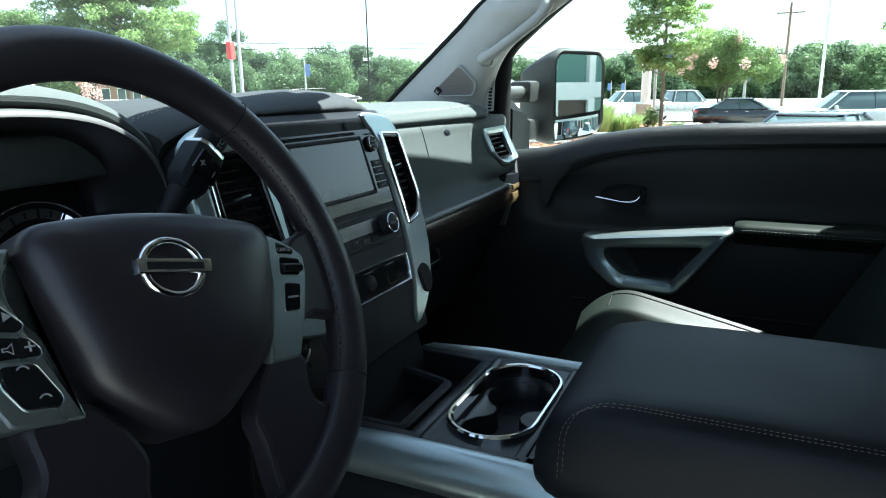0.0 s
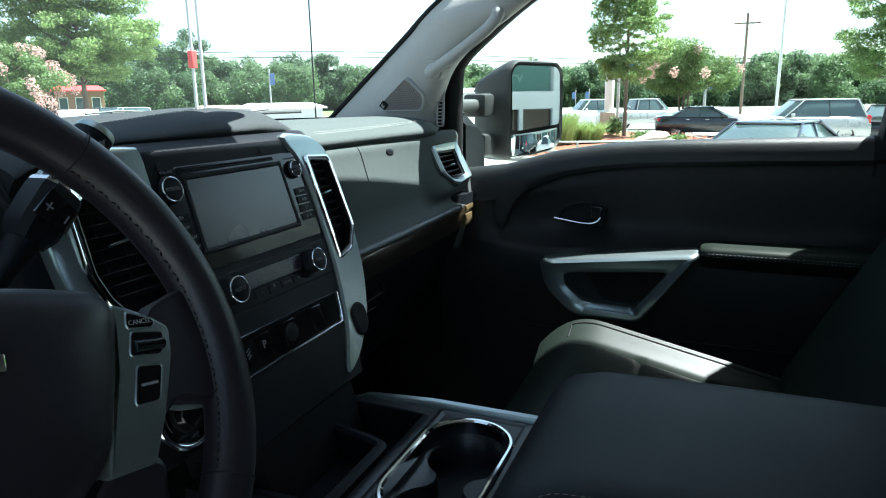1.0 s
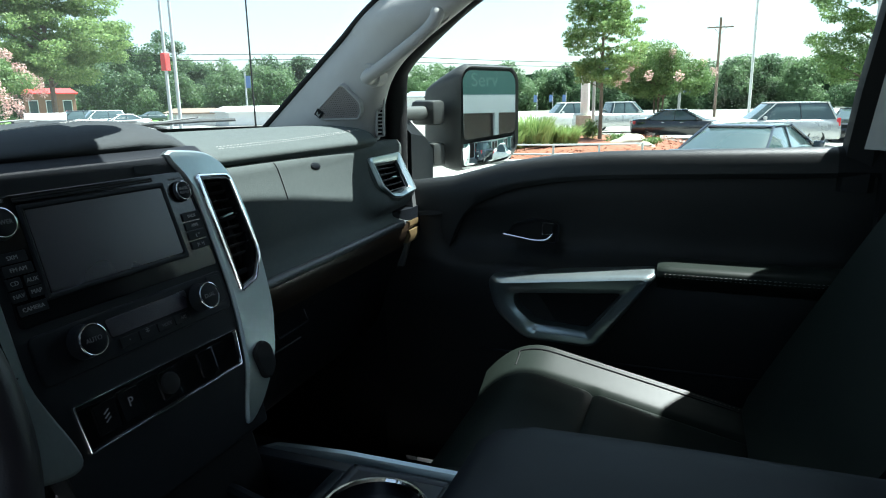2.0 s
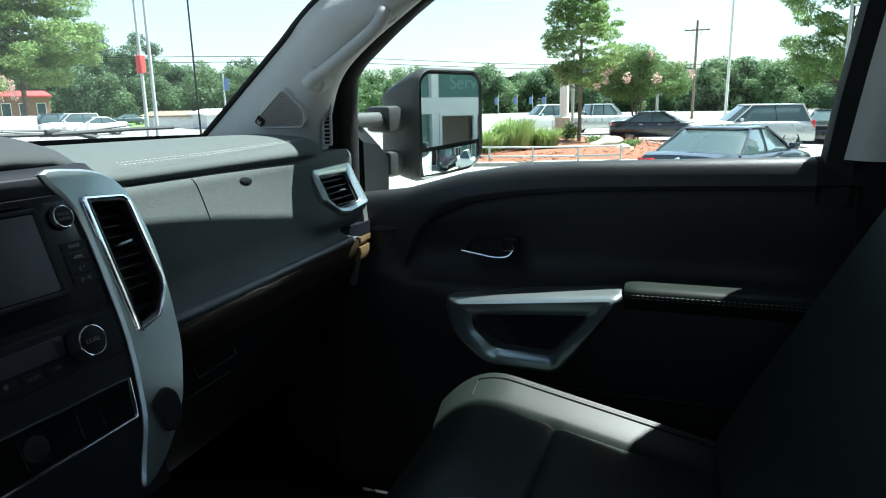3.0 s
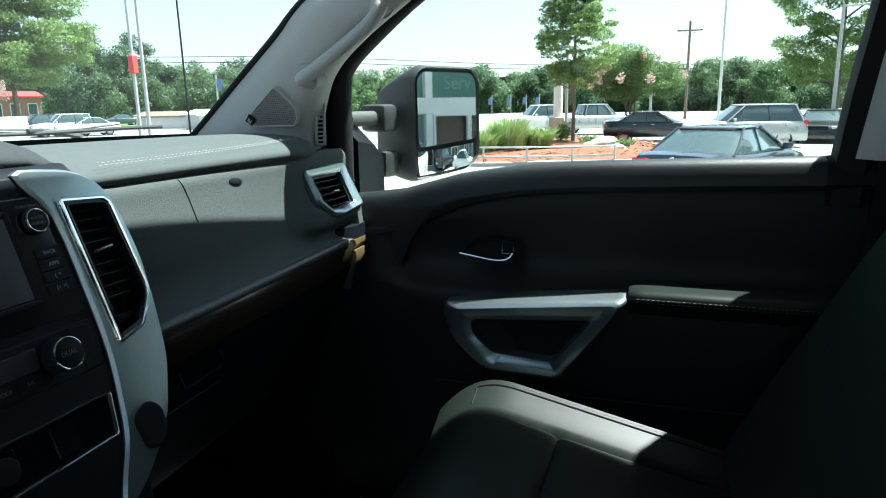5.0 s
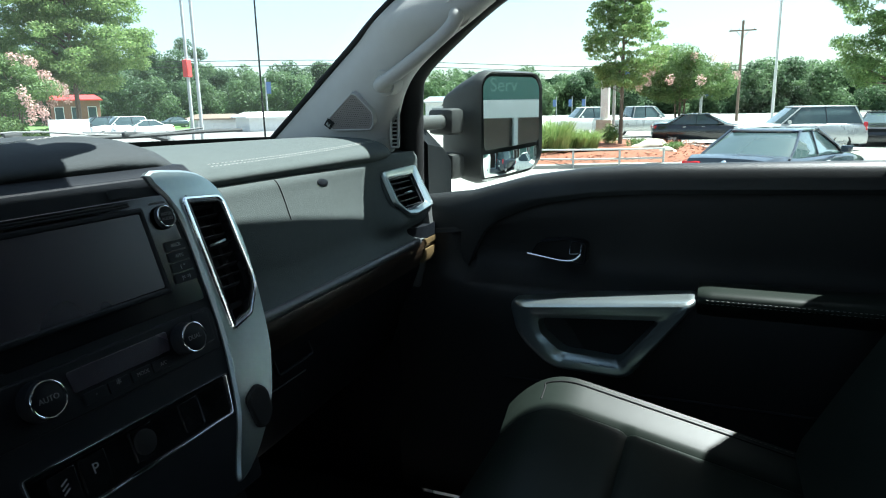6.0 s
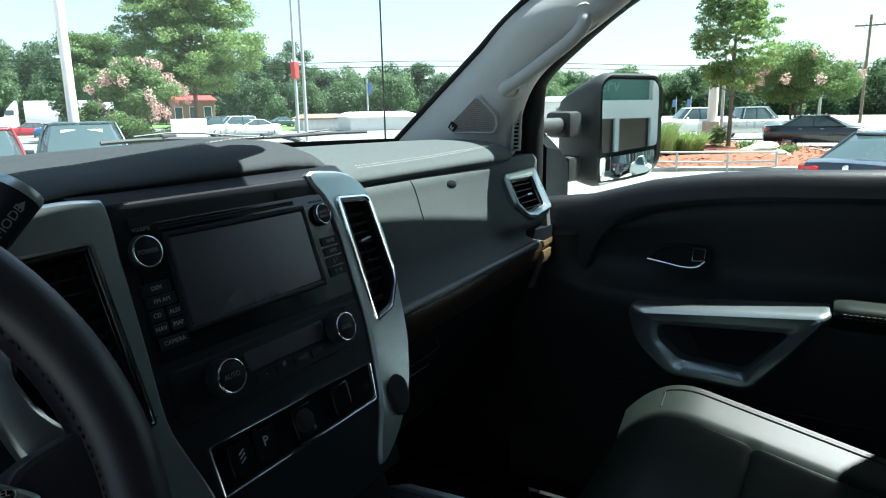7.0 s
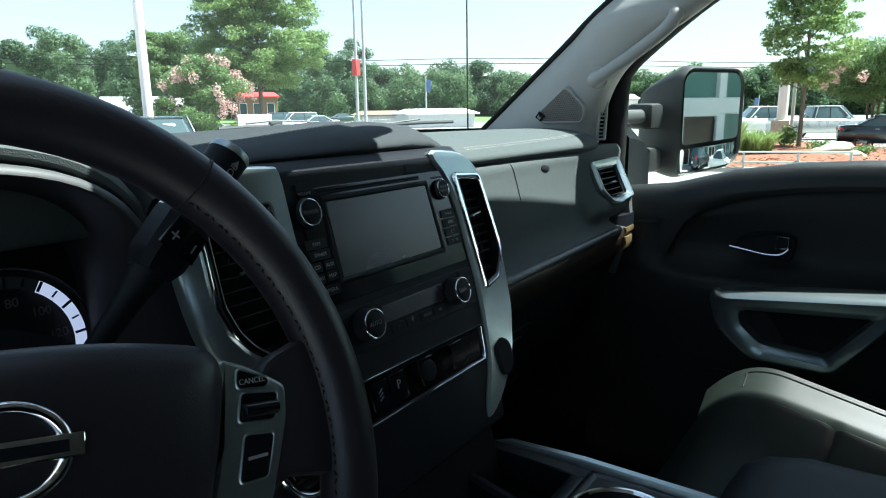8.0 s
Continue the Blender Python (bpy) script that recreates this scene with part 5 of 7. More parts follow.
def seat_z(x, y):
    """Top of the cushion."""
    c = (x - 0.435) / 0.265
    base = 1.176 + 0.22 * (y - 0.2)
    bol = 0.032 * max(0.0, (abs(c) - 0.60) / 0.30) ** 1.15 if abs(c) < 0.9 else 0.032
    edge = -0.055 * max(0.0, (abs(c) - 0.9) / 0.1) ** 2
    front = -0.075 * max(0.0, (y - 0.20) / 0.13) ** 2.4
    groove = 0.0
    for g in (-0.655, 0.655):
        groove -= 0.006 * math.exp(-((c - g) / 0.018) ** 2)
    if abs(c) < 0.655:
        groove -= 0.007 * math.exp(-((y - 0.125) / 0.006) ** 2)
    return base + bol + edge + front + groove


rings = []
cx_ = [-1.0, -0.985, -0.96, -0.93, -0.9, -0.85, -0.78, -0.70, -0.673, -0.655, -0.637, -0.62, -0.55, -0.4, -0.2, 0.0, 0.2, 0.4, 0.55, 0.62, 0.637, 0.655, 0.673, 0.70, 0.78, 0.85, 0.9, 0.93, 0.96, 0.985, 1.0]
ys = [0.335, 0.3335, 0.331, 0.328, 0.324, 0.319, 0.313, 0.306, 0.298, 0.289, 0.279, 0.268, 0.256, 0.243, 0.23, 0.215, 0.20, 0.18, 0.16, 0.14, 0.132, 0.125, 0.118, 0.11, 0.07, 0.02, -0.05, -0.12, -0.22, -0.30]
for y in ys:
    w = 1.0 - 0.10 * max(0, (y - 0.22) / 0.11) ** 2
    rings.append([(0.435 + 0.265 * c * w, y, seat_z(0.435 + 0.265 * c, y)) for c in cx_] + [(0.435 + 0.24 * w, y, 1.0), (0.435 - 0.24 * w, y, 1.0)])
part("cushion", loft(rings), LEATHER, seat)
out = [(0.435 + 0.265 * 0.965 * (1.0 - 0.10 * max(0, (y - 0.22) / 0.11) ** 2), y, seat_z(0.435 + 0.265 * 0.965, y)) for y in np.linspace(-0.25, 0.315, 20)]
pip = [(0.435 + 0.265 * 0.86 * (1.0 - 0.10 * max(0, (y - 0.22) / 0.11) ** 2), y, seat_z(0.435 + 0.265 * 0.86, y) + 0.0004) for y in np.linspace(-0.25, 0.27, 24)]
pip += [(0.435 + 0.265 * c * 0.97, 0.270 + 0.010 * (0.86 - c), seat_z(0.435 + 0.265 * c, 0.275) + 0.0004) for c in (0.84, 0.80, 0.74)]
pip = pip[:20] + smooth_line(pip[20:], 5)
part("bolster_piping", tube(pip, 0.0016, 6), RUBBER, seat, "thin black piping")
part("bolster_stitching", stitches([(x + 0.006, y, seat_z(min(0.69, x + 0.006), y)) for x, y, z in pip[:24]], lift=(0, 0, 0.0010)), DARKTHREAD, seat)
part("edge_stitching", stitches(out, lift=(0.0006, 0, 0.0012), length=0.004, gap=0.0022, r=0.00030), THREAD, seat)
part("seat_base", box(0.20, 0.67, -0.30, 0.27, 0.80, 1.05, 0.02, 2), BLACK, seat)
BT = radians(27)
BM = frame_of((0.435, -0.185, 1.13), (1, 0, 0), (0, -math.sin(BT), math.cos(BT)))
rings = []
for v, hw in ((-0.02, 0.235), (0.0, 0.255), (0.10, 0.262), (0.30, 0.262), (0.48, 0.25), (0.58, 0.235), (0.635, 0.20), (0.655, 0.15)):
    th = 0.05 if v < 0.6 else 0.03
    row = []
    for c in np.linspace(-1, 1, 25):
        bol = 0.045 * max(0.0, (abs(c) - 0.5) / 0.38) ** 1.4 if abs(c) < 0.88 else 0.045 * (1 - ((abs(c) - 0.88) / 0.12) ** 2 * 1.6)
        gr = -0.006 * math.exp(-((abs(c) - 0.62) / 0.02) ** 2)
        row.append((c * hw, v, th + bol * (1 if v < 0.5 else 0.4) + gr))
    row += [(hw * 0.95, v, -0.06), (-hw * 0.95, v, -0.06)]
    rings.append([tuple(BM @ Vector(p)) for p in row])
part("backrest", loft(rings), LEATHER, seat)
for s in (1, -1):
    part("back_stitching", stitches([tuple(BM @ Vector((s * 0.262 * 0.66, v, 0.0665))) for v in np.linspace(0.02, 0.5, 8)], lift=(0, -0.001, 0.0005)), DARKTHREAD, seat)
part("headrest", rbox(0.26, 0.19, 0.11, 0.045, 4, at2(BM, 0, 0.76, 0.03)), LEATHER, seat)
for s in (-1, 1):
    part("headrest_post", tube([tuple(BM @ Vector((s * 0.06, 0.64, 0.02))), tuple(BM @ Vector((s * 0.06, 0.70, 0.02)))], 0.007, 10), CHROME, seat)

# ---- passenger door ----
door = thing("door_1", "black moulded passenger door trim with silver pull", "door", (0.86, 0.1, 0.82), kind="structure")


def belt(y):
    pts = [(0.66, 1.490), (0.573, 1.499), (0.478, 1.510), (0.358, 1.543), (0.245, 1.560), (0.139, 1.568), (-0.058, 1.574), (-0.269, 1.580), (-0.45, 1.583)]
    for (y1, z1), (y0, z0) in zip(pts, pts[1:]):
        if y >= y0:
            return z0 + (z1 - z0) * (y - y0) / (y1 - y0)
    return 1.583


def belt_drop(y):
    """How far the padded trim hangs below the window line; it sweeps down at the front."""
    return along(y, [(-0.5, 0.054), (0.20, 0.054), (0.33, 0.058), (0.42, 0.074), (0.455, 0.100), (0.475, 0.140), (0.49, 0.182), (0.70, 0.185)])


rings, tops = [], []
for y in sorted(list(np.linspace(0.63, -0.36, 34)) + [0.485, 0.47, 0.462, 0.445, 0.425], reverse=True):
    zt, h = belt(y), belt_drop(y)
    s = 1.0 - 0.9 * max(0.0, (y - 0.40) / 0.25)
    hollow = 0.030 * max(0.0, min(1.0, (0.50 - y) / 0.03))
    prof = [(0.900, zt - 0.02), (0.890, zt - 0.003), (0.878, zt), (0.866, zt - 0.003), (0.856, zt - 0.012), (0.849, zt - 0.030), (0.846, zt - 0.045)]
    tops.append([(x, y, z) for x, z in smooth_line(prof, 4)] + [(0.846, y, zt - 0.045 - 0.5 * (h - 0.054)), (0.848, y, zt - h + 0.006), (0.853, y, zt - h), (0.876, y, zt - h + 0.004), (0.895, y, zt - h)])
    low = [(0.836 + hollow, zt - 0.080), (0.838 + hollow, 1.43), (0.838 + hollow, 1.37), (0.828 + 0.3 * hollow, 1.335), (0.815 + 0.02 * (1 - s), 1.315), (0.812, 1.25), (0.816, 1.15), (0.815, 1.05), (0.80, 0.95), (0.81, 0.84), (0.90, 0.82)]
    rings.append([(x, y, z) for x, z in smooth_line([(0.874, zt - 0.040)] + low, 3)])
part("door_panel", loft(rings), DOORTRIM, door)
part("belt_end", loft([[(x - 0.0015, min(-0.262, q), z + 0.0012) for x, q, z in row] for row in tops if row[0][1] < -0.22]), RUBBER, door, "black end block behind the padded trim")
part("belt_trim", loft([row for row in tops if row[0][1] > -0.27]), BELT, door, "soft grey padded trim sweeping round the window line")
outer = rounded([(-0.38, 1.309), (-0.026, 1.352), (-0.146, 1.182), (-0.295, 1.181), (-0.355, 1.233)], 0.024, 7)
inner = rounded([(-0.314, 1.279), (-0.093, 1.304), (-0.163, 1.212), (-0.268, 1.215), (-0.312, 1.251)], 0.014, 7)


def skew(p, d):
    u, v = p
    return (0.744 - 0.11 * u - 0.1 * (v - 1.25) - d, -u, v)


def blend(f):
    return [(a[0] * (1 - f) + b[0] * f, a[1] * (1 - f) + b[1] * f) for a, b in zip(outer, inner)]


bm = bmesh.new()
rows = []
for f, d in ((0.0, -0.070), (0.0, -0.002), (0.06, 0.003), (0.20, 0.006), (0.30, 0.006), (0.62, 0.004), (0.75, 0.002), (0.95, -0.002), (1.0, -0.008), (1.0, -0.070)):
    row = []
    for p, (a, b) in zip(blend(f), zip(outer, inner)):
        if f < 0.4 and a[1] > 1.26:
            g = f * min(1.2, 0.036 / max(0.02, a[1] - b[1]))
            p = (a[0] * (1 - g) + b[0] * g, a[1] * (1 - g) + b[1] * g)
        top, low = max(0.0, min(1.0, (p[1] - 1.27) / 0.03)), max(0.0, min(1.0, (1.22 - p[1]) / 0.02))
        e = d - (0.014 * top * max(0.0, 1 - f / 0.26) if d > -0.06 else 0) - (0.026 * low * max(0.0, (f - 0.58) / 0.42) if d > -0.06 else 0)
        row.append(bm.verts.new(skew(p, e)))
    rows.append(row)
for a, b in zip(rows, rows[1:]):
    for i in range(len(a)):
        j = (i + 1) % len(a)
        bm.faces.new((a[i], a[j], b[j], b[i]))
part("door_pull", bm, SILVER, door, "satin silver trapezoid pull frame")
part("pull_pocket", loft([[skew(p, -0.040) for p in blend(0.97)], [skew(p, -0.075) for p in blend(0.97)]]), RUBBER, door)
rings = []
for y, s in ((0.034, 0.9), (0.026, 0.97), (0.01, 1.0), (-0.12, 1.0), (-0.30, 1.0), (-0.36, 0.96)):
    ring = [(0.845, 1.310), (0.845, 1.366), (0.80, 1.3725), (0.764, 1.3715), (0.751, 1.3675), (0.746, 1.360), (0.748, 1.352), (0.759, 1.344), (0.79, 1.320)]
    rings.append([(0.845 + (x - 0.845) * s, y, 1.322 + (z - 1.33) * s) for x, z in smooth_line(ring, 2)])
part("armrest_pad", loft(rings), LEATHER, door, "padded leather armrest with pale stitching")
for dz in (-0.0015, 0.0045):
    part("armrest_stitching", stitches([(0.7468 + 0.0008 * (dz < 0), y, 1.3470 + dz) for y in np.linspace(0.02, -0.34, 6)], lift=(-0.0012, 0, 0), length=0.0042, gap=0.0030, r=0.00030), THREAD, door)
hb = rounded([(-0.352, 1.388), (-0.24, 1.372), (-0.236, 1.420), (-0.29, 1.426), (-0.335, 1.415)], 0.012, 4)
MH = frame_of((0.842, 0, 0), (0, -1, 0), (0, 0, 1))
hd = part("handle_cup", bezel(hb, 0.004, -0.02, 0.004, MH), BLACK, door)
part("handle_recess", prism(inset(hb, 0.003), -0.02, -0.002, 0, MH), RUBBER, hd)
part("release_lever", tube(smooth_line([(0.832, 0.352, 1.394), (0.828, 0.32, 1.390), (0.822, 0.285, 1.386), (0.818, 0.258, 1.389), (0.822, 0.246, 1.400)], 4), 0.0034, 10, flat=0.7), CHROME, hd, "chrome release lever")
part("lock_plate", bezel(rounded([(-0.272, 1.394), (-0.248, 1.396), (-0.246, 1.421), (-0.270, 1.421)], 0.004, 3), 0.0024, -0.004, 0.005, MH, 0.001), CHROME, hd)
part("pocket_line", tube([(0.813, y, 1.135 + 0.0 * y) for y in np.linspace(0.40, -0.34, 6)], 0.003, 6), BLACK, door)
wf = smooth_line([(0.870, 0.615, 1.47), (0.870, 0.613, 1.60), (0.869, 0.609, 1.715), (0.867, 0.595, 1.752), (0.864, 0.548, 1.797), (0.862, 0.43, 1.886), (0.860, 0.32, 1.940), (0.846, 0.20, 1.955), (0.837, 0.0, 1.960), (0.837, -0.32, 1.966), (0.840, -0.46, 1.970)], 4)
part("window_frame", tube(wf, 0.024, 10), RUBBER, door, "black window frame and seal")
part("glass_run", tube([(x + 0.012, y + 0.028, z) for x, y, z in wf[:14]], 0.018, 8), RUBBER, door)
part("rear_frame", loft([[(0.852, y + 0.020, z), (0.872, y + 0.026, z), (0.892, y + 0.022, z), (0.892, y - 0.03, z), (0.852, y - 0.03, z), (0.846, y - 0.02, z)] for y, z in ((-0.290, 1.50), (-0.294, 1.575), (-0.306, 1.68), (-0.322, 1.78), (-0.352, 1.98))]), RUBBER, door)
part("outer_skin", box(0.905, 0.93, -0.38, 0.9, 0.75, 1.44, 0.006, 2), PAINTS["white"], door)
pane = part("window_1", loft([[(0.893, 0.63, 1.46), (0.897, 0.63, 1.46), (0.897, -0.30, 1.50), (0.893, -0.30, 1.50)], [(0.887, 0.61, 1.73), (0.891, 0.61, 1.73), (0.887, -0.31, 1.74), (0.883, -0.31, 1.74)], [(0.872, 0.30, 1.96), (0.876, 0.30, 1.96), (0.872, -0.33, 1.98), (0.868, -0.33, 1.98)]]), WINDOW, door, "clear side window glass")
pane.visible_shadow = False

# ---- driver door ----
ddoor = thing("door_2", "black moulded driver door trim, the door standing half open", "door", (-0.87, 0.1, 0.82), kind="structure")
part("door_panel", loft([[(-0.895, y, belt(y) - 0.02), (-0.875, y, belt(y)), (-0.852, y, belt(y) - 0.016), (-0.845, y, belt(y) - 0.06), (-0.85, y, 1.35), (-0.84, y, 1.1), (-0.84, y, 0.84), (-0.90, y, 0.82)] for y in np.linspace(0.63, -0.36, 14)]), BLACK, ddoor)
part("armrest_pad", box(-0.85, -0.79, -0.36, 0.10, 1.28, 1.34, 0.02, 3), LEATHER, ddoor)
part("window_frame", tube([(-x, y, z) for x, y, z in wf], 0.024, 10), RUBBER, ddoor)
part("pillar_cover", loft([[(-x, y, z) for x, y, z in row] for row in ((PF[k][0], PF[k][2], PF[k][4]) + ((0.92, PF[k][4][1] + 0.05, PF[k][4][2]),) for k in range(6))]), PILLAR, cab)
dpane = part("window_2", loft([[(-0.893, 0.63, 1.46), (-0.897, 0.63, 1.46), (-0.897, -0.30, 1.50), (-0.893, -0.30, 1.50)], [(-0.887, 0.61, 1.73), (-0.891, 0.61, 1.73), (-0.887, -0.31, 1.74), (-0.883, -0.31, 1.74)], [(-0.872, 0.30, 1.96), (-0.876, 0.30, 1.96), (-0.872, -0.33, 1.98), (-0.868, -0.33, 1.98)]]), WINDOW, ddoor, "clear side window glass")
dpane.visible_shadow = False
hinge = Vector((-0.90, 0.63, 0))
ddoor.matrix_basis = Matrix.Translation(hinge) @ Matrix.Rotation(radians(-48), 4, "Z") @ Matrix.Translation(-hinge) @ ddoor.matrix_basis

bed_side = thing("truck_bed", "white painted truck bed side behind the cab", "truck bed", (0.95, -2.0, 0.7))
part("side_panel", loft([[(0.93, y, 0.6), (0.99, y, 0.75), (1.0, y, 1.1), (0.985, y, 1.40), (0.95, y, 1.45), (0.90, y, 1.45), (0.90, y, 0.6)] for y in np.linspace(-0.40, -3.9, 8)]), PAINTS["white"], bed_side)
part("rear_door_handle", rbox(0.03, 0.2, 0.035, 0.01, 2, Matrix.Translation((1.005, -1.3, 1.25))), CHROME, bed_side)

# ---- towing mirror outside ----
mir = thing("towing_mirror", "large black towing mirror on two extending arms", "side mirror", (1.0, 0.62, 1.48))
part("mount_base", loft([[(x, y0, z0), (x, y0 - 0.10, z0), (x, y0 - 0.10, z1 - 0.04), (x, y0 - 0.06, z1), (x, y0, z1)] for x, y0, z0, z1 in ((0.92, 0.70, 1.44, 1.64), (0.98, 0.69, 1.45, 1.63), (1.005, 0.68, 1.47, 1.60))]), BLACK, mir)
part("sail_bracket", loft([[(x, y0, 1.455), (x, y0 - 0.06, 1.455), (x, y0 - 0.06, 1.60), (x, y0 - 0.03, 1.675), (x, y0, 1.675)] for x, y0 in ((0.905, 0.685), (0.935, 0.68), (0.955, 0.67))]), BLACK, mir)
for z in (1.645, 1.540):
    part("arm", tube([(0.94, 0.635, z), (1.03, 0.628, z), (1.16, 0.616, z)], 0.017, 14), TRIMBLACK, mir, "satin grey extending arm")
    part("arm_collar", rbox(0.055, 0.075, 0.062, 0.012, 2, Matrix.Translation((1.085, 0.622, z)) @ Matrix.Rotation(-0.25, 4, "Z")), HOUSING, mir)
th = radians(25)
MM = frame_of((1.108 + 0.118 * math.cos(th), 0.548 - 0.118 * math.sin(th), 1.633), (math.cos(th), -math.sin(th), 0), (0, 0, 1))
mo = rounded([(-0.118, -0.138), (0.085, -0.120), (0.120, -0.085), (0.118, 0.100), (0.095, 0.128), (-0.085, 0.128), (-0.112, 0.105)], 0.022, 5)
rings = []
for d, z, dx in [(0.006, -0.004, 0), (0.002, 0.004, 0), (0.0, 0.0, 0)] + smooth_line([(-0.004, -0.02, 0), (-0.003, -0.05, -0.004), (0.006, -0.09, -0.014), (0.024, -0.125, -0.026), (0.055, -0.148, -0.034)], 4):
    rings.append([(x + dx, y * (1 + 2.6 * min(0.0, z + 0.02) * (1 if y > 0 else 0.4)), z) for x, y in inset(mo, d)])
bm = loft(rings, caps=False)
bm.faces.new([v for v in bm.verts][-len(mo):])
bm.transform(MM)
part("housing", bm, HOUSING, mir, "textured black mirror housing")
up = rounded([(-0.100, -0.060), (0.108, -0.046), (0.107, 0.096), (0.088, 0.116), (-0.082, 0.116), (-0.102, 0.098)], 0.014, 5)
lo = rounded([(-0.104, -0.128), (0.080, -0.112), (0.109, -0.082), (0.108, -0.056), (-0.101, -0.070)], 0.012, 5)
part("back_plate", prism(inset(mo, 0.005), -0.02, -0.006, 0, MM), RUBBER, mir)
part("flat_glass", prism(up, -0.006, 0.0005, 0, MM), MIRROR, mir, "flat mirror glass")
bm = bmesh.new()
cxm, cym = 0.0, -0.095
fine = []
for (x0, y0), (x1, y1) in zip(lo, lo[1:] + lo[:1]):
    n = max(1, int(math.hypot(x1 - x0, y1 - y0) / 0.008))
    fine += [(x0 + (x1 - x0) * k / n, y0 + (y1 - y0) * k / n) for k in range(n)]
nl = len(fine)
prev = None
for f in np.linspace(1, 0.12, 8):
    row = []
    for x, y in fine:
        px, py = cxm + (x - cxm) * f, cym + (y - cym) * f
        row.append(bm.verts.new((px, py, -0.002 + 0.010 + 0.012 * (py - cym) + 0.03 * (px - cxm) - (px - cxm) ** 2 / (2 * 0.42) - (py - cym) ** 2 / (2 * 0.6))))
    if prev:
        for i in range(nl):
            bm.faces.new((prev[i], prev[(i + 1) % nl], row[(i + 1) % nl], row[i]))
    prev = row
bm.faces.new(prev)
bm.transform(MM)
part("convex_glass", bm, MIRROR, mir, "small convex mirror glass", angle=80)


# ---- outside ----
def polar(az, d, z=0.0):
    return Vector((d * math.cos(radians(az)), d * math.sin(radians(az)), GROUND + z))


def raw(name, verts, faces, material, parent=None, label=""):
    me = bpy.data.meshes.new(name)
    me.from_pydata([tuple(v) for v in verts], [], faces)
    me.materials.append(material)
    ob = new(name, me)
    if parent is not None:
        ob.parent = parent
    if label:
        ob["label"] = label
    return ob


def leaves(rng, blobs, per, size, droop=0.0):
    """Small leaf sprays on the outer part of ellipsoid clumps (centre, radii), facing mostly outwards."""
    verts, faces = [], []
    for c, r in blobs:
        n = int(per * (r[0] * r[1] * r[2]) ** 0.5 + 4)
        d = rng.normal(size=(n, 3))
        d /= np.linalg.norm(d, axis=1)[:, None]
        p = np.array(c) + d * np.array(r) * (rng.uniform(0.25, 1.15, n) ** 0.6)[:, None]
        face = 0.75 * d + 0.7 * rng.normal(size=(n, 3)) + np.array((0, 0, 0.2))
        u = np.cross(face, rng.normal(size=(n, 3)))
        u[:, 2] -= droop * 0.5
        u /= np.linalg.norm(u, axis=1)[:, None]
        v = np.cross(face, u)
        v /= np.linalg.norm(v, axis=1)[:, None]
        s = size * rng.uniform(0.6, 1.4, n)[:, None]
        i0 = len(verts)
        q = np.stack([p - u * s, p + v * s * 0.5, p + u * s, p - v * s * 0.5], 1).reshape(-1, 3)
        verts += q.tolist()
        faces += [(i0 + 4 * k, i0 + 4 * k + 1, i0 + 4 * k + 2, i0 + 4 * k + 3) for k in range(n)]
    return verts, faces


def tree(name, label, base, height, crown_w, crown_lo, seed, leaf, per=420, size=0.10, trunk_r=0.10, blooms=0, stems=1, group="", nblob=38, flat=0.62, cone=0.0, clump=1.0):
    rng = np.random.default_rng(seed)
    t = thing(name, label, "tree", base, group)
    blobs, limbs = [], []
    for k in range(nblob):
        f = rng.uniform(0, 1)
        z = crown_lo + (height - crown_lo) * f
        w = crown_w * 0.5 * ((1 - cone) * math.sin(math.pi * (0.12 + 0.80 * f ** 0.8)) ** 0.8 + cone * (min(1.0, 0.45 + 3.0 * f) * (1.02 - f) ** 0.6))
        a, rr = rng.uniform(0, 2 * math.pi), w * rng.uniform(0.25, 1.0)
        r = crown_w * rng.uniform(0.06, 0.16) * clump
        blobs.append(((rr * math.cos(a), rr * math.sin(a), z), (r * 1.1, r * 1.1, r * flat)))
        limbs.append((rr * math.cos(a), rr * math.sin(a), z))
    bms = []
    for s in range(stems):
        a = 2 * math.pi * s / max(1, stems)
        o = 0.0 if stems == 1 else 0.12
        bms.append(tube([(o * math.cos(a), o * math.sin(a), -0.1), (o * 2 * math.cos(a), o * 2 * math.sin(a), crown_lo), (o * 5 * math.cos(a), o * 5 * math.sin(a), height * 0.8)], [trunk_r, trunk_r * 0.75, trunk_r * 0.2], 8))
    for x, y, z in limbs[:18]:
        z0 = max(crown_lo * 0.9, z - 0.5 * math.hypot(x, y) - 0.3)
        bms.append(tube([(0, 0, z0), (x * 0.5, y * 0.5, (z0 + z) / 2 + 0.05), (x, y, z)], [trunk_r * 0.35, trunk_r * 0.22, trunk_r * 0.08], 5))
    tr = part("trunk", join(*bms), BARK, None)
    tr.parent = t
    v, f = leaves(rng, blobs, per, size, 0.3)
    raw("crown", v, f, leaf, t)
    if blooms:
        bl = []
        for k in range(blooms):
            a, f_ = rng.uniform(0, 2 * math.pi), rng.uniform(0.25, 1.0)
            w = crown_w * 0.5 * math.sin(math.pi * (0.12 + 0.80 * f_ ** 0.8)) ** 0.8
            bl.append(((w * math.cos(a), w * math.sin(a), crown_lo + (height - crown_lo) * f_), (0.22, 0.22, 0.26)))
        v, f = leaves(rng, bl, 900, 0.05)
        raw("blossom", v, f, BLOOM, t, "pink blossom clusters")
    return t


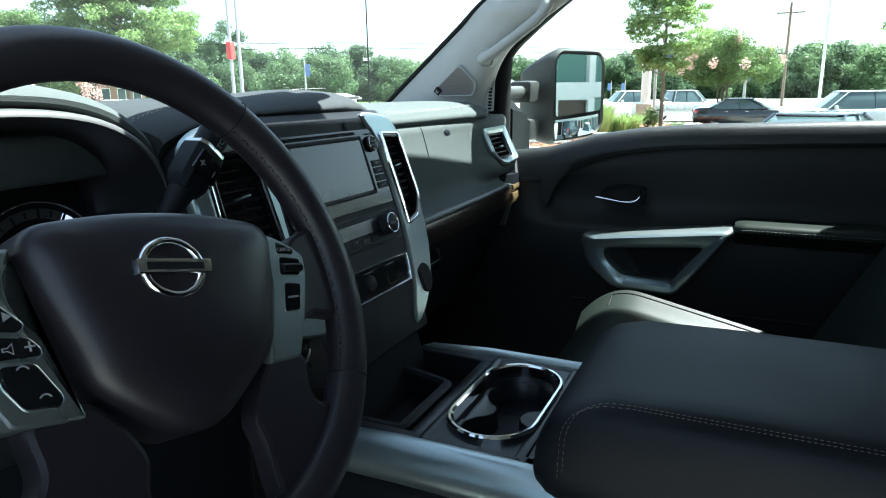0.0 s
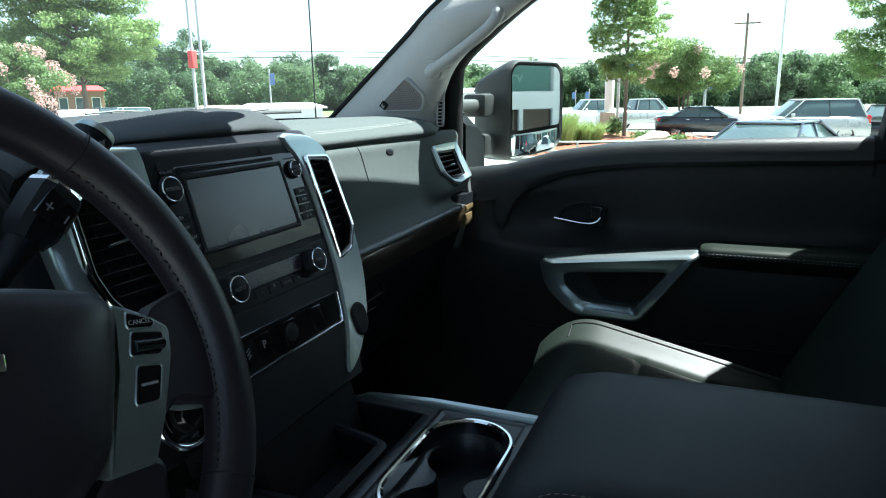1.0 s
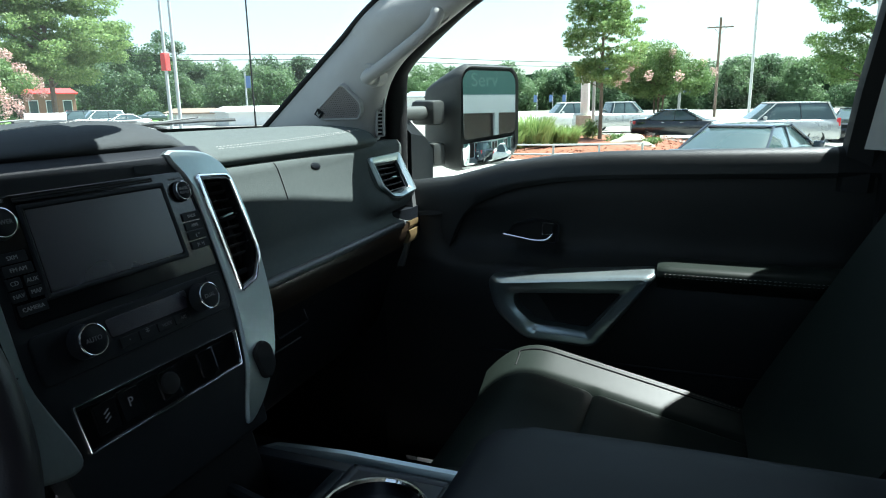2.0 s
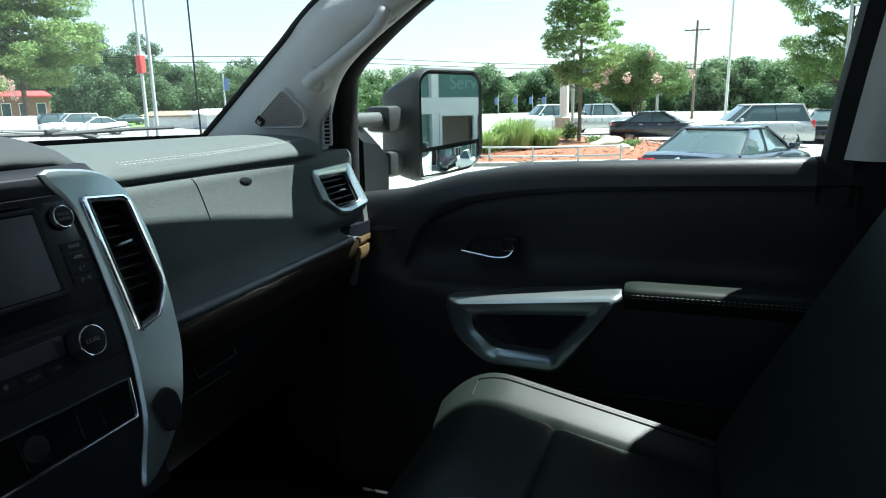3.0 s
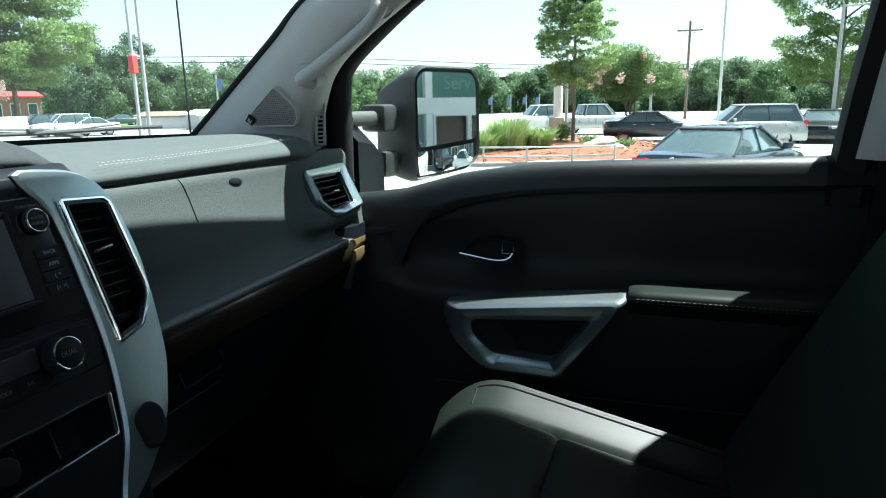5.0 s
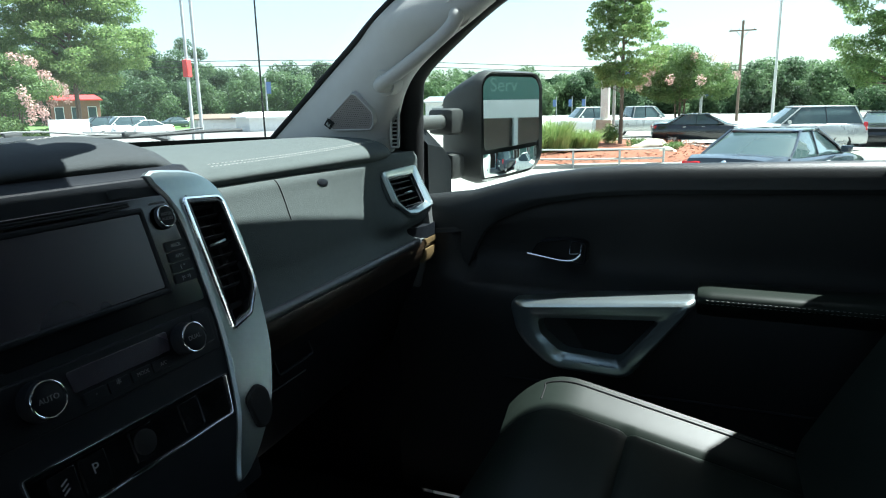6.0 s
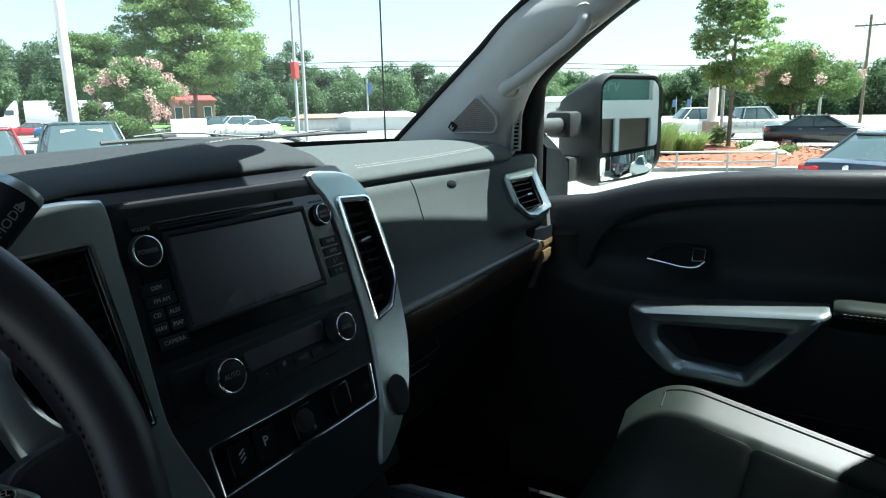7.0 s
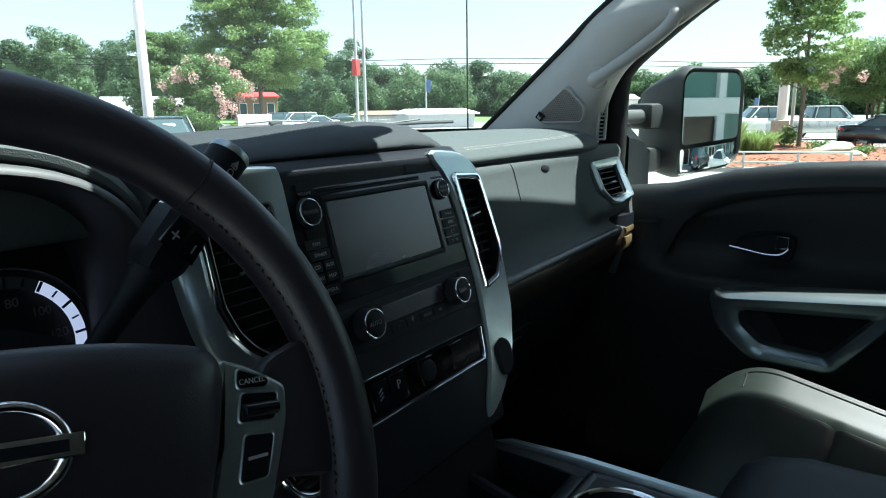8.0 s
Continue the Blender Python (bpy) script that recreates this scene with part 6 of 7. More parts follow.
def lathe_wheel(parent, x, y, r, w):
    m = Matrix.Translation((x, y, r)) @ Matrix.Rotation(math.pi / 2 * (1 if y < 0 else -1), 4, "X")
    ty = part("wheel", torus(r * 0.80, r * 0.2, m, 28, 10, w / (0.4 * r) * 0.9), TYRE, parent)
    rim = [disc(r * 0.64, r * 0.60, w * 0.05, w * 0.30, 20, 0.01, m)]
    for k in range(7):
        rim.append(rbox(r * 0.55, r * 0.12, 0.03, 0.008, 1, m @ Matrix.Rotation(k * 2 * math.pi / 7, 4, "Z") @ Matrix.Translation((r * 0.33, 0, w * 0.33))))
    part("rim", join(*rim), RIM, ty)


CARS = {
    # length, width, body stations (x, shoulder, top), greenhouse base x0 x1, roof x0 x1, roof z, belt z, wheel r, sill
    "sedan": (4.85, 1.84, [(0.0, 0.62, 0.80), (0.06, 0.86, 1.00), (0.30, 0.92, 1.05), (0.85, 0.95, 1.04), (1.6, 0.95, 1.0), (3.4, 0.93, 0.99), (3.7, 0.92, 0.98), (4.4, 0.82, 0.86), (4.75, 0.70, 0.74), (4.85, 0.55, 0.60)], 0.62, 3.62, 1.45, 2.70, 1.46, 1.0, 0.34, 0.24),
    "suv": (4.75, 1.88, [(0.0, 0.75, 1.0), (0.05, 0.98, 1.12), (0.4, 1.05, 1.14), (1.5, 1.06, 1.13), (3.2, 1.05, 1.12), (3.5, 1.04, 1.12), (4.3, 0.95, 1.02), (4.68, 0.85, 0.9), (4.75, 0.62, 0.7)], 0.10, 3.50, 0.42, 2.75, 1.78, 1.12, 0.37, 0.30),
    "pickup": (5.6, 1.95, [(0.0, 0.9, 1.1), (0.04, 1.10, 1.20), (0.4, 1.12, 1.21), (1.75, 1.12, 1.21), (2.0, 1.12, 1.21), (4.2, 1.12, 1.20), (4.4, 1.12, 1.19), (5.2, 1.06, 1.12), (5.54, 0.95, 1.0), (5.6, 0.7, 0.8)], 1.85, 4.15, 2.05, 3.55, 1.86, 1.2, 0.40, 0.40),
}


def car(kind, paint, pos, heading, label, sticker=False, group="parked cars"):
    L, W, st, g0, g1, r0, r1, rz, bz, wr, sill = CARS[kind]
    c = thing("car" if kind != "pickup" else "pickup_truck", label, "car" if kind != "pickup" else "pickup", (0, 0, 0), group)
    h = W / 2
    rings = []
    for x, sh_, top in st:
        tap = 1.0 - 0.13 * max(0.0, (0.5 - x) / 0.5) ** 2 - 0.16 * max(0.0, (x - L + 0.7) / 0.7) ** 2
        q = h * tap
        half = [(q * 0.90, sill), (q * 0.985, sill + 0.12), (q, 0.60), (q * 0.985, sh_ - 0.05), (q * 0.94, sh_ + 0.01), (q * 0.86, top - 0.01), (q * 0.5, top + 0.012), (0.0, top + 0.018)]
        rings.append([(x - L / 2, -y, z) for y, z in half] + [(x - L / 2, y, z) for y, z in reversed(half[:-1])])
    part("body", loft(rings), PAINTS[paint], c)

    def house(grow, zt):
        out = []
        for s in np.linspace(0, 1, 5):
            z = bz - 0.02 + (zt - bz + 0.02) * s
            xa, xb = g0 + (r0 - g0) * s - grow, g1 + (r1 - g1) * s + grow
            y = h * (0.90 - 0.20 * s ** 1.3) + grow
            q = [(xa, -y * 0.86), (xa + 0.12, -y), (xb - 0.30, -y), (xb, -y * 0.80), (xb + 0.03, 0.0), (xb, y * 0.80), (xb - 0.30, y), (xa + 0.12, y), (xa, y * 0.86), (xa - 0.03, 0)]
            out.append([(u - L / 2, v, z) for u, v in q])
        return out

    gh = house(0.0, rz - 0.03)
    part("glass", loft(gh), CARGLASS, c, "dark tinted glass")
    top = house(0.012, rz)
    roof = [[(x, y, z) for x, y, z in top[-1]], [(x * 0.985, y * 0.95, rz + 0.010) for x, y, z in top[-1]], [(x * 0.75, y * 0.65, rz + 0.030) for x, y, z in top[-1]]]
    part("roof", loft([[(x, y, z - 0.025) for x, y, z in top[-1]]] + roof), PAINTS[paint], c)
    g = house(0.010, rz)
    for i in (1, 2, 7, 6):
        part("pillar", tube([lv[i] for lv in g], 0.026, 6), PAINTS[paint], c)
    mid = (r0 + r1) / 2 - L / 2 + 0.05
    for s in (-1, 1):
        part("pillar", tube([(mid - 0.1, s * h * 0.905, bz), (mid - 0.05, s * h * 0.71, rz - 0.02)], 0.022, 6), PAINTS["black"], c)
        part("door_mirror", rbox(0.12, 0.20, 0.13, 0.03, 2, Matrix.Translation((g1 - L / 2 - 0.55, s * (h + 0.06), bz + 0.06))), PAINTS[paint], c)
        part("tail_lamp", rbox(0.16, 0.42 if kind == "sedan" else 0.20, 0.17 if kind == "sedan" else 0.34, 0.04, 2, Matrix.Translation((-L / 2 + 0.10, s * h * 0.70 if kind == "sedan" else s * h * 0.80, 0.86 if kind == "sedan" else 0.98)) @ Matrix.Rotation(-s * 0.25, 4, "Z")), TAIL, c)
        part("headlamp", rbox(0.30, 0.30, 0.14, 0.04, 2, Matrix.Translation((L / 2 - 0.22, s * h * 0.70, 0.72 if kind == "sedan" else 0.90)) @ Matrix.Rotation(s * 0.4, 4, "Z")), HEAD, c)
        for x in (-L / 2 + 0.95, L / 2 - 0.92):
            lathe_wheel(c, x, s * (h - 0.10), wr, 0.22)
        for dx in (0.25, 1.15):
            part("door_handle", rbox(0.18, 0.03, 0.03, 0.01, 1, Matrix.Translation((mid - 0.5 + dx - 0.4, s * h * 0.985, bz - 0.13))), CHROME, c)
    part("rear_bumper", rbox(0.14, W * 0.88, 0.22, 0.05, 2, Matrix.Translation((-L / 2 + 0.05, 0, 0.48))), PAINTS[paint], c)
    part("front_bumper", rbox(0.16, W * 0.84, 0.24, 0.05, 2, Matrix.Translation((L / 2 - 0.08, 0, 0.46))), PAINTS[paint], c)
    part("grille", rbox(0.05, W * 0.45, 0.22, 0.02, 2, Matrix.Translation((L / 2 - 0.04, 0, 0.68))), BLACK, c)
    part("plate_blank", rbox(0.02, 0.32, 0.16, 0.01, 1, Matrix.Translation((-L / 2 - 0.005, 0, 0.74 if kind == "sedan" else 0.62))), PAPER, c)
    part("rear_badge", disc(0.055, 0.05, 0, 0.02, 16, 0.004, Matrix.Translation((-L / 2 + 0.01, 0, 0.93 if kind == "sedan" else 1.02)) @ Matrix.Rotation(-math.pi / 2, 4, "Y")), CHROME, c)
    if kind == "sedan":
        part("trunk_strip", rbox(0.03, 0.62, 0.035, 0.01, 1, Matrix.Translation((-L / 2 + 0.005, 0, 0.86))), CHROME, c)
    if sticker:
        part("window_sticker", rbox(0.02, 0.26, 0.30, 0.004, 1, Matrix.Translation((g1 - L / 2 - 0.30, 0.05, bz + 0.28)) @ Matrix.Rotation(-0.6, 4, "Y")), STICKER, c, "bright green price sticker")
        part("window_paper", rbox(0.02, 0.8, 0.10, 0.004, 1, Matrix.Translation((g1 - L / 2 - 0.46, 0.0, bz + 0.48)) @ Matrix.Rotation(-0.6, 4, "Y")), PAPER, c)
    c.matrix_basis = Matrix.Translation(pos) @ Matrix.Rotation(radians(heading), 4, "Z")
    return c


# ground
def sheet(name, label, poly, z, material, kind_="structure", n=1):
    ob = part(name, prism(poly, GROUND - 0.05 if z else GROUND - 0.3, GROUND + z, 0), material)
    return tagged(ob, label, name.split("_")[0], kind=kind_)


bm = bmesh.new()
bmesh.ops.create_grid(bm, x_segments=24, y_segments=24, size=2500)
bm.transform(Matrix.Translation((0, 0, GROUND)))
tagged(part("ground", bm, ASPHALT), "grey asphalt ground reaching the horizon", "ground", kind="structure")
sheet("lot_pavement", "sunlit pale concrete parking lot", [(-30, -40), (48, -60), (46, 10), (30, 26), (12, 30), (-30, 30)], 0.006, CONCRETE)
lawn1 = [polar(a, d).xy for a, d in ((53, 78), (46, 76), (42, 82), (42, 104), (48, 106), (53, 106))]
sheet("lawn", "mown grass verge", [tuple(p) for p in lawn1], 0.02, GRASS)
lawn2 = [polar(a, d).xy for a, d in ((52, 110), (30, 95), (22, 90), (22, 180), (52, 190), (75, 170), (75, 120))]
sheet("lawn", "grass slope below the trees", [tuple(p) for p in lawn2], 0.02, GRASS)
lawn3 = [polar(a, d).xy for a, d in ((24, 44), (10, 44), (-14, 60), (-30, 60), (-30, 190), (22, 190), (24, 60))]
sheet("road_strip", "pale concrete road behind the planting bed", [tuple(p) for p in lawn3], 0.012, CONCRETE)

# planting bed
bed = smooth_line([(20.5, 6.8), (21.5, 3.0), (22.5, 0.6), (26.0, -0.6), (33.0, 1.0), (36.0, 5.0), (33.0, 9.0), (26.0, 9.6)], 5, True)
tagged(part("planting_bed_kerb", bezel(bed, 0.18, GROUND - 0.05, GROUND + 0.15, None, 0.03), CONCRETE), "pale concrete kerb round the planting bed", "kerb", kind="structure")
rings = [[(x, y, GROUND + 0.10 + h_) for x, y in inset(bed, d)] for d, h_ in ((0.17, 0.0), (1.0, 0.10), (2.2, 0.22), (3.2, 0.28))]
bm = loft(rings)
for v in bm.verts:
    v.co.z += 0.05 * noise.noise(v.co * 1.7)
tagged(part("mulch_bed", bm, MULCH), "red-brown mulch in the planting bed", "mulch", kind="structure")
rng = np.random.default_rng(5)
chips_v, chips_f = [], []
for k in range(5000):
    x, y = rng.uniform(20.5, 35.5), rng.uniform(-0.4, 9.4)
    inside = False
    tb = inset(bed, 0.3)
    if k % 1 == 0:
        for i in range(0, len(tb)):
            (x1, y1), (x2, y2) = tb[i], tb[(i + 1) % len(tb)]
            if (y1 > y) != (y2 > y) and x < (x2 - x1) * (y - y1) / (y2 - y1) + x1:
                inside = not inside
    if not inside:
        continue
    z = GROUND + 0.16 + rng.uniform(0, 0.20)
    a, s = rng.uniform(0, 6.28), rng.uniform(0.03, 0.07)
    i0 = len(chips_v)
    for q in range(4):
        chips_v.append((x + s * math.cos(a + q * 1.57), y + s * math.sin(a + q * 1.57), z + rng.uniform(-0.02, 0.03)))
    chips_f.append((i0, i0 + 1, i0 + 2, i0 + 3))
tagged(raw("mulch_chips", chips_v, chips_f, MULCH), "loose red-brown mulch chips", "mulch", kind="stuff")

rail = thing("low_railing", "low grey pipe railing along the planting bed", "railing", (21.5, 4.5, GROUND))
pts = [(20.9, 7.0), (20.75, 5.6), (20.95, 4.2), (21.4, 2.8), (22.0, 1.5)]
for x, y in pts:
    part("post", tube([(x, y, GROUND), (x, y, GROUND + 0.62)], 0.035, 8), POLE, rail)
for z in (0.60, 0.30):
    part("rail", tube([(x, y, GROUND + z) for x, y in pts], 0.028, 8), POLE, rail)

def rock(pos, size, seed, label):
    t = thing("landscape_rock", label, "rock", pos)
    bm = bmesh.new()
    bmesh.ops.create_icosphere(bm, subdivisions=3, radius=0.5)
    off = Vector((seed * 3.1, seed * 1.7, 0))
    for v in bm.verts:
        v.co *= 1.0 + 0.35 * noise.noise(v.co * 2.2 + off) + 0.1 * noise.noise(v.co * 6 + off)
        v.co = Vector((v.co.x * size[0], v.co.y * size[1], max(-0.1, v.co.z) * size[2]))
    bm.transform(Matrix.Translation(pos))
    part("stone", bm, STONE, t)


rock(polar(4.9, 26.5, 0.28), (1.1, 1.5, 0.75), 1, "pale weathered landscape rock in the mulch")
rock(polar(3.6, 25.4, 0.24), (0.6, 0.7, 0.4), 2, "small pale rock in the mulch")


# planting
def reeds(pos, h, w, seed, label):
    rng = np.random.default_rng(seed)
    t = thing("ornamental_grass", label, "shrub", pos)
    v, f = [], []
    for k in range(900):
        a, r = rng.uniform(0, 6.28), w * 0.35 * rng.uniform(0, 1) ** 0.5
        b = np.array((r * math.cos(a), r * math.sin(a), 0))
        out = np.array((math.cos(a + rng.normal(0, 0.6)), math.sin(a + rng.normal(0, 0.6)), 0)) * w * 0.35 * rng.uniform(0.2, 1)
        hh = h * rng.uniform(0.6, 1.05)
        s = np.cross(out, (0, 0, 1))
        s = s / (np.linalg.norm(s) + 1e-6) * 0.014
        i0 = len(v)
        for q, (p, wd) in enumerate(((b, 1), (b + out * 0.4 + (0, 0, hh * 0.7), 1), (b + out * 1.1 + (0, 0, hh), 0.2))):
            v += [(p + s * wd).tolist(), (p - s * wd).tolist()]
        f += [(i0, i0 + 1, i0 + 3, i0 + 2), (i0 + 2, i0 + 3, i0 + 5, i0 + 4)]
    raw("blades", v, f, REED, t)
    return t


reeds(polar(13.0, 24.5, 0.2), 1.30, 1.7, 3, "tall pale green ornamental grass clump")
reeds(polar(15.5, 24.0, 0.2), 0.9, 2.0, 4, "low green ornamental grass clump")
reeds(polar(10.6, 25.5, 0.25), 0.85, 1.6, 6, "yellowish ornamental grass clump")


def shrub(pos, h, w, seed, leaf, label):
    rng = np.random.default_rng(seed)
    t = thing("shrub", label, "shrub", pos)
    blobs = [((rng.uniform(-w, w) * 0.3, rng.uniform(-w, w) * 0.3, h * rng.uniform(0.25, 0.75)), (w * 0.3, w * 0.3, h * 0.3)) for k in range(8)]
    v, f = leaves(rng, blobs, 900, 0.05)
    raw("foliage", v, f, leaf, t)
    tr = part("stem", tube([(0, 0, -0.1), (0.02, 0, h * 0.5)], 0.03, 6), BARK, None)
    tr.parent = t


shrub(polar(8.4, 29, 0.25), 0.9, 1.1, 11, MYRTLE, "small green shrub in the mulch")
shrub(polar(6.0, 27.0, 0.2), 0.5, 0.9, 12, MYRTLE, "low green shrub in the mulch")
shrub(polar(3.3, 26.0, 0.2), 0.4, 0.8, 13, MYRTLE, "low green shrub near the kerb")
tree("oak_tree", "young willow oak with a slim trunk in the mulch bed", polar(7.4, 28.4, 0.2), 9.8, 3.9, 2.5, 21, OAK, per=1050, size=0.052, trunk_r=0.09, nblob=620, flat=0.5, cone=1.0, clump=0.52)
tree("crepe_myrtle", "pink-flowering crepe myrtle with several stems", polar(2.8, 36, 0.0), 4.5, 5.2, 2.3, 22, MYRTLE, per=2600, size=0.05, trunk_r=0.06, blooms=26, stems=4, nblob=40)
tree("crepe_myrtle", "round pink-flowering crepe myrtle near the kerb", polar(55.4, 31, 0.0), 4.2, 4.2, 0.9, 23, MYRTLE, per=3000, size=0.05, trunk_r=0.06, blooms=40, stems=4, nblob=44)
tree("oak_tree", "tall feathery willow oak beside the lot", polar(51.1, 34, 0.0), 10.5, 7.4, 3.2, 24, OAK, per=1250, size=0.058, trunk_r=0.13, nblob=520, flat=0.45, cone=0.8, clump=0.52)
tree("oak_tree", "broad dark green oak beyond the parked cars", polar(-12.0, 46, 0.0), 13.0, 7.8, 3.0, 25, OAK, per=1000, size=0.07, trunk_r=0.2, nblob=210, flat=0.6, clump=0.6)
tree("oak_tree", "leafy green tree behind the parked cars", polar(-17.5, 52, 0.0), 9.0, 8.0, 1.5, 26, OAK, per=1600, size=0.09, trunk_r=0.2, nblob=60)
tree("maple_tree", "light green tree behind the crepe myrtle", polar(58.0, 60, 0.0), 8.0, 6.5, 1.5, 27, MYRTLE, per=1800, size=0.09, trunk_r=0.15, nblob=54)

# far woods
rng = np.random.default_rng(8)
fv, ff = [], []
pv, pf = [], []
for az in np.arange(-32, 80, 1.05):
    d = 150 + rng.uniform(-14, 20)
    top = 2.9 if az < 32 else (3.7 if az < 42 else (5.2 if az < 52 else 6.0))
    top *= rng.uniform(0.82, 1.12)
    hh = 2.0 + d * math.tan(radians(top))
    c = polar(az + rng.uniform(-0.4, 0.4), d)
    blobs = []
    for k in range(16):
        f = rng.uniform(0.0, 1.0)
        w = 4.2 * math.sin(math.pi * (0.2 + 0.68 * f)) + 0.5
        a = rng.uniform(0, 6.28)
        blobs.append(((c.x + w * 0.7 * math.cos(a), c.y + w * 0.7 * math.sin(a), GROUND + hh * (0.04 + 0.94 * f) - 0.8), (1.9, 1.9, 1.5)))
    v, f_ = leaves(rng, blobs, 190, 0.24)
    tv, tf = (pv, pf) if (az > 42 and rng.uniform() < 0.6) or rng.uniform() < 0.25 else (fv, ff)
    o = len(tv)
    tv += v
    tf += [tuple(i + o for i in q) for q in f_]
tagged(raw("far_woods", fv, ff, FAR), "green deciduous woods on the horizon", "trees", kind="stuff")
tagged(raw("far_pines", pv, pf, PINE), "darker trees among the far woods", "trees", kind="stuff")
ring = [polar(a, 172) for a in np.linspace(-40, 88, 65)]
hts = [2.0 + 172 * math.tan(radians((2.4 if a < 32 else 3.0 if a < 42 else 4.2) + 0.25 * math.sin(a * 1.3) + 0.2 * math.sin(a * 3.1))) for a in np.linspace(-40, 88, 65)]
hill = loft([[(p.x, p.y, GROUND - 1), (p.x, p.y, GROUND + h_), (p.x * 1.2, p.y * 1.2, GROUND + h_ * 0.9), (p.x * 1.2, p.y * 1.2, GROUND - 1)] for p, h_ in zip(ring, hts)])
tagged(part("backdrop_woods", hill, mat("deep_foliage", (0.022, 0.05, 0.018), 0.95, var=0.5, scale=0.8, stain=0.15)), "dark wooded ridge behind the trees", "woods", kind="structure")

# poles, signs, wires
def pole(name, label, az, d, h, r, material, lean=0.0):
    t = thing(name, label, "pole", polar(az, d), "poles")
    p = polar(az, d)
    part("shaft", tube([(p.x, p.y, p.z), (p.x, p.y, p.z + h)], [r, r * 0.8], 12), material, t)
    part("base_plate", disc(r * 2.2, r * 1.8, 0, 0.06, 12, 0.01, Matrix.Translation(p)), material, t)
    return t, p


pole("light_pole", "white painted lot light pole", 60.45, 19, 9, 0.13, WHITEPOLE)
t, p = pole("sign_pole", "steel pole carrying a red box sign", 43.0, 45, 11, 0.11, POLE)
part("sign_box", rbox(0.40, 0.40, 1.05, 0.03, 1, Matrix.Translation(p + Vector((0, 0, 4.7)))), REDPAINT, t, "faded red sign box")
pole("steel_pole", "plain galvanised steel pole", 42.3, 47, 12, 0.12, POLE)
pole("light_pole", "slim white lot light pole", -4.0, 52, 12, 0.10, WHITEPOLE)
t, p = pole("street_lamp", "grey lot lamp with a short arm", -11.9, 40, 6.6, 0.10, POLE)
part("lamp_arm", tube([(p.x, p.y, p.z + 6.5), (p.x - 0.05, p.y - 1.2, p.z + 6.55)], 0.05, 8), POLE, t)
part("lamp_head", rbox(0.35, 0.7, 0.14, 0.04, 2, Matrix.Translation((p.x - 0.05, p.y - 1.4, p.z + 6.52))), POLE, t)
t, p = pole("utility_pole", "weathered wooden utility pole with a crossarm", -1.5, 78, 10.3, 0.15, TIMBER)
part("crossarm", rbox(0.12, 2.6, 0.14, 0.01, 1, Matrix.Translation((p.x - 0.2, p.y, p.z + 9.3))), TIMBER, t)
part("crossarm_brace", tube([(p.x - 0.2, p.y - 0.6, p.z + 9.25), (p.x - 0.15, p.y, p.z + 8.5), (p.x - 0.2, p.y + 0.6, p.z + 9.25)], 0.03, 6), TIMBER, t)
for k in range(4):
    part("insulator", disc(0.05, 0.03, 0, 0.16, 8, 0.01, Matrix.Translation((p.x - 0.2, p.y - 1.1 + 0.73 * k, p.z + 9.37))), POLE, t)
for az, d, h, top in ((8.0, 31, 4.2, 1), (36.9, 90, 6.2, 1), (1.2, 40, 3.4, 1)):
    t, p = pole("banner_pole", "grey post with a blue vertical banner", az, d, h, 0.05 + 0.0008 * d, POLE)
    part("banner", rbox(0.03, 0.40 + 0.002 * d, h * 0.24, 0.005, 1, Matrix.Translation(p + Vector((0, -0.45, h * 0.80))) @ Matrix.Rotation(radians(az), 4, "Z")), BLUEFLAG, t, "blue fabric banner with white edge")
    part("banner_edge", rbox(0.034, 0.16, h * 0.24, 0.005, 1, Matrix.Translation(p + Vector((0, -0.14, h * 0.80))) @ Matrix.Rotation(radians(az), 4, "Z")), PAPER, t)
for k, az in enumerate((17.3, 16.0, 14.2, 12.6, 11.3, 10.2)):
    t, p = pole("banner_pole", "distant post with a small blue banner", az, 110, 3.4, 0.06, POLE)
    part("banner", rbox(0.05, 0.55, 1.1, 0.01, 1, Matrix.Translation(p + Vector((0, 0.3, 2.4)))), BLUEFLAG, t)
t = thing("stone_pillar", "square stone pillar carrying a white column", "pillar", polar(8.7, 33))
p = polar(8.7, 33)
part("stone_base", rbox(0.75, 0.75, 1.3, 0.04, 2, Matrix.Translation(p + Vector((0, 0, 0.65)))), STONE, t)
part("column", tube([p + Vector((0, 0, 1.3)), p + Vector((0, 0, 3.6))], 0.22, 14), WHITEPOLE, t)
for k, (h0, h1) in enumerate(((9.6, 8.8), (8.8, 8.1))):
    t = thing("power_line", "sagging overhead power line", "power line", polar(40, 100))
    line = [polar(a, 100 / max(0.25, math.cos(radians(a - 42))), (h0 + (h1 - h0) * (70 - a) / 80) * 1.0 - 0.6 * math.sin(math.radians((a - 70) * 4.5)) ** 2) for a in np.linspace(72, -12, 40)]
    part("wire", tube([tuple(q) for q in line], 0.045, 5), RUBBER, t)

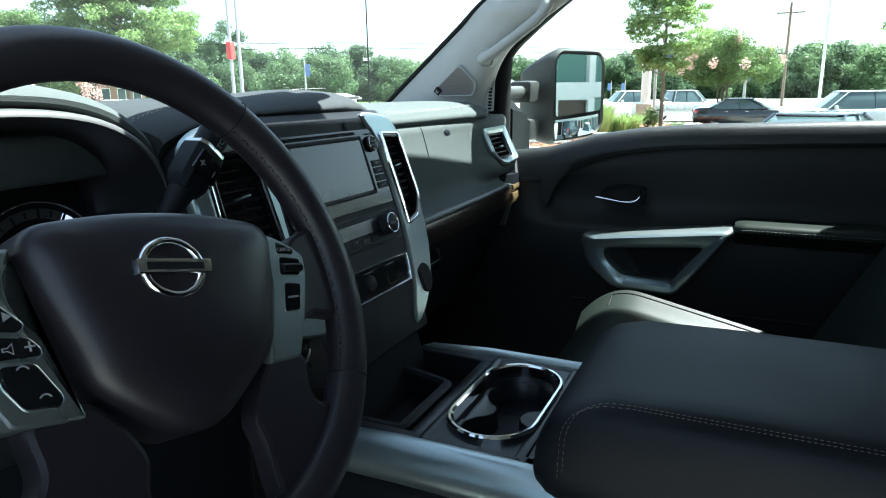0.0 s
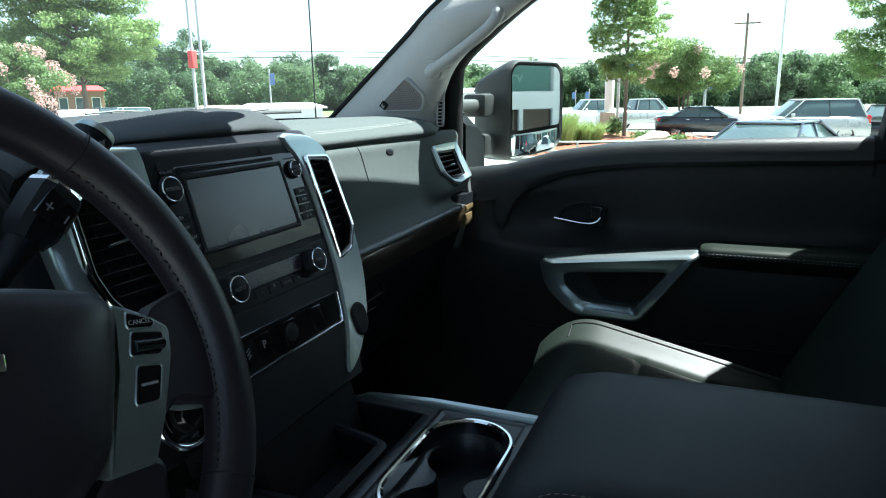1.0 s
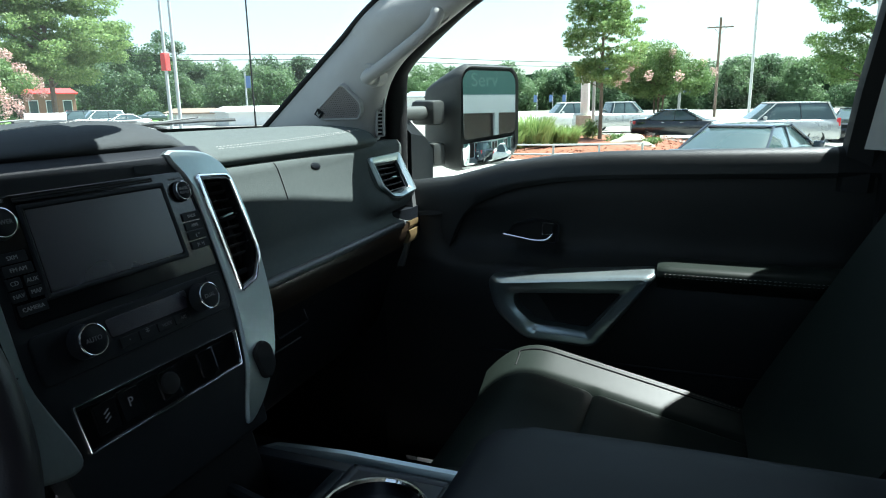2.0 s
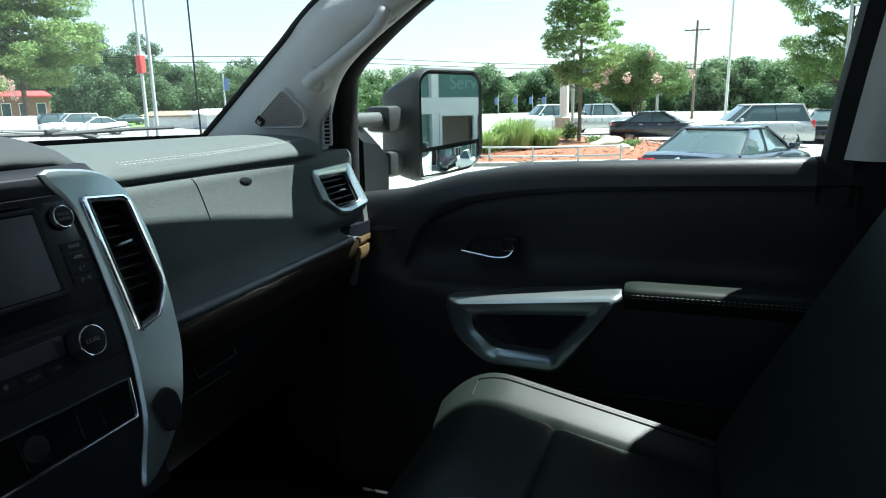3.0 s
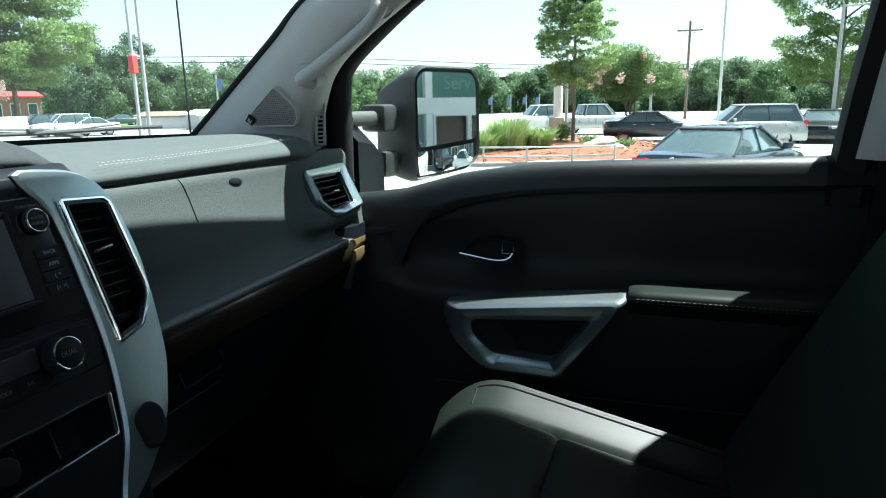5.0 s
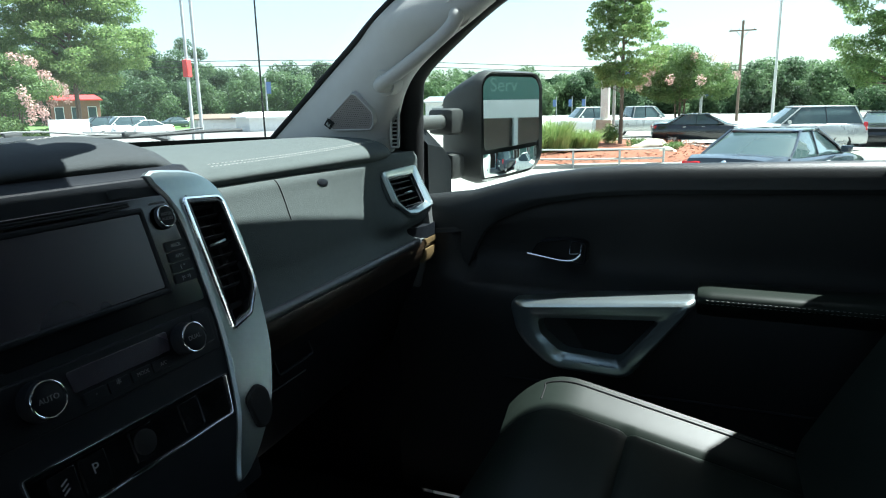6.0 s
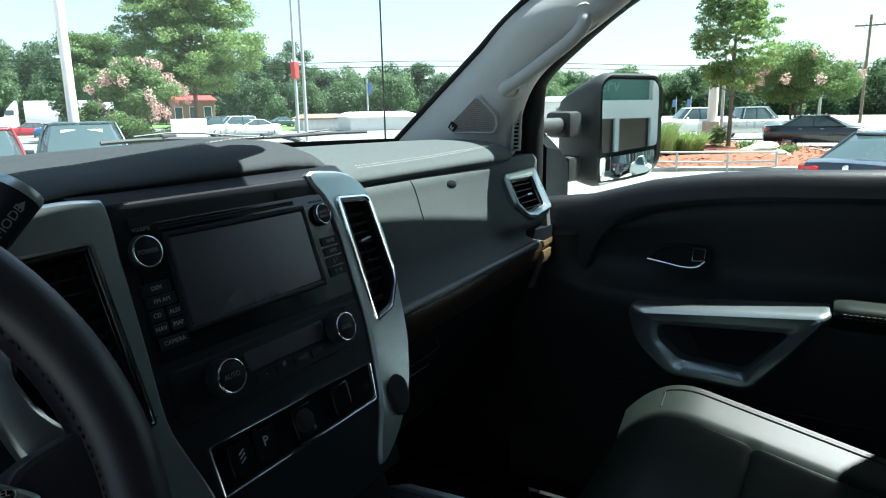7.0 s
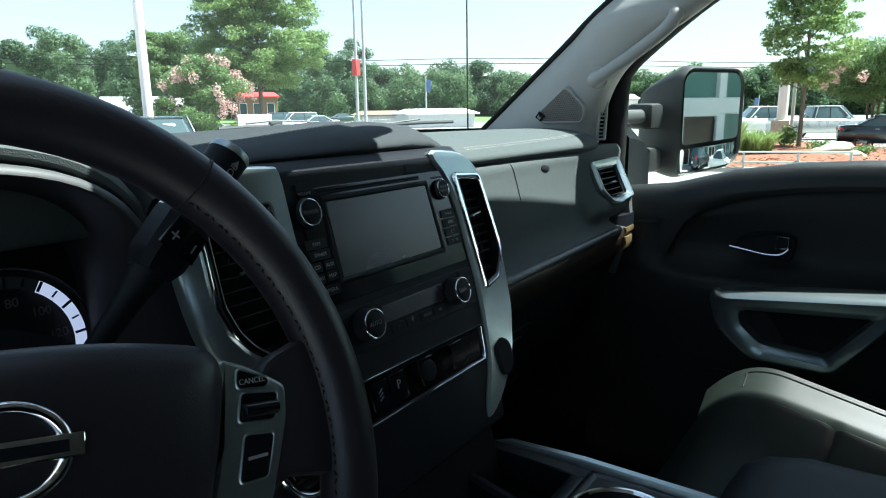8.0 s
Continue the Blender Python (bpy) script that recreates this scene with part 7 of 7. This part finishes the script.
# buildings and traffic
def block(name, label, az, d, w, dep, h, wall, roof, turn=0.0, openings=3):
    t = thing(name, label, "building", polar(az, d))
    m = Matrix.Translation(polar(az, d)) @ Matrix.Rotation(radians(az + turn), 4, "Z")
    part("wall", rbox(dep, w, h, 0.02, 1, m @ Matrix.Translation((0, 0, h / 2))), wall, t)
    part("roof", loft([[tuple(m @ Vector((sx * (dep / 2 + 0.4), sy * (w / 2 + 0.4), h))) for sx, sy in ((-1, -1), (1, -1), (1, 1), (-1, 1))], [tuple(m @ Vector((sx * (dep / 2 + 0.4), sy * (w / 2 + 0.4), h + 0.15))) for sx, sy in ((-1, -1), (1, -1), (1, 1), (-1, 1))], [tuple(m @ Vector((sx * 0.3, sy * (w / 2 - 0.4), h + 0.25 * dep * 0.5))) for sx, sy in ((-1, -1), (1, -1), (1, 1), (-1, 1))]]), roof, t)
    for k in range(openings):
        y = -w / 2 + (k + 0.5) * w / openings
        win = part("window", rbox(0.08, w / openings * 0.5, h * 0.42, 0.02, 1, m @ Matrix.Translation((-dep / 2 - 0.01, y, h * 0.55))), CARGLASS, t)
        part("window_frame", bezel([(-w / openings * 0.28, -h * 0.24), (w / openings * 0.28, -h * 0.24), (w / openings * 0.28, h * 0.24), (-w / openings * 0.28, h * 0.24)], 0.08, 0, 0.06, m @ Matrix.Translation((-dep / 2 - 0.03, y, h * 0.55)) @ frame_of((0, 0, 0), (0, -1, 0), (0, 0, 1)), 0.01), STUCCO, win)
    return t


block("shop_building", "small brown shop with a red roof", 50.9, 112, 6.2, 7, 4.0, BRICK, REDPAINT)
block("low_building", "long low plain white building", 36.2, 74, 7.5, 5, 1.35, STUCCO, STUCCO, 18, 0)
block("low_building", "low building with a brown sloping roof", 41.0, 80, 5.0, 5, 1.2, STUCCO, TIMBER, 12, 0)
block("shed_building", "pale blue-white shed beyond the lot", 21.5, 80, 6, 6, 2.6, STUCCO, PAINTS["silver"], 0, 2)
t = thing("semi_truck", "white semi truck with a box trailer", "truck", polar(60.9, 92))
m = Matrix.Translation(polar(60.9, 92)) @ Matrix.Rotation(radians(150), 4, "Z")
part("cab", loft([[tuple(m @ Vector((x, s * 1.2, z))) for x, z in ((3.2, 0.6), (5.6, 0.6), (5.7, 1.9), (4.6, 2.1), (4.2, 3.0), (3.4, 3.9), (3.2, 3.9))] for s in (-1, 1)]), PAINTS["white"], t)
part("trailer", rbox(9.5, 2.4, 2.7, 0.05, 2, m @ Matrix.Translation((-2.2, 0, 2.5))), PAINTS["white"], t)
part("cab_window", rbox(0.9, 2.44, 0.6, 0.04, 1, m @ Matrix.Translation((4.0, 0, 2.55))), CARGLASS, t)
for x in (-6, -5, 2.2, 3.2, 5.0):
    part("wheel", tube([tuple(m @ Vector((x, -1.25, 0.5))), tuple(m @ Vector((x, 1.25, 0.5)))], 0.5, 16), TYRE, t)
t = thing("sign_board", "blank back of a pale roadside sign board", "sign", polar(52.2, 21))
m = Matrix.Translation(polar(52.2, 21)) @ Matrix.Rotation(radians(52), 4, "Z")
part("board", rbox(0.05, 1.0, 1.0, 0.01, 1, m @ Matrix.Translation((0, 0, 1.38))), PAPER, t)
for s in (-1, 1):
    part("leg", rbox(0.06, 0.06, 1.2, 0.005, 1, m @ Matrix.Translation((0.05, s * 0.42, 0.6))), POLE, t)

car("sedan", "navy", polar(-4.9, 14.7), -27, "dark blue-grey sedan parked with its tail to the lane")
car("sedan", "black", polar(1.0, 35.5), -82, "black sedan parked beyond the planting bed")
car("pickup", "silver", polar(5.8, 43), -62, "silver pickup parked at the far kerb")
car("pickup", "white", polar(9.9, 45), 118, "white pickup parked by the grass")
car("suv", "silver", polar(-5.8, 31), 100, "silver sport utility vehicle parked behind the sedan")
car("sedan", "black", polar(-11.3, 36), 165, "black sedan parked in the far row")
car("sedan", "blue", polar(-14.0, 40), 165, "blue sedan parked in the far row")
car("pickup", "teal", polar(60.2, 17.2), 240, "dark green pickup with a green price sticker", sticker=True)
car("suv", "red", polar(67.0, 16.5), 244, "red sport utility vehicle parked in the row")
car("sedan", "red", polar(62.4, 78), 150, "red sedan on the road")
car("pickup", "blue", polar(59.8, 66), 150, "blue pickup on the road")
car("suv", "white", polar(48.2, 62), 150, "white sport utility vehicle on the road")
car("sedan", "white", polar(46.6, 62), 150, "white sedan on the road")
car("suv", "black", polar(49.8, 64), 150, "black sport utility vehicle on the road")
car("sedan", "teal", polar(44.2, 100), 150, "dark green car on the far drive")

# dealership front, seen in the towing mirror
shop = thing("showroom", "white showroom front with tall teal glazing", "building", (6, -9, GROUND))
WX = Matrix.Translation((7.0, -14.3, GROUND)) @ Matrix.Rotation(radians(-12), 4, "Z")
part("fascia", rbox(44, 0.4, 1.8, 0.02, 1, WX @ Matrix.Translation((10, -0.35, 6.9))), STUCCO, shop)
part("back_wall", rbox(44, 0.3, 7.6, 0.02, 1, WX @ Matrix.Translation((10, -6.0, 3.8))), BRICK, shop)
part("side_wall", rbox(0.4, 6.0, 7.6, 0.02, 1, WX @ Matrix.Translation((32, -3.0, 3.8))), STUCCO, shop)
part("roof_slab", rbox(44.5, 7.0, 0.3, 0.02, 1, WX @ Matrix.Translation((10, -3.0, 7.9))), STUCCO, shop)
part("transom", rbox(44, 0.30, 0.42, 0.02, 1, WX @ Matrix.Translation((10, -0.1, 1.97))), STUCCO, shop)
SIGNTEAL = mat("pale_teal_lettering", (0.15, 0.26, 0.24), 0.3, var=0.05)
for k in range(7):
    # a pair of doors and a glazed bay, between broad posts
    x = -12.93 + 6.29 * k
    for w in (0.0, 2.48):
        part("post", rbox(0.22, 0.28, 6.1, 0.01, 1, WX @ Matrix.Translation((x + w, -0.1, 3.05))), STUCCO, shop)
    for d in (0.17, 1.31):
        part("door_frame", bezel([(d - 0.05, 0.0), (d + 1.10, 0.0), (d + 1.10, 1.78), (d - 0.05, 1.78)], 0.07, -0.05, 0.03, WX @ Matrix.Translation((x, 0.0, 0.0)) @ frame_of((0, 0, 0), (1, 0, 0), (0, 0, 1)), 0.01), STUCCO, shop)
        part("door_pane", rbox(1.05, 0.03, 1.74, 0.005, 1, WX @ Matrix.Translation((x + d + 0.525, -0.08, 0.88))), DOORGLASS, shop)
    part("upper_pane", rbox(2.26, 0.04, 4.0, 0.005, 1, WX @ Matrix.Translation((x + 1.24, -0.12, 4.1))), TEALGLASS, shop)
    for d in (2.59, 4.44):
        part("lower_pane", rbox(1.84, 0.04, 1.75, 0.005, 1, WX @ Matrix.Translation((x + d + 0.92, -0.12, 0.88))), TEALGLASS, shop)
        part("upper_pane", rbox(1.84, 0.04, 4.0, 0.005, 1, WX @ Matrix.Translation((x + d + 0.92, -0.12, 4.1))), TEALGLASS, shop)
text_part("Serv", 0.50, WX @ Matrix.Translation((0.62, -0.085, 2.55)) @ frame_of((0, 0, 0), (1, 0, 0), (0, 0, 1)), SIGNTEAL, shop, "sign_lettering")
car("suv", "navy", Vector((4.1, -11.3, GROUND)), -38, "dark grey sport utility vehicle parked by the showroom")
car("sedan", "white", Vector((7.3, -8.0, GROUND)), 50, "white sedan parked before the showroom")
